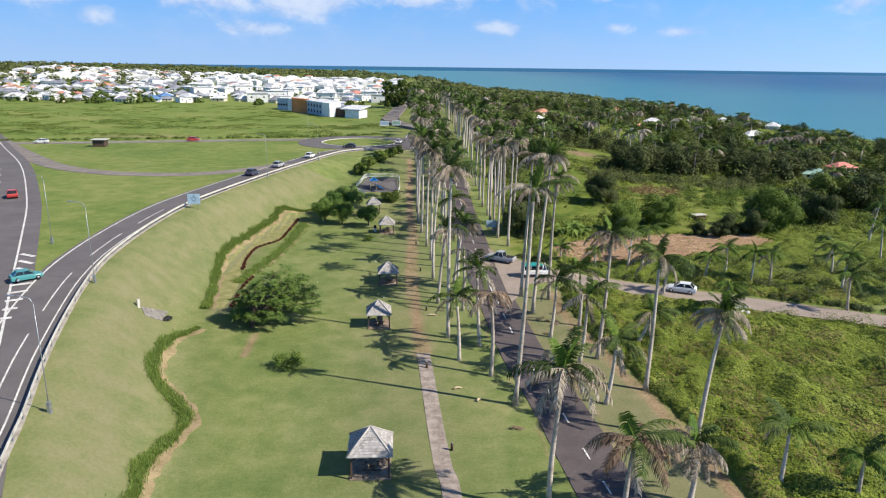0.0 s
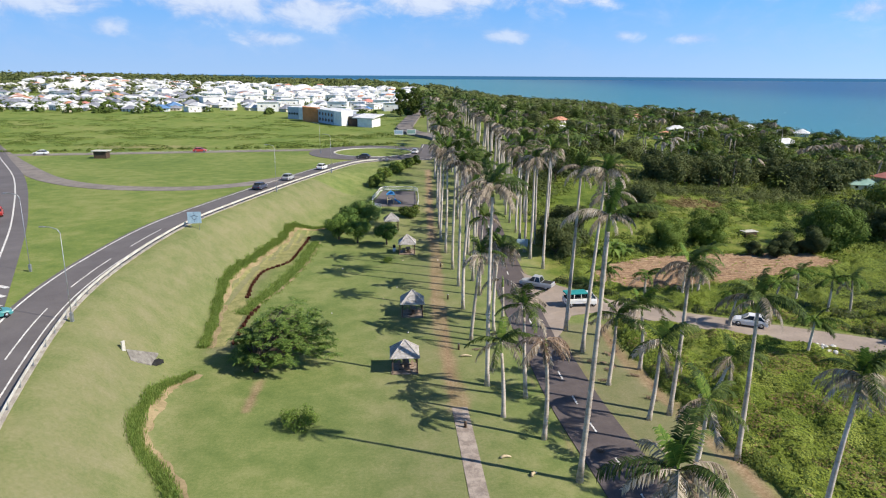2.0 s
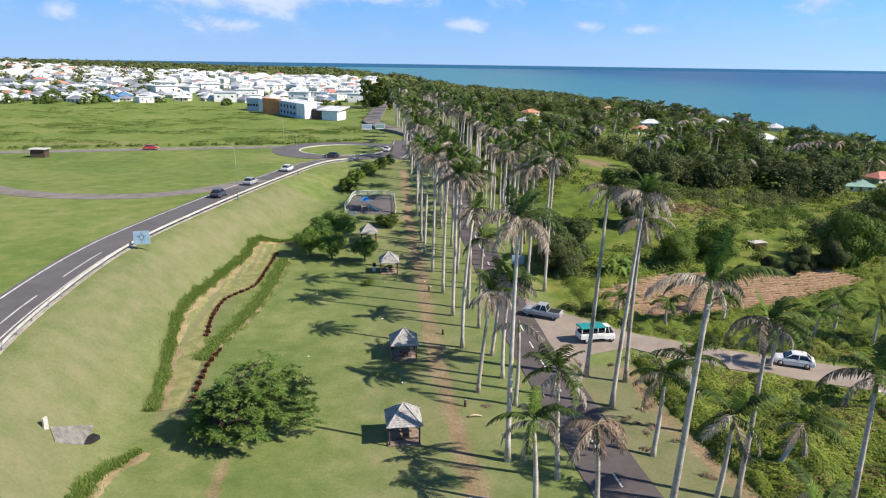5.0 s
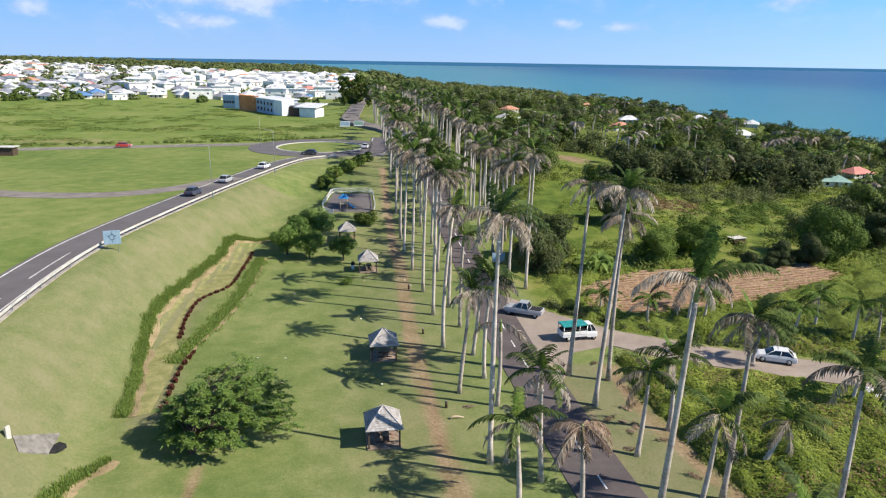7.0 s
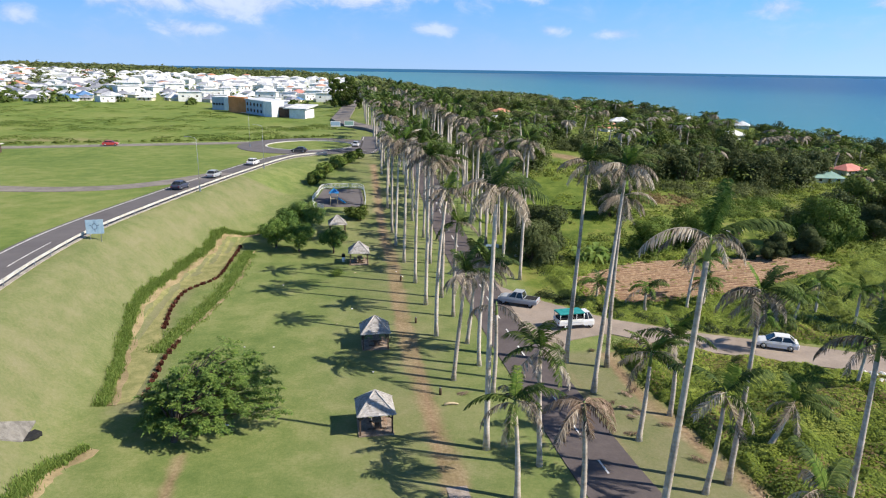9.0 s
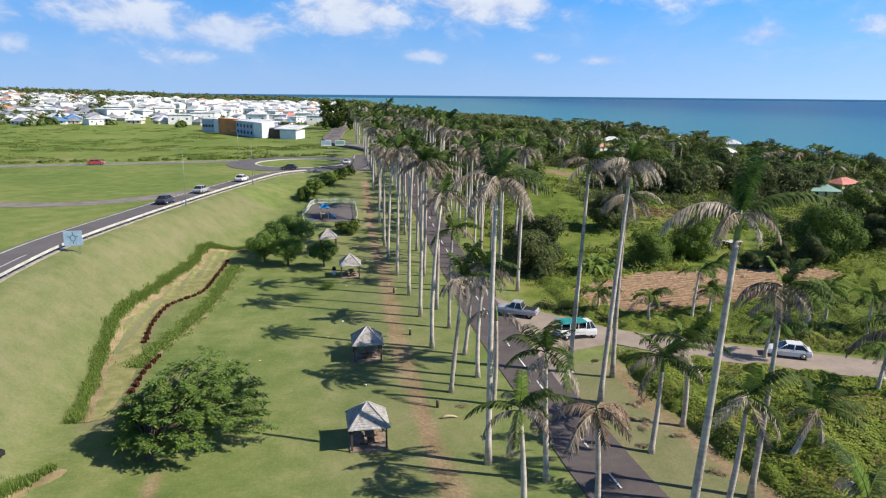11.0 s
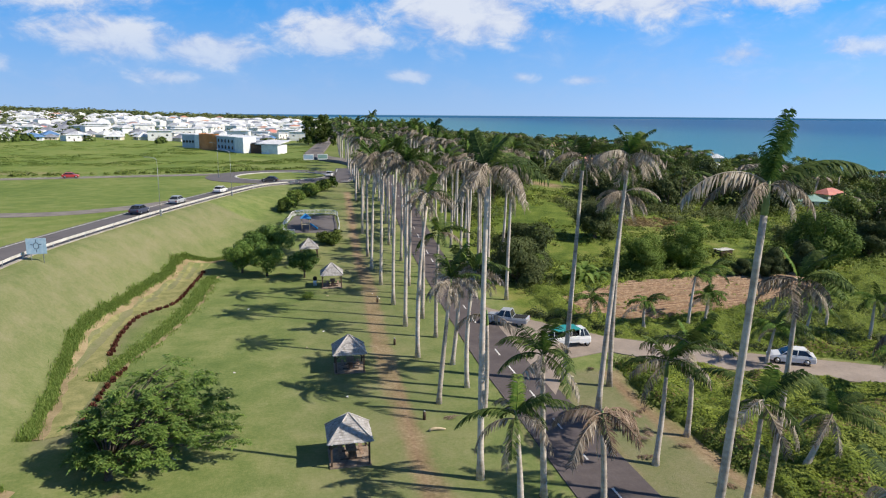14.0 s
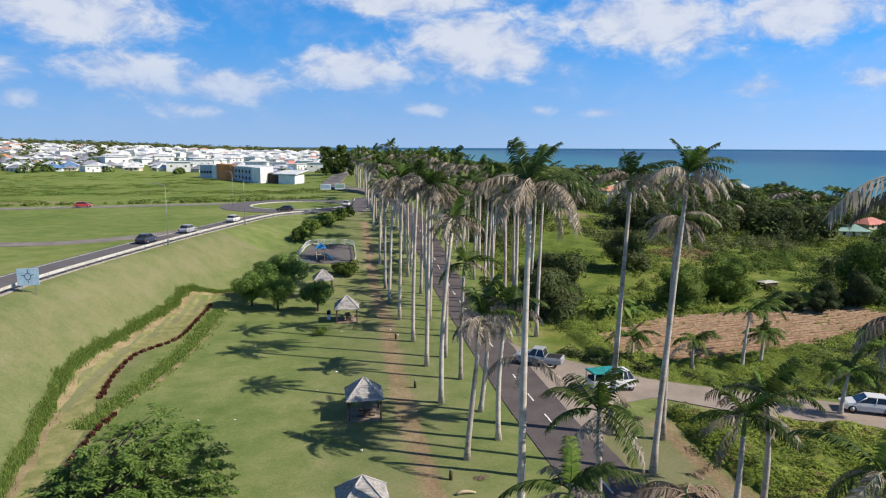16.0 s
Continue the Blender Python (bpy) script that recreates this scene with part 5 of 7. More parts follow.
clumps("brush", M["brush_dry"], spots, 46, 0.25, 51, "patch of dry tan grass behind the field", "scrub")
spots = [(r.uniform(68, 86), r.uniform(156, 172), r.uniform(0.9, 2.0), r.uniform(0.8, 1.9)) for i in range(70)]
spots += [(x + r.uniform(-2, 2), y, q, h * 1.3) for x, y, q, h in spots[::3]]
clumps("brush", M["leaf_bright"], spots, 120, 0.24, 52, "leafy green bushes behind the field", "scrub")
spots = [(r.uniform(46, 92), r.uniform(173, 189), r.uniform(1.2, 2.4), r.uniform(1.0, 2.4)) for i in range(120)]
spots = [q for q in spots if math.hypot(q[0] - 60.5, q[1] - 170.5) > 7.5]
clumps("woodland", M["leaf_dark"], spots, 150, 0.32, 53, "dark low bushes before the wood", "trees")
spots_d = []
while len(spots_d) < 1500:
    y = 170 + 560 * r.random() ** 1.1
    x = r.uniform(24, 285)
    if y < np.interp(x, [22, 60, 90, 120, 285], [205, 196, 170, 158, 148]) or not clear_of_sightlines(x, y) or (40 < x < 80 and 200 < y < 240) or (70 < x < 100 and 285 < y < 330):
        continue
    spots_d.append((x, y, r.uniform(2.2, 4.8), r.uniform(3.0, 6.8) * (0.66 + 0.34 * float(smooth01((shore(y) - x) / 75)))))
spots_f = []
while len(spots_f) < 420:
    x, y = r.uniform(24, 140), r.uniform(150, 245)
    if (44 < x < 68 and 196 < y < 232) or not clear_of_sightlines(x, y) or noise.noise(Vector((x * 0.05, y * 0.05, 31.0))) < -0.12 - 0.2 * (y > 180):
        continue
    if y < np.interp(x, [24, 60, 90, 140], [176, 166, 150, 146]):
        continue
    spots_f.append((x, y, r.uniform(1.8, 3.6), r.uniform(2.2, 5.6)))
spots_g = []
while len(spots_g) < 130:
    x, y = r.uniform(58, 140), r.uniform(138, 182)
    if clear_of_sightlines(x, y) and y > np.interp(x, [58, 75, 140], [146, 140, 128]):
        spots_g.append((x, y, r.uniform(1.5, 3.2), r.uniform(1.8, 4.4)))
for i in range(70):
    x, y = r.uniform(25, 62), r.uniform(134, 180)
    if clear_of_sightlines(x, y) and not inside(FIELD, x, y):
        spots_g.append((x, y, r.uniform(0.9, 1.8), r.uniform(0.9, 2.0)))
spots_h = []
while len(spots_h) < 330:
    y = 150 + 600 * r.random() ** 1.3
    spots_h.append((float(shore(y)) + r.uniform(-8, 42), y, r.uniform(2.0, 4.2), r.uniform(1.8, 3.8)))
clumps("woodland", M["leaf_dark"], spots_h, 90, 0.55, 31, "low dark coastal scrub behind the beach", "trees")
clumps("woodland", M["leaf_mid"], spots_g, 240, 0.28, 29, "round green bushes and small trees behind the field", "trees")
clumps("woodland", M["leaf_dark"], spots_f, 190, 0.4, 19, "dark green thickets at the edge of the wood", "trees")
clumps("woodland", M["leaf_dark"], spots_d[::2], 130, 0.62, 15, "dense dark green coastal woodland", "trees")
clumps("woodland", M["leaf_mid"], spots_d[1::2], 130, 0.62, 16, "dense deep green coastal woodland", "trees")
clumps("brush", M["leaf_dark"], spots_c, 110, 0.17, 7, "dense dark shrubs bordering the road", "scrub")
spots = [(r.uniform(-230, -8), r.uniform(252, 290 + 140 * r.random()), r.uniform(0.8, 3.4), r.uniform(0.2, 0.8)) for i in range(1500)]
spots = [s for s in spots if noise.noise(Vector((s[0] * 0.03, s[1] * 0.05, 4.0))) > -0.06]
clumps("meadow_scrub", M["leaf_mid"], [(x, y, q * 1.4, h * 0.8) for x, y, q, h in spots[::4]], 90, 0.3, 19, "darker green scrub on the far meadow", "scrub")
clumps("meadow_scrub", M["meadow_leaf"], [(x, y, q * 1.7, h * 0.7) for x, y, q, h in spots[1::2]], 90, 0.3, 9, "rough tall grass on the far meadow", "scrub")
spots = []
for i in range(170):
    x = r.uniform(-200, -12)
    spots.append((x, float(np.interp(x, [-230, -160, -103, -76, -34, -12], [210, 228, 238, 243, 251, 262])) + r.uniform(0, 3), r.uniform(0.8, 1.6), r.uniform(0.5, 1.1)))
clumps("meadow_scrub", M["leaf_mid"], spots, 30, 0.5, 10, "low green scrub along the far road", "scrub")
spots = [(r.uniform(-420, -150), r.uniform(396, 520), r.uniform(1.8, 3.8), r.uniform(2.5, 5.4)) for i in range(240)]
spots += [(r.uniform(-420, -2), r.uniform(425, 820), r.uniform(1.8, 4.0), r.uniform(2.5, 5.5)) for i in range(300)]
clumps("distant_woods", M["leaf_mid"], spots, 50, 1.7, 11, "garden trees between the far white houses", "trees")
spots = []
for i in range(1800):
    y = 620 + 1700 * r.random() ** 1.8
    x = r.uniform(-1300, 180)
    if -330 < x < -5 and y < 800 or x > shore(y):
        continue
    spots.append((x, y, r.uniform(5, 12), r.uniform(4.5, 8) if x < 0 else r.uniform(3.5, 6)))
for i in range(950):
    y = r.uniform(430, 1500)
    x = r.uniform(8, 290)
    if clear_of_sightlines(x, y):
        spots.append((x, y, r.uniform(4, 8), r.uniform(3.5, 6.5)))
for i in range(360):
    spots.append((r.uniform(-700, -190), r.uniform(560, 900), r.uniform(4, 8), r.uniform(5, 9)))
clumps("distant_woods", M["leaf_dark"], spots, 36, 3.4, 12, "far dark green woods along the coast", "trees")

# ---------- grass hedges on the lawn ----------


def hedge(name, line, width, tall, per_metre, mat, seed, label, blade=0.03):
    g = random.Random(seed)
    pts = spline(line, 6)
    vs, fs = [], []
    for a, b in zip(pts, pts[1:]):
        for i in range(max(1, int(math.dist(a, b) * per_metre))):
            t, o = g.random(), g.gauss(0, width * (0.4 + 0.12 * math.sin(a[0] * 1.9 + a[1] * 1.3)))
            dx, dy = b[0] - a[0], b[1] - a[1]
            l = math.hypot(dx, dy) + 1e-6
            x, y = a[0] + dx * t - dy / l * o, a[1] + dy * t + dx / l * o
            if name == "border_plants" and math.sin((x * 0.6 + y) * 4.6) > 0.1:
                continue
            z, hgt, an = hz(x, y), tall * g.uniform(0.5, 1.15), g.uniform(0, 6.283)
            u, bend = Vector((math.cos(an), math.sin(an), 0)), Vector((math.cos(an + 1.4), math.sin(an + 1.4), 0)) * hgt * g.uniform(0.15, 0.7)
            p = Vector((x, y, z - 0.03))
            k = len(vs)
            vs += [p - u * blade, p + u * blade, p + bend * 0.4 + Vector((0, 0, hgt * 0.65)) + u * blade, p + bend * 0.4 + Vector((0, 0, hgt * 0.65)) - u * blade, p + bend + Vector((0, 0, hgt))]
            fs += [(k, k + 1, k + 2, k + 3), (k + 3, k + 2, k + 4)]
    return tagged(new(name, mesh_from(name, vs, fs, mat)), label, "hedge", kind="stuff")


hedge("grass_hedge", HEDGE_A, 0.62, 0.48, 480, M["grass_blade"], 1, "winding strip of tall green grass across the lawn", 0.022)
hedge("grass_hedge", HEDGE_B, 0.66, 0.5, 500, M["grass_blade"], 2, "winding strip of tall green grass below the embankment", 0.022)
hedge("grass_hedge", BAND, 1.4, 0.28, 380, M["grass_blade"], 3, "band of green ground-cover plants")
hedge("border_plants", [(-24.1, 90.2), (-24.45, 95), (-24.6, 99.5), (-24.25, 103.2)], 0.24, 0.4, 110, M["red_leaf"], 4, "row of dark red-leaved border plants", 0.07)
hedge("border_plants", [(-26.7, 107.2), (-27.5, 113.3), (-27.3, 120.2), (-24.5, 125.6), (-24.05, 133.5), (-23.85, 143)], 0.24, 0.4, 100, M["red_leaf"], 5, "row of dark red-leaved border plants", 0.07)

# ---------- ploughed field ----------
field = tagged(new("field"), "ploughed brown field with rows of pale straw", "field", kind="structure")
vs, fs, ids = [], [], {}
for i in range(46):
    for j in range(26):
        x, y = 23 + i, 107 + 0.95 * j
        if inside(FIELD, x, y):
            ids[i, j] = len(vs)
            vs.append((x, y, hz(x, y) + 0.07))
for (i, j), o in ids.items():
    if (i + 1, j) in ids and (i, j + 1) in ids and (i + 1, j + 1) in ids:
        fs.append((o, ids[i + 1, j], ids[i + 1, j + 1], ids[i, j + 1]))
part("soil", mesh_from("soil", vs, fs, M["soil"], True), field, label="bare reddish brown soil")
r = random.Random(14)
for k in range(26):
    run = []
    for i in range(150):
        x = 23 + 0.3 * i
        y = 107.6 + 0.86 * k + 0.11 * (x - 23) + 0.12 * math.sin(x * 0.8 + k)
        if inside(FIELD, x, y):
            run.append((x, y))
    if len(run) < 8:
        continue
    vs, fs = [], []
    w_, t_ = 0.26, 0.12
    for x, y in run:
        w_, t_ = 0.7 * w_ + 0.3 * r.uniform(0.02, 0.34), 0.7 * t_ + 0.3 * r.uniform(0.02, 0.34)
        z = hz(x, y) + 0.06
        vs += [(x, y - w_, z), (x, y - w_ * 0.4, z + t_), (x, y + w_ * 0.4, z + t_ * r.uniform(0.7, 1.1)), (x, y + w_, z)]
    for i in range(len(run) - 1):
        for q in range(3):
            fs.append((4 * i + q, 4 * i + 4 + q, 4 * i + 5 + q, 4 * i + 1 + q))
    part("straw_row", mesh_from("straw_row", vs, fs, M["straw"]), field)

# ---------- picnic shelters ----------


def shelter_kit():
    """Meshes of one shelter: eaves 3.4 m wide at 2.0 m, apex at 3.6 m."""
    kit = {}
    kit["slab"] = box_mesh("slab", M["brown_slab"], -1.55, -1.55, -0.25, 1.55, 1.55, 0.12)
    kit["post"] = box_mesh("post", M["post_wood"], -0.07, -0.07, 0.1, 0.07, 0.07, 2.2, bevel=0.01)
    kit["beam"] = box_mesh("beam", M["post_wood"], -1.5, -0.05, 2.0, 1.5, 0.05, 2.16, bevel=0.01)
    bm = bmesh.new()
    box(bm, -0.035, -0.03, 0.0, 0.035, 0.03, 0.75)
    kit["brace"] = from_bm("brace", bm, M["post_wood"])
    # one face of the roof: courses of shingles, each lapped over the one below
    vs, fs = [], []
    rows, e, z0, z1 = 11, 1.70, 2.02, 3.62
    rr = random.Random(2)
    for i in range(rows):
        s0, s1 = i / rows, min(1.0, (i + 1.25) / rows)
        w0 = e * (1 - s0)
        count = max(1, int(w0 * 2 / 0.24))
        for j in range(count):
            a, b = -w0 + 2 * w0 * j / count, -w0 + 2 * w0 * (j + 1) / count - 0.012
            k = (1 - s1) / (1 - s0)
            jit = rr.uniform(-0.02, 0.02)
            lift = 0.035 + rr.uniform(0, 0.015)
            y_0, y_1 = -e * (1 - s0) - jit, -e * (1 - s1)
            za, zb = z0 + (z1 - z0) * s0, z0 + (z1 - z0) * s1
            o = len(vs)
            vs += [(a, y_0, za + lift), (b, y_0, za + lift), (b * k, y_1, zb + 0.005), (a * k, y_1, zb + 0.005), (a, y_0, za - 0.01), (b, y_0, za - 0.01)]
            fs += [(o, o + 1, o + 2, o + 3), (o + 4, o + 5, o + 1, o)]
    o = len(vs)
    vs += [(-e, -e, z0 - 0.03), (e, -e, z0 - 0.03), (0, 0, z1 - 0.05)]
    fs.append((o + 2, o + 1, o))
    kit["face"] = mesh_from("roof_face", vs, fs, M["shingle"])
    kit["cap"] = tube("hip_cap", M["shingle"], [(-e - 0.02, -e - 0.02, z0 + 0.05), (0, 0, z1 + 0.05)], [0.06, 0.06], 6)
    return kit


SHELTER = shelter_kit()


def shelter(x, y, turn=0.0, size=0.91):
    root = tagged(new("picnic_shelter"), "square open picnic shelter with a grey shingled pyramid roof", "shelter", "picnic shelters on the lawn")
    root.matrix_basis = pose(x, y, hz(x, y), 0, 0, turn) @ Matrix.Scale(size, 4)
    part("slab", SHELTER["slab"], root, label="stained brown concrete floor slab")
    for i in range(4):
        q = pose(0, 0, 0, 0, 0, 90 * i)
        part("roof_face", SHELTER["face"], root, q, "weathered grey shingles")
        part("hip_cap", SHELTER["cap"], root, q)
        part("beam", SHELTER["beam"], root, q @ pose(0, -1.4, 0))
        part("post", SHELTER["post"], root, q @ pose(-1.4, -1.4, 0))
        for s in (-1, 1):
            part("brace", SHELTER["brace"], root, q @ pose(-1.4 * s, -1.4, 1.5, 0, 45 * s, 0))
    return root


def picnic_table(x, y, turn):
    root = tagged(new("picnic_table"), "wooden picnic table with two benches under a shelter", "table", "picnic tables")
    root.matrix_basis = pose(x, y, hz(x, y) + 0.12, 0, 0, turn)
    part("tabletop", box_mesh("tabletop", M["bench_wood"], -0.8, -0.36, 0.68, 0.8, 0.36, 0.75), root)
    for s in (-1, 1):
        part("bench", box_mesh("bench", M["bench_wood"], -0.8, s * 0.72 - 0.14, 0.4, 0.8, s * 0.72 + 0.14, 0.45), root)
        part("leg_frame", box_mesh("leg_frame", M["post_wood"], s * 0.6 - 0.04, -0.75, 0, s * 0.6 + 0.04, 0.75, 0.1), root)
        part("leg", box_mesh("leg", M["post_wood"], s * 0.6 - 0.05, -0.2, 0.08, s * 0.6 + 0.05, 0.2, 0.7), root)


for x, y, t in ((-3.45, 52.3, 1), (-4.3, 83.5, 3), (-3.75, 100.5, 2), (-5.1, 131.9, 0), (-8.6, 149.6, 4)):
    shelter(x, y, t, 1.04 if y < 60 else 0.91)
    picnic_table(x + 0.1, y + 0.1, t + 90)

# ---------- crash barrier, lamps, signs ----------
rail_line = [p for p in RAILXY if p[1] < 215]
barrier = tagged(new("crash_barrier"), "long pale crash barrier along the embankment road", "barrier")
vs, fs = [], []
prof = [(0.0, 0.47), (0.05, 0.51), (0.05, 0.57), (0.0, 0.62), (0.05, 0.67), (0.05, 0.73), (0.0, 0.78), (-0.04, 0.78), (-0.04, 0.47)]
fine = spline(rail_line[::4], 10)
for i, p in enumerate(fine):
    t = (Vector(fine[min(i + 1, len(fine) - 1)]) - Vector(fine[max(i - 1, 0)])).normalized()
    z = hz(*p)
    for a, b in prof:
        vs.append((p[0] - t.y * a, p[1] + t.x * a, z + b))
k = len(prof)
for i in range(len(fine) - 1):
    for j in range(k):
        a, b = i * k + j, i * k + (j + 1) % k
        fs.append((a, b, b + k, a + k))
part("beam", mesh_from("beam", vs, fs, M["pale_concrete"]), barrier)
post_me = box_mesh("post", M["steel"], -0.05, -0.06, -0.2, 0.05, 0.06, 0.78, bevel=0.01)
acc = 0.0
for a, b in zip(fine, fine[1:]):
    acc += math.dist(a, b)
    if acc > 3.0:
        acc = 0.0
        part("post", post_me, barrier, pose(a[0], a[1], hz(*a)))
drape("verge", offset(rail_line, 0.3), offset(rail_line, -0.15), M["concrete"], 0.09, 3, 1.5, "pale concrete edging under the crash barrier", "kerb")


def street_lamp(x, y, h=9.0, turn=180.0):
    root = tagged(new("street_lamp"), "slim grey steel street lamp with a curved arm", "lamp", "street lamps of the embankment road")
    root.matrix_basis = pose(x, y, hz(x, y), 0, 0, turn)
    part("pole", tube("pole", M["steel"], [(0, 0, -0.2), (0, 0, h * 0.5), (0, 0, h)], [0.05, 0.035, 0.025], 8), root)
    part("base_box", box_mesh("base_box", M["steel"], -0.14, -0.14, -0.1, 0.14, 0.14, 0.9), root)
    part("arm", tube("arm", M["steel"], [(0, 0, h - 0.05), (0.25, 0, h + 0.35), (1.0, 0, h + 0.55), (1.6, 0, h + 0.55)], [0.05, 0.045, 0.04, 0.04], 6), root)
    part("lamp_head", box_mesh("lamp_head", M["steel"], 1.4, -0.1, h + 0.5, 2.0, 0.1, h + 0.6, bevel=0.05), root)


for x, y in ((-28.3, 53.0), (-37.1, 81.1), (-32.4, 155.8), (-25.3, 187.6), (-49.8, 97.0), (-34.6, 232.5)):
    street_lamp(x, y, 9.0, 175)

sign = tagged(new("road_sign"), "large faded blue roundabout direction sign on two posts", "sign")
sign.matrix_basis = pose(-37.8, 121.0, hz(-37.8, 121.0), 0, 0, 8) @ Matrix.Translation((0, 0, -1.1)) @ Matrix.Diagonal((0.68, 1, 0.86, 1))
part("panel", box_mesh("panel", M["sign_blue"], -1.5, -0.04, 2.2, 1.5, 0.04, 4.3), sign)
for s in (-1, 1):
    part("post", tube("post", M["steel"], [(s * 0.9, 0.1, -0.3), (s * 0.9, 0.1, 4.2)], [0.06, 0.06], 8), sign)
bm = bmesh.new()
vs, fs = [], []
for i in range(24):
    for rr_ in (0.36, 0.46):
        a = 2 * math.pi * i / 24
        vs.append((rr_ * math.cos(a), -0.05, 3.3 + rr_ * math.sin(a)))
for i in range(24):
    a, b = 2 * i, 2 * ((i + 1) % 24)
    fs.append((a, a + 1, b + 1, b))
part("ring_symbol", mesh_from("ring_symbol", vs, fs, M["dark_line"]), sign)
for a in (90, 15, 165, 270):
    c, s = math.cos(radians(a)), math.sin(radians(a))
    part("arm_symbol", mesh_from("arm_symbol", [(0.5 * c - 0.05 * s, -0.05, 3.3 + 0.5 * s + 0.05 * c), (0.5 * c + 0.05 * s, -0.05, 3.3 + 0.5 * s - 0.05 * c),
                                                (0.85 * c + 0.05 * s, -0.05, 3.3 + 0.85 * s - 0.05 * c), (0.85 * c - 0.05 * s, -0.05, 3.3 + 0.85 * s + 0.05 * c)], [(0, 1, 2, 3)], M["dark_line"]), sign)
for x, y, key, label in ((-12.0, 292, "sign_blue", "white and pale blue roadside billboard"), (-7.0, 294, "roof_green", "green and yellow roadside billboard")):
    b = tagged(new("billboard"), label, "billboard", "billboards by the roundabout")
    b.matrix_basis = pose(x, y, hz(x, y)) @ Matrix.Diagonal((0.95, 1, 0.62, 1))
    part("panel", box_mesh("panel", M["white_paint"], -1.9, -0.06, 1.2, 1.9, 0.06, 4.4), b)
    part("poster", box_mesh("poster", M[key], -1.7, -0.09, 1.9, 1.7, -0.062, 4.1, bevel=0.0), b)
    for s in (-1.3, 1.3):
        part("post", tube("post", M["steel"], [(s, 0.1, -0.3), (s, 0.1, 4.2)], [0.07, 0.07], 6), b)
small = tagged(new("road_sign"), "small pale direction sign facing the side road", "sign")
small.matrix_basis = pose(15.1, 132.0, hz(15.1, 132.0))
part("panel", box_mesh("panel", M["sign_blue"], -1.0, -0.04, 1.0, 1.0, 0.04, 2.4), small)
for s in (-0.6, 0.6):
    part("post", tube("post", M["steel"], [(s, 0.08, -0.3), (s, 0.08, 2.3)], [0.05, 0.05], 6), small)

# ---------- cars ----------


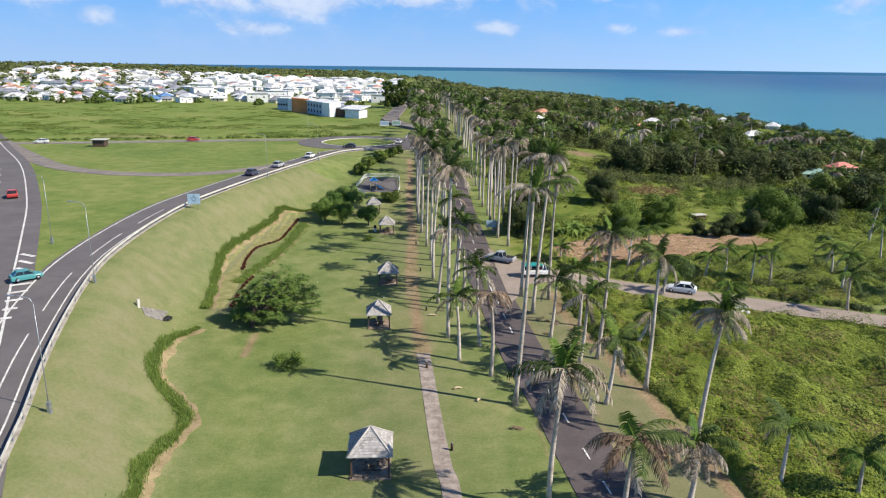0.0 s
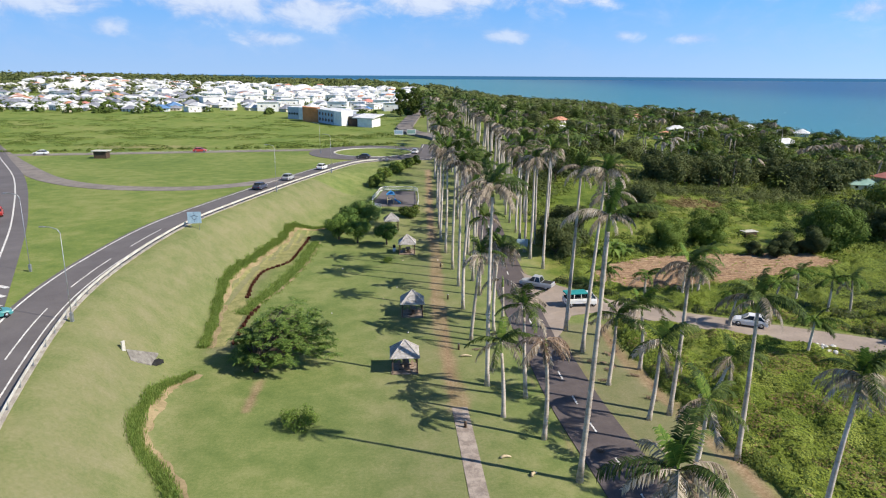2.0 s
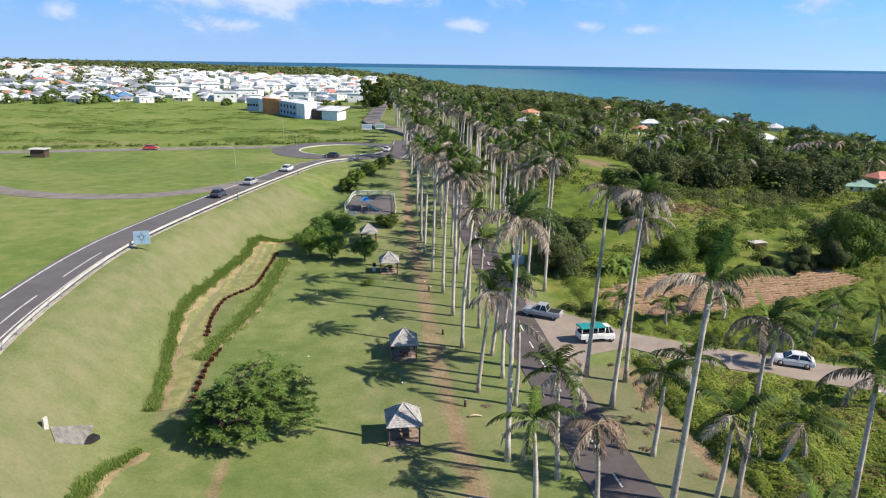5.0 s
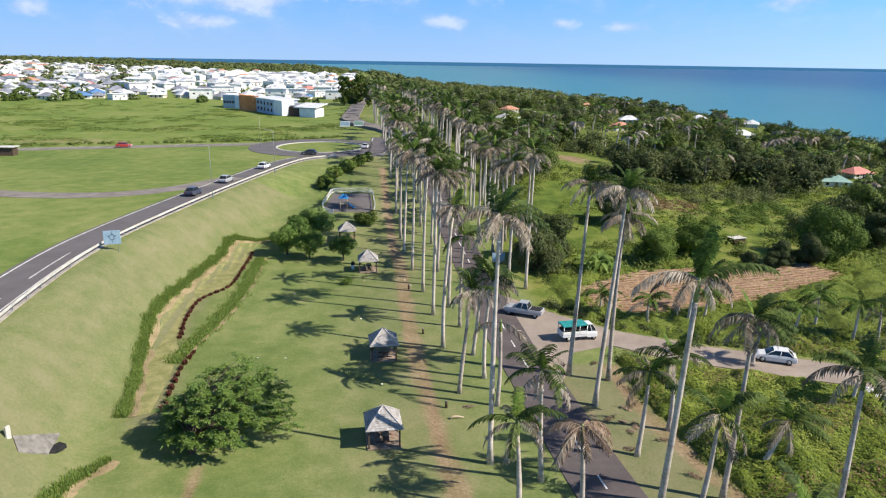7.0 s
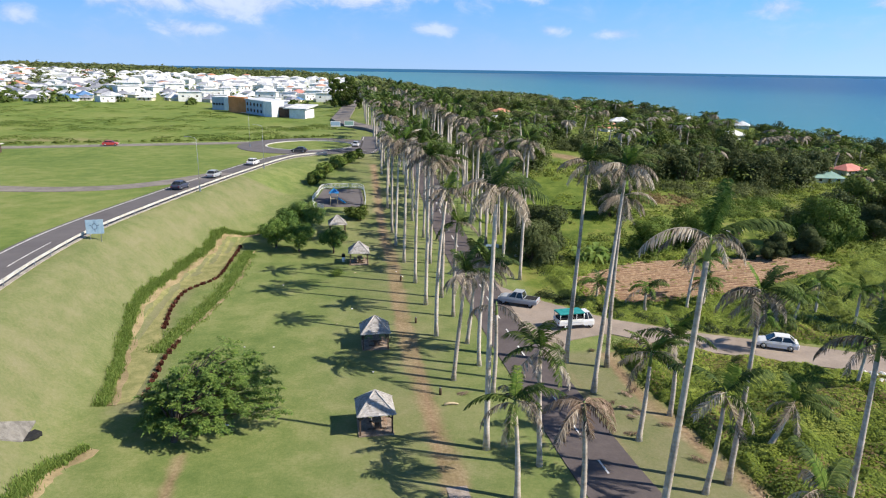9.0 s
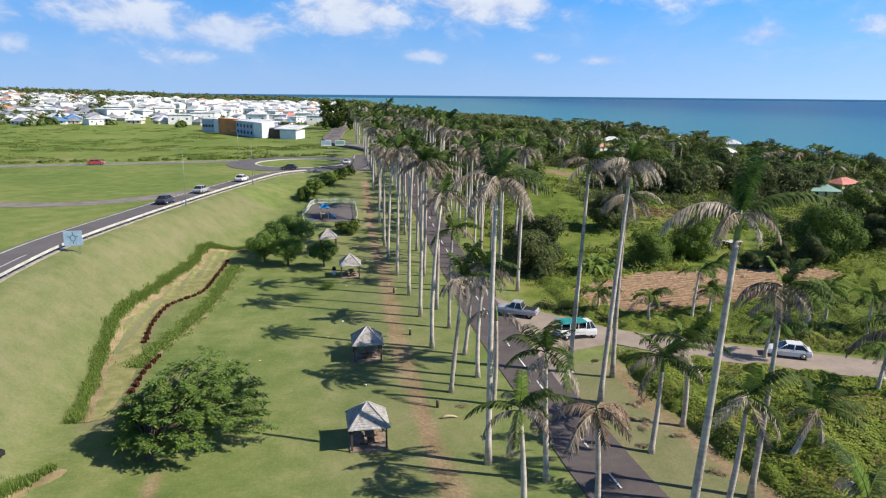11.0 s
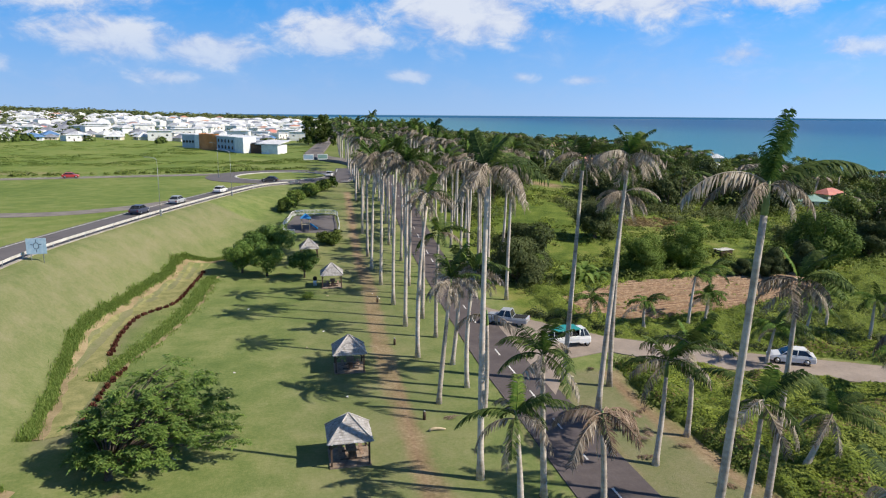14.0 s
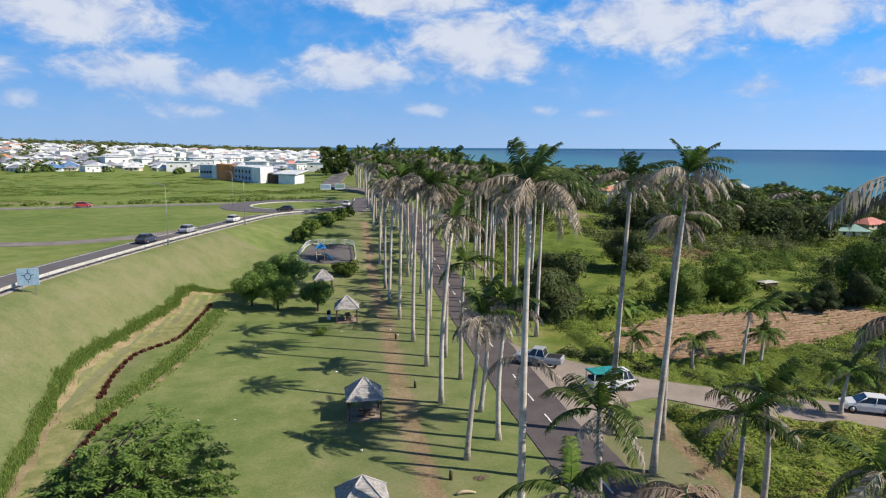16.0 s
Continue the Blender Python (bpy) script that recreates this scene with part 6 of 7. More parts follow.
def car(x, y, turn, paint, label, kind="saloon", z=None, category="car"):
    """A car along +x, built from cross sections."""
    root = tagged(new("pickup_truck" if kind in ("pickup", "truck") else "car"), label, category, "cars on the roads")
    root.matrix_basis = pose(x, y, (hz(x, y) + 0.09) if z is None else z, 0, 0, turn)
    body = {"saloon": [(-2.1, 0.5, 0.70, 0.80), (-2.0, 0.3, 0.92, 0.86), (-1.2, 0.26, 0.96, 0.88), (0.8, 0.26, 0.94, 0.88), (1.7, 0.28, 0.80, 0.86), (2.1, 0.42, 0.62, 0.76)],
            "pickup": [(-2.5, 0.55, 0.95, 0.86), (-2.4, 0.45, 1.02, 0.9), (-0.6, 0.4, 1.02, 0.9), (1.0, 0.4, 1.05, 0.9), (2.1, 0.4, 0.98, 0.88), (2.5, 0.5, 0.8, 0.8)],
            "truck": [(-2.6, 0.6, 0.95, 0.92), (-2.5, 0.6, 0.98, 0.92), (0.9, 0.55, 0.98, 0.92), (1.0, 0.4, 1.15, 0.9), (2.3, 0.4, 1.15, 0.9), (2.45, 0.45, 1.05, 0.84)]}[kind]
    vs, fs = [], []
    for px, lo, hi, hw in body:
        vs += [(px, -hw, lo), (px, -hw, (lo + hi) / 2 + 0.08), (px, -hw * 0.9, hi), (px, hw * 0.9, hi), (px, hw, (lo + hi) / 2 + 0.08), (px, hw, lo)]
    for i in range(len(body) - 1):
        for j in range(6):
            a, b = i * 6 + j, i * 6 + (j + 1) % 6
            fs.append((a, b, b + 6, a + 6))
    fs += [tuple(range(5, -1, -1)), tuple(range(len(vs) - 6, len(vs)))]
    part("body", mesh_from("body", vs, fs, M[paint]), root)
    cab = {"saloon": (-1.75, -1.15, 0.25, 1.05, 0.92, 1.42), "pickup": (-0.75, -0.5, 0.55, 1.2, 1.0, 1.7), "truck": (0.95, 1.05, 1.75, 2.35, 1.1, 1.95)}[kind]
    x0, x1, x2, x3, z0, z1 = cab
    wb, wt = 0.8, 0.62
    vs = [(x0, -wb, z0), (x3, -wb, z0), (x2, -wt, z1), (x1, -wt, z1), (x0, wb, z0), (x3, wb, z0), (x2, wt, z1), (x1, wt, z1)]
    part("window_glass", mesh_from("window_glass", vs, [(0, 1, 2, 3), (7, 6, 5, 4), (1, 5, 6, 2), (4, 0, 3, 7)], M["glass"]), root, label="dark tinted windows")
    part("roof", box_mesh("roof", M[paint], x1 - 0.04, -wt - 0.03, z1 - 0.03, x2 + 0.04, wt + 0.03, z1 + 0.05, bevel=0.03), root)
    for s in (-1, 1):
        for px, pt in ((x0, x1), (x3, x2), ((x0 + x3) / 2, (x1 + x2) / 2)):
            part("pillar", tube("pillar", M[paint], [(px, s * (wb + 0.01), z0 - 0.02), (pt, s * (wt + 0.01), z1)], [0.045, 0.04], 5), root)
        for px in (body[1][0] + 0.75, body[-2][0] - 0.35):
            wheel = part("wheel", tube("wheel", M["tyre"], [(0, -0.1, 0), (0, 0.1, 0)], [0.33, 0.33], 16), root, pose(px, s * 0.78, 0.33))
            part("rim", tube("rim", M["steel"], [(0, -0.115, 0), (0, 0.115, 0)], [0.19, 0.19], 10), wheel)
        e = body[-1]
        part("headlight", box_mesh("headlight", M["white_paint"], e[0] - 0.2, s * 0.6 - 0.14, e[2] - 0.12, e[0] + 0.02, s * 0.6 + 0.14, e[2] + 0.02, bevel=0.03), root)
        e = body[0]
        part("tail_light", box_mesh("tail_light", M["lamp_red"], e[0] - 0.02, s * 0.66 - 0.1, e[2] - 0.14, e[0] + 0.1, s * 0.66 + 0.1, e[2] + 0.02, bevel=0.02), root)
    if kind == "pickup":
        part("load_bed", box_mesh("load_bed", M["tyre"], -2.3, -0.74, 0.9, -0.85, 0.74, 1.04, bevel=0.02), root, label="dark open load bed")
    if kind == "truck":
        part("tarpaulin", box_mesh("tarpaulin", M["teal_tarp"], -2.6, -0.95, 1.92, 0.95, 0.95, 2.1, bevel=0.07), root, label="teal tarpaulin stretched over the open bed")
        # near-black block stands for the shade inside the open bed
        part("bench", box_mesh("bench", M["tyre"], -2.45, -0.7, 1.0, 0.7, 0.7, 1.5, bevel=0.05), root, label="dark block with the bed's inner shade put into its colour")
        for px in (-2.5, -1.35, -0.2, 0.85):
            for s in (-1, 1):
                part("post", tube("post", M["white_paint"], [(px, s * 0.9, 1.2), (px, s * 0.9, 1.95)], [0.05, 0.05], 6), root)
        part("load_bed", box_mesh("load_bed", M["white_paint"], -2.6, -0.96, 0.9, 0.9, 0.96, 1.22, bevel=0.02), root)
    return root


def along(line, y):
    """Point and heading on a line at the given y."""
    for a, b in zip(line, line[1:]):
        if (a[1] - y) * (b[1] - y) <= 0:
            t = (y - a[1]) / (b[1] - a[1] + 1e-9)
            return a[0] + (b[0] - a[0]) * t, y, math.degrees(math.atan2(b[1] - a[1], b[0] - a[0]))
    return line[0][0], line[0][1], 90.0


lane = offset(RAILXY, 3.6)
for y, paint, label in ((158.6, "car_navy", "dark blue saloon car on the embankment road"), (173.3, "car_silver", "silver saloon car on the embankment road"), (194.0, "car_white", "white saloon car on the embankment road")):
    x, y, a = along(lane, y)
    car(x, y, a, paint, label)
x, y, a = along(offset(MWAY, 2.2), 130.0)
car(x, y, a, "car_red", "red saloon car on the highway")
x, y, a = along(offset(MWAY, 6.0), 89.8)
car(x, y, a, "car_white", "white saloon car on the highway")
car(-45.2, 81.8, 40, "car_teal", "teal car stopped on the hatched road area").scale = (0.8, 0.85, 0.85)
car(18.9, 103.4, 8, "car_white", "small white truck with a teal tarpaulin", "truck", category="truck").scale = (0.86, 0.9, 0.95)
car(14.4, 111.5, 150, "car_silver", "silver pickup truck at the road junction", "pickup", category="truck")
car(38.6, 95.6, 154, "car_white", "white saloon car on the side road")
car(-73.0, 235.3, 8, "car_red", "red car on the far road")
car(-118.0, 226.6, 188, "car_white", "white van-like car on the far road")
car(-4.8, 233.4, 80, "car_white", "white car leaving the roundabout")
car(-20.0, 219.3, 172, "car_black", "black car on the roundabout")

# ---------- houses ----------


def house_kit(wx, wy, wall_h, roof_h, wall, roof, hip=True):
    """Meshes of a one-storey house with its roof, windows and door."""
    kit = {"wall": box_mesh("wall", M[wall], -wx / 2, -wy / 2, -1.5, wx / 2, wy / 2, wall_h, bevel=0.0)}
    e, t = 0.7, (wx - wy) / 2 if hip else wx / 2 + 0.7
    a, b = wx / 2 + e, wy / 2 + e
    t = max(t, 0.2)
    vs = [(-a, -b, wall_h - 0.1), (a, -b, wall_h - 0.1), (a, b, wall_h - 0.1), (-a, b, wall_h - 0.1), (-t, 0, wall_h + roof_h), (t, 0, wall_h + roof_h)]
    vs += [(x, y, z - 0.2) for x, y, z in vs[:4]]
    fs = [(0, 1, 5, 4), (2, 3, 4, 5), (1, 2, 5), (3, 0, 4), (6, 7, 1, 0), (7, 8, 2, 1), (8, 9, 3, 2), (9, 6, 0, 3), (9, 8, 7, 6)]
    kit["roof"] = mesh_from("roof", vs, fs, M[roof])
    kit["window"] = box_mesh("window", M["glass"], -0.7, -0.06, -0.6, 0.7, 0.06, 0.6, bevel=0.0)
    kit["door"] = box_mesh("door", M["post_wood"], -0.5, -0.06, -1.05, 0.5, 0.06, 1.05, bevel=0.0)
    kit["size"] = (wx, wy, wall_h)
    return kit


def house(kit, x, y, turn, label, group, scale=1.0):
    root = tagged(new("house"), label, "house", group)
    root.matrix_basis = pose(x, y, hz(x, y), 0, 0, turn) @ Matrix.Scale(scale, 4)
    wx, wy, wh = kit["size"]
    part("wall", kit["wall"], root)
    part("roof", kit["roof"], root)
    for px in (-wx * 0.3, wx * 0.3):
        part("window", kit["window"], root, pose(px, -wy / 2, wh * 0.55))
    part("door", kit["door"], root, pose(0, -wy / 2, 1.05))
    return root


KIT = {}
for roof in ("roof_white", "roof_orange", "roof_red", "roof_grey", "roof_green", "roof_blue"):
    KIT[roof] = [house_kit(13, 9, 2.5, 2.6, "wall_white", roof), house_kit(11, 10, 2.6, 3.0, "wall_cream", roof), house_kit(15, 9, 4.6, 2.0, "wall_white", roof)]
for x, y, roof, t in HOUSES_R:
    house(KIT[roof][0], x, y, t, {"roof_red": "low house with a red roof among trees", "roof_orange": "low house with an orange roof among trees", "roof_green": "low house with a pale green metal roof"}.get(roof, "low white house among trees"), "houses in the coastal wood", 0.72 if y > 250 else 0.56)
FLAT = [house_kit(13, 11, 5.4, 0.25, "wall_white", "roof_white"), house_kit(17, 10, 7.6, 0.3, "wall_white", "roof_white")]
r = random.Random(5)
TOWN = []
tries = 0
while len(TOWN) < 280 and tries < 16000:
    tries += 1
    y = 400 + 215 * r.random()
    x = r.uniform(-330 - (y - 415) * 0.25, -18)
    if y < np.interp(x, [-350, -185, -135, -113, -88, -20], [402, 411, 417, 440, 454, 470]):
        continue
    if all(abs(x - a) > 9.4 or abs(y - b) > 9.5 for a, b in TOWN):
        TOWN.append((x, y))
for x, y in TOWN:
    roof = r.choices(("roof_white", "roof_grey", "roof_orange", "roof_red", "roof_blue"), (80, 15, 2, 1, 2) if x > -150 else (42, 48, 4, 2, 4))[0]
    flat = roof == "roof_white" and x > -170 and r.random() < 0.42
    house(r.choice(FLAT if flat else KIT[roof] + KIT[roof][:2]), x, y, r.choice((0, 20, -25, 45, -50)) + r.uniform(-10, 10),
          {"roof_white": "bright white block with a flat roof" if flat else "bright white house with a white roof", "roof_grey": "white house with a grey roof", "roof_orange": "white house with an orange roof", "roof_red": "white house with a red roof", "roof_blue": "white house with a blue roof"}[roof],
          "houses of the white town", r.uniform(0.52, 0.84))

# the town beyond, too far to tell house from house
vs, fs, ix = [], [], []
for i in range(430):
    y = 600 + 200 * r.random()
    x = r.uniform(-340 - 0.3 * (y - 560), -12)
    a, b, wall_h, top, t = r.uniform(3.4, 6.4), r.uniform(2.6, 4.4), r.uniform(2.2, 5.0), r.uniform(1.0, 1.7), r.uniform(0, 3.14)
    z, o = hz(x, y), len(vs)
    c, s_ = math.cos(t), math.sin(t)
    for px, py, pz in ((-a, -b, -1), (a, -b, -1), (a, b, -1), (-a, b, -1), (-a, -b, wall_h), (a, -b, wall_h), (a, b, wall_h), (-a, b, wall_h), (-a * 0.4, 0, wall_h + top), (a * 0.4, 0, wall_h + top)):
        vs.append((x + px * c - py * s_, y + px * s_ + py * c, z + pz))
    fs += [tuple(o + k for k in f) for f in ((0, 1, 5, 4), (1, 2, 6, 5), (2, 3, 7, 6), (3, 0, 4, 7), (4, 5, 9, 8), (6, 7, 8, 9), (5, 6, 9), (7, 4, 8))]
    k = r.choices((1, 2, 3), (80, 13, 7))[0]
    ix += [0, 0, 0, 0, k, k, k, k]
tagged(new("distant_houses", mesh_from("distant_houses", vs, fs, None, mats=[M["wall_white"], M["roof_white"], M["roof_grey"], M["roof_orange"]], index=ix)), "far crowded white houses of the town", "houses", kind="stuff")

# school at the meadow's edge
school = tagged(new("school_building"), "long modern school with white, grey and orange walls", "building")
school.matrix_basis = pose(-50, 366, hz(-48, 366)) @ Matrix.Diagonal((0.92, 1, 0.86, 1))


def block(name, mat, x0, y0, x1, y1, h, depth, label="", z0=-2.0, slope=0.0):
    """A wall or roof block between two plan points."""
    x0, y0, x1, y1 = x0 + 48, y0 - 366, x1 + 48, y1 - 366
    d = Vector((x1 - x0, y1 - y0)).normalized()
    n_ = Vector((-d.y, d.x)) * depth
    base = [(x0, y0), (x1, y1), (x1 + n_.x, y1 + n_.y), (x0 + n_.x, y0 + n_.y)]
    tops = (h, h, h + slope, h + slope)
    vs = [(*p, z0 + (slope if z0 > 0 and k > 1 else 0)) for k, p in enumerate(base)] + [(*p, t) for p, t in zip(base, tops)]
    return part(name, mesh_from(name, vs, [(0, 1, 5, 4), (1, 2, 6, 5), (2, 3, 7, 6), (3, 0, 4, 7), (4, 5, 6, 7), (3, 2, 1, 0)], mat), school, label=label)


def portholes(x0, y0, x1, y1, count, rows, size):
    """Round windows along a wall."""
    a, b = Vector((x0 + 48, y0 - 366)), Vector((x1 + 48, y1 - 366))
    d = (b - a).normalized()
    nrm = Vector((d.y, -d.x))
    for row in rows:
        for i in range(count):
            q = a + (b - a) * ((i + 0.6) / (count + 0.2))
            me = tube("round_window", M["glass"], [(q.x + nrm.x * 0.1, q.y + nrm.y * 0.1, row), (q.x - nrm.x * 0.3, q.y - nrm.y * 0.3, row)], [size, size], 14)
            part("round_window", me, school)


block("wing", M["grey_render"], -76.4, 397.7, -69.3, 394.0, 7.2, 12, "grey end wing")
portholes(-76.4, 397.7, -69.3, 394.0, 4, (3.6,), 0.75)
block("roof_slab", M["roof_white"], -77.0, 398.2, -68.8, 393.6, 7.7, 13, z0=7.2)
block("pier", M["white_paint"], -69.3, 394.0, -65.2, 391.6, 7.6, 12, "white stair tower")
vs, fs = [], []
cx_, cy_, rad_ = -53.0 + 48, 387.0 - 366, 12.5
for i in range(13):
    a = radians(172 + 8.0 * i)
    for z in (-2, 8.6):
        vs.append((cx_ + rad_ * math.cos(a), cy_ + rad_ * math.sin(a), z))
for i in range(12):
    fs.append((2 * i, 2 * i + 2, 2 * i + 3, 2 * i + 1))
fs.append(tuple(2 * i + 1 for i in range(13)))
part("curved_wall", mesh_from("curved_wall", vs, fs, M["orange_render"]), school, label="curved orange rendered wall")
block("wing", M["grey_render"], -54.6, 374.0, -43.2, 354.0, 7.4, 13, "grey classroom wing with round windows")
portholes(-54.6, 374.0, -43.2, 354.0, 5, (2.2, 5.4), 0.95)
block("roof_slab", M["roof_white"], -58.5, 380.0, -42.8, 353.4, 7.9, 14, z0=7.4)
block("pier", M["white_paint"], -43.2, 354.0, -38.4, 348.0, 7.8, 7, "white rendered end wall")
# dark block stands for the shaded passage between the walls
block("hall", M["post_wood"], -36.4, 351.0, -29.6, 347.0, 4.6, 10, "low block with the shade of the school passage put into its colour")
block("pier", M["white_paint"], -29.6, 342.5, -22.0, 339.0, 4.4, 9, "white hall end wall")
block("hall_roof", M["roof_white"], -32.5, 343.5, -21.4, 338.2, 5.0, 12, z0=4.6, slope=1.6)
block("hall_roof", M["roof_grey"], -38.5, 353.0, -29.0, 346.5, 5.2, 10, z0=4.8, slope=0.8)
hut = tagged(new("roadside_hut"), "small roadside stall with a pale roof, its inner shade put into a dark body", "hut")
hut.matrix_basis = pose(-96.5, 219.5, hz(-96.5, 219.5))
# solid dark box stands for the shade inside the open stall
part("body", box_mesh("body", M["post_wood"], -1.8, -1.3, -0.2, 1.8, 1.3, 2.1), hut)
part("roof", box_mesh("roof", M["pale_concrete"], -2.3, -1.8, 2.1, 2.3, 1.8, 2.3), hut)
shed = tagged(new("shed"), "low field shed with a pale metal roof, the shade below put into a dark body", "shed")
shed.matrix_basis = pose(61.0, 143.6, hz(61.0, 143.6), 0, 0, 12) @ Matrix.Scale(0.72, 4)
# closed dark body paints the shade under the shed roof
part("body", box_mesh("body", M["post_wood"], -1.7, -1.1, -0.2, 1.7, 1.1, 1.5), shed)
part("roof", box_mesh("roof", M["pale_concrete"], -2.0, -1.3, 1.5, 2.0, 1.3, 1.6), shed)

# ---------- playground ----------
fence = tagged(new("playground_fence"), "low white fence round the playground", "fence")
ends = spline([(-11.5, 165.0), (-13.2, 166.0), (-13.9, 170.0), (-13.1, 174.5), (-12.1, 178.9), (-8.0, 179.3), (-4.0, 178.7), (-3.5, 174.0), (-3.3, 169.5), (-3.6, 165.2)], 4)
rail_me = box_mesh("rail", M["white_paint"], -0.5, -0.03, -0.045, 0.5, 0.03, 0.045, bevel=0.01)
picket_me = box_mesh("picket", M["white_paint"], -0.03, -0.02, 0.0, 0.03, 0.02, 1.0, bevel=0.008)
for a, b in zip(ends, ends[1:]):
    mid = ((a[0] + b[0]) / 2, (a[1] + b[1]) / 2)
    at_ = pose(*mid, hz(*mid), 0, 0, math.degrees(math.atan2(b[1] - a[1], b[0] - a[0])))
    for z in (0.2, 0.92):
        part("rail", rail_me, fence, at_ @ pose(0, 0, z) @ Matrix.Diagonal((math.dist(a, b), 1, 1, 1)))
    for k in range(4):
        part("picket", picket_me, fence, at_ @ pose(math.dist(a, b) * (k / 4 - 0.375), 0, 0))
drape("playground_floor", [(-12.8, 166.3), (-13.6, 170), (-12.0, 178.6)], [(-3.9, 165.6), (-3.7, 170), (-4.2, 178.4)], M["asphalt"], 0.05, 6, label="worn grey playground surface", category="paving")
play = tagged(new("play_tower"), "small play tower with a blue roof and slide", "play equipment")
play.matrix_basis = pose(-9.6, 168.2, hz(-9.6, 168.2))
for sx_ in (-0.7, 0.7):
    for sy_ in (-0.7, 0.7):
        part("post", tube("post", M["log"], [(sx_, sy_, -0.1), (sx_, sy_, 2.4)], [0.07, 0.07], 6), play)
part("deck", box_mesh("deck", M["log"], -0.8, -0.8, 1.1, 0.8, 0.8, 1.2), play)
part("roof", mesh_from("roof", [(-1, -1, 2.3), (1, -1, 2.3), (1, 1, 2.3), (-1, 1, 2.3), (0, 0, 3.2)], [(0, 1, 4), (1, 2, 4), (2, 3, 4), (3, 0, 4), (3, 2, 1, 0)], M["blue_plastic"]), play)
part("slide", tube("slide", M["blue_plastic"], [(0.8, 0, 1.2), (1.5, 0, 0.7), (2.2, 0, 0.15)], [0.2, 0.2, 0.2], 6), play)

# ---------- shrubs at the lawn's end ----------
shrub = tree_kit(40, 1.7, 0.5, 1.7, 14, 900, 0.34, M["leaf_bright"], 0.06)
shrub_d = tree_kit(41, 1.9, 0.5, 1.9, 14, 900, 0.34, M["leaf_mid"], 0.06)
r = random.Random(12)
for i in range(30):
    t = i / 29
    x, y = -14.4 + 9.6 * t ** 1.4 + r.uniform(-0.6, 0.6), 182 + 26 * t + r.uniform(-1, 1)
    tree(r.choice((shrub, shrub_d)), x, y, "garden_shrub", "leafy green shrub at the foot of the bank", "shrubs below the bank", r.uniform(0.7, 1.2), r.uniform(0, 360))
for x, y in ((-5.0, 158.0), (-6.0, 159.6), (-4.5, 160.4)):
    tree(shrub_d, x, y, "garden_shrub", "round dark green shrub beside the playground", "", 1.0, x * 60)

# ---------- drain, bollards, logs, litter ----------
drain = tagged(new("drain_headwall"), "concrete drain outlet with a pale wing wall", "drain")
drain.matrix_basis = pose(-30.9, 81.6, 0)
zz = hz(-32.2, 80.6)
vs = [(x, y, hz(-30.9 + x, 81.6 + y) + u) for x, y, u in ((-1.2, -0.6, 0.1), (0.5, 2.9, 0.15), (0.9, -0.2, 0.12), (-0.3, -1.9, 0.1))]
vs += [(x, y, z - 0.5) for x, y, z in vs]
part("apron", mesh_from("apron", vs, [(0, 3, 2, 1), (0, 1, 5, 4), (1, 2, 6, 5), (2, 3, 7, 6), (3, 0, 4, 7)], M["grey_concrete"]), drain, label="sloping concrete apron")
# flat black slab stands for the shaded hole of the drain
part("opening", box_mesh("opening", M["tyre"], -0.4, -1.1, -0.3, 0.4, 1.1, 0.05), drain, pose(0.75, 0.5, hz(-30.15, 82.1) + 0.02, 0, 0, -30), "black slab with the shade of the drain mouth put into its colour")
part("headwall", box_mesh("headwall", M["pale_concrete"], -0.08, -0.22, -0.5, 0.08, 0.22, 0.85), drain, pose(-1.3, -1.0, zz + 0.1, 0, 0, -15))
r = random.Random(17)
heap = tagged(new("rubble_heap"), "pile of white rubble at the edge of the brush", "rubble")
heap.location = (43.0, 86.9, hz(43.0, 86.9))
for k in range(14):
    q = r.uniform(0.15, 0.38)
    bm = bmesh.new()
    bmesh.ops.create_icosphere(bm, subdivisions=1, radius=q)
    for v in bm.verts:
        v.co *= r.uniform(0.75, 1.2)
    part("stone", from_bm("stone", bm, M["litter"]), heap, pose(r.gauss(0, 0.6), r.gauss(0, 0.4), 0.3 + r.uniform(0, 0.5), 0, 0, r.uniform(0, 360)))
bollard_me = tube("body", M["post_wood"], [(0, 0, -0.1), (0, 0, 0.55), (0, 0, 0.7)], [0.13, 0.12, 0.08], 8)
for x, y in ((1.7, 88.6), (1.1, 106.4), (0.5, 122.7), (3.2, 54.8), (1.4, 71.0)):
    b = tagged(new("bollard"), "short dark bollard beside the footpath", "bollard", "bollards along the path")
    b.location = (x, y, hz(x, y))
    part("body", bollard_me, b)
    part("cap", tube("cap", M["steel"], [(0, 0, 0.7), (0, 0, 0.78)], [0.11, 0.03], 8), b)
bin_ = tagged(new("litter_bin"), "dark litter bin with a white lower half beside a shelter", "bin")
bin_.location = (-7.4, 132.6, hz(-7.4, 132.6))
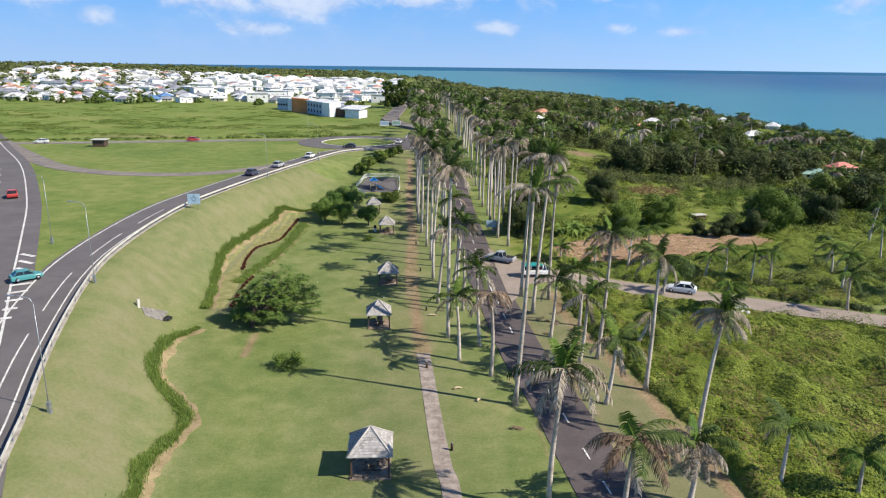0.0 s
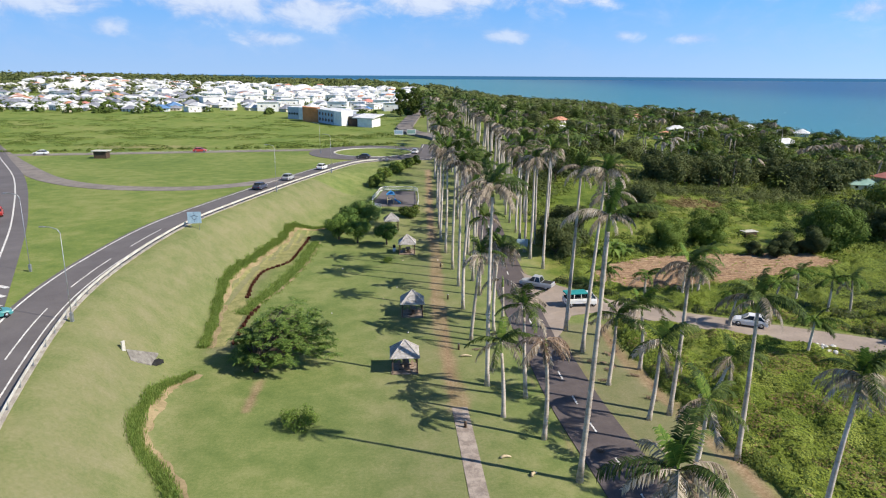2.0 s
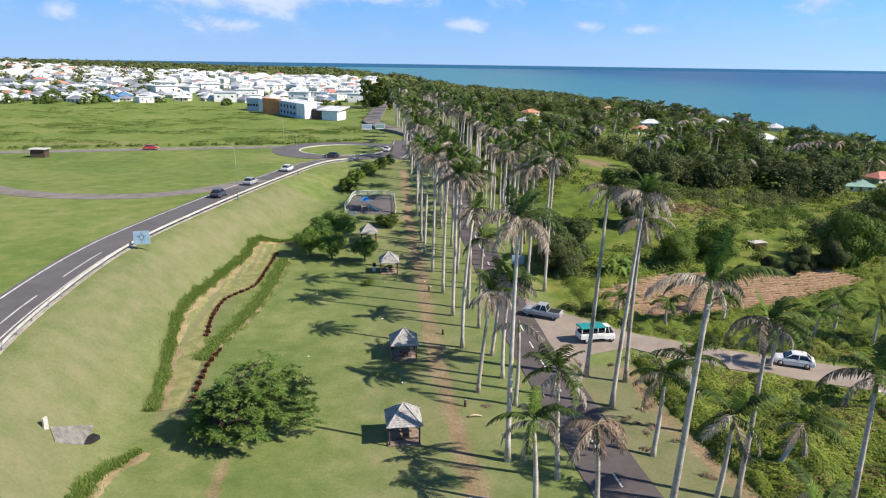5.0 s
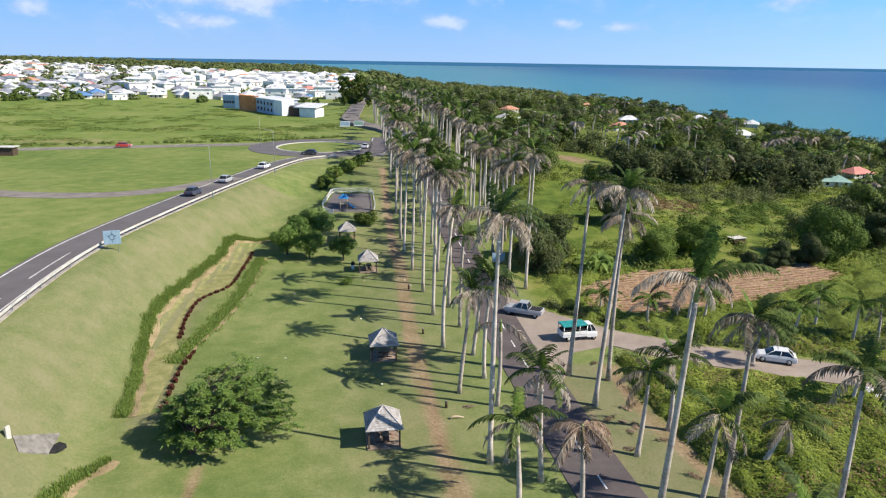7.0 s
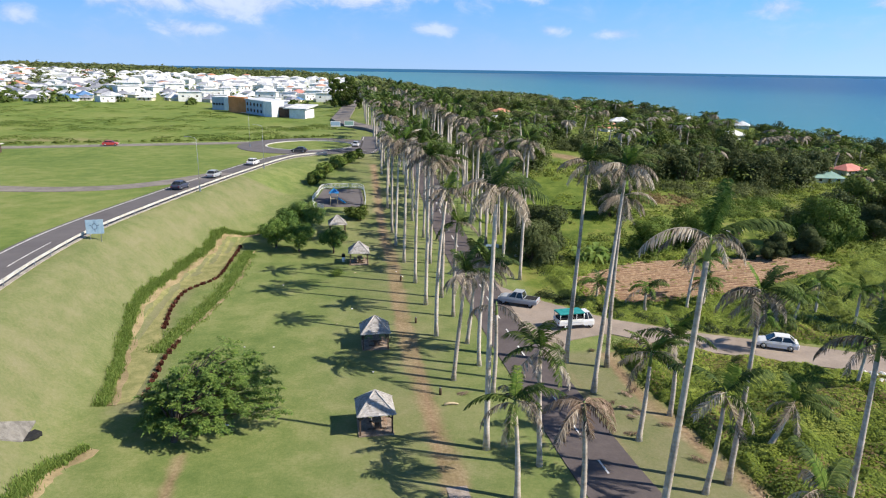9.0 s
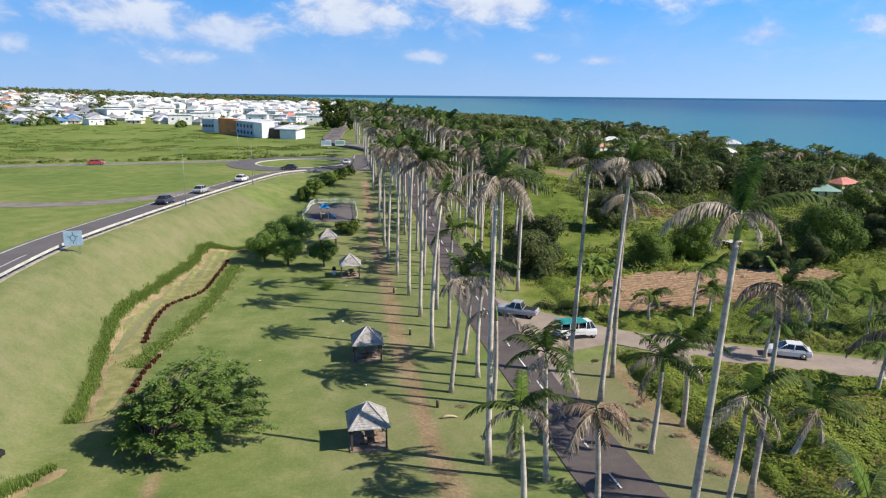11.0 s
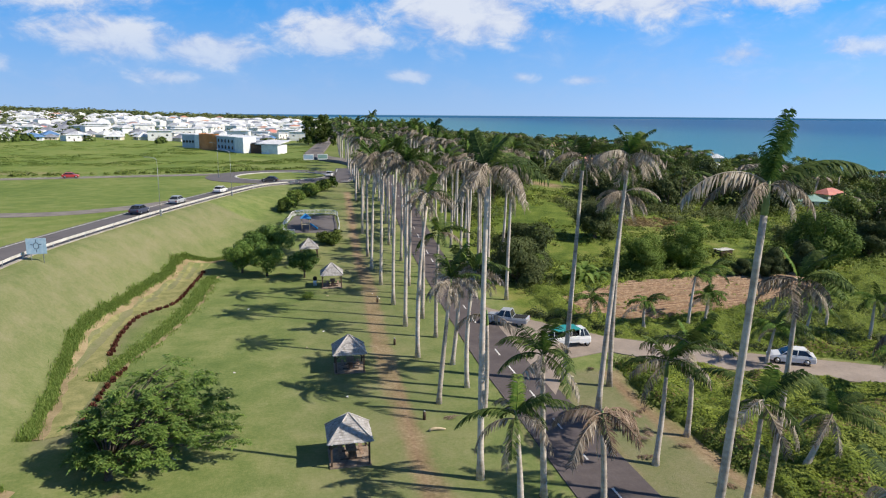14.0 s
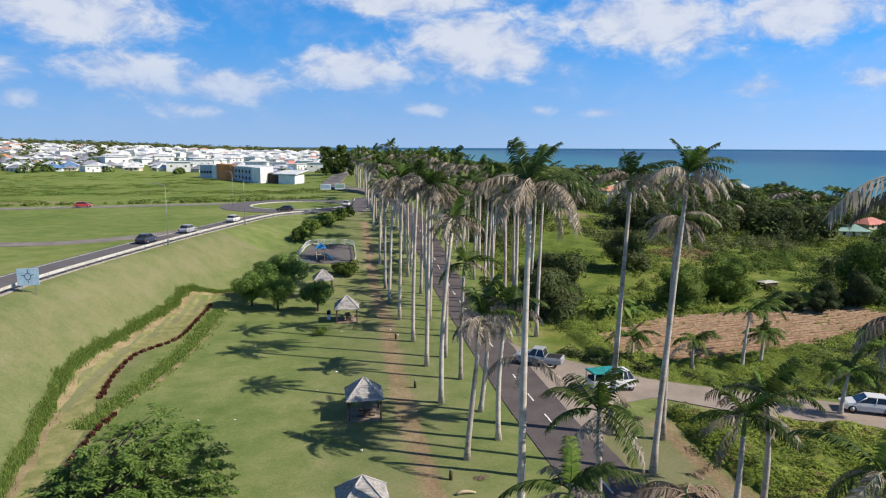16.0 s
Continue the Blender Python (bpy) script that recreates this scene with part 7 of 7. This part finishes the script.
part("body", tube("body", M["white_paint"], [(0, 0, 0), (0, 0, 0.75)], [0.24, 0.27], 10), bin_)
part("lid", tube("lid", M["tyre"], [(0, 0, 0.75), (0, 0, 1.15), (0, 0, 1.3)], [0.28, 0.28, 0.1], 10), bin_)
for x, y, a, l in ((2.4, 86.6, 8, 1.25), (4.4, 66.0, 20, 0.9), (6.3, 63.5, 60, 0.7)):
    me = tube("fallen_log", M["log"], [(-l / 2, 0, 0.12), (-l / 6, 0.1, 0.16), (l / 5, 0.02, 0.14), (l / 2, -0.12, 0.1)], [0.1, 0.13, 0.11, 0.05], 7)
    o = tagged(new("fallen_log", me), "bleached piece of fallen palm trunk on the grass", "log", "fallen palm pieces")
    o.matrix_basis = pose(x, y, hz(x, y), 0, 0, a)
r = random.Random(31)
for i in range(15):
    x, y = r.uniform(-18, 1), r.uniform(84, 135)
    l = r.uniform(0.08, 0.2)
    o = tagged(new("litter", mesh_from("litter", [(-l, -l * 0.6, 0.02), (l * 0.8, -l * 0.5, 0.05), (l, l * 0.5, 0.03), (-l * 0.7, l * 0.6, 0.06), (0, 0, 0.12)], [(0, 1, 4), (1, 2, 4), (2, 3, 4), (3, 0, 4), (3, 2, 1, 0)], M["litter"] if i % 3 else M["log"])),
               "scrap of pale litter lying on the lawn", "litter", "litter on the lawn")
    o.matrix_basis = pose(x, y, hz(x, y), 0, 0, r.uniform(0, 360))
for x, y, az_ in ((16.5, 84.0, 40), (17.5, 82.0, 100), (17.0, 85.5, 200), (18.2, 84.6, 260), (17.8, 87.4, 320), (18.8, 81.2, 10), (16.9, 79.8, 150), (4.6, 88.2, 160), (19.0, 76.5, -30), (8.4, 58.0, 10), (18.4, 96.0, 70), (19.8, 87.5, 200), (12.8, 66.0, 120)):
    o = tagged(new("fallen_frond", r.choice(FR["brown"])), "dry brown palm frond fallen on the ground", "frond", "fallen fronds")
    o.matrix_basis = pose(x, y, hz(x, y) + 0.35, 0, 12, az_) @ Matrix.Diagonal((0.8, 0.8, 0.18, 1))
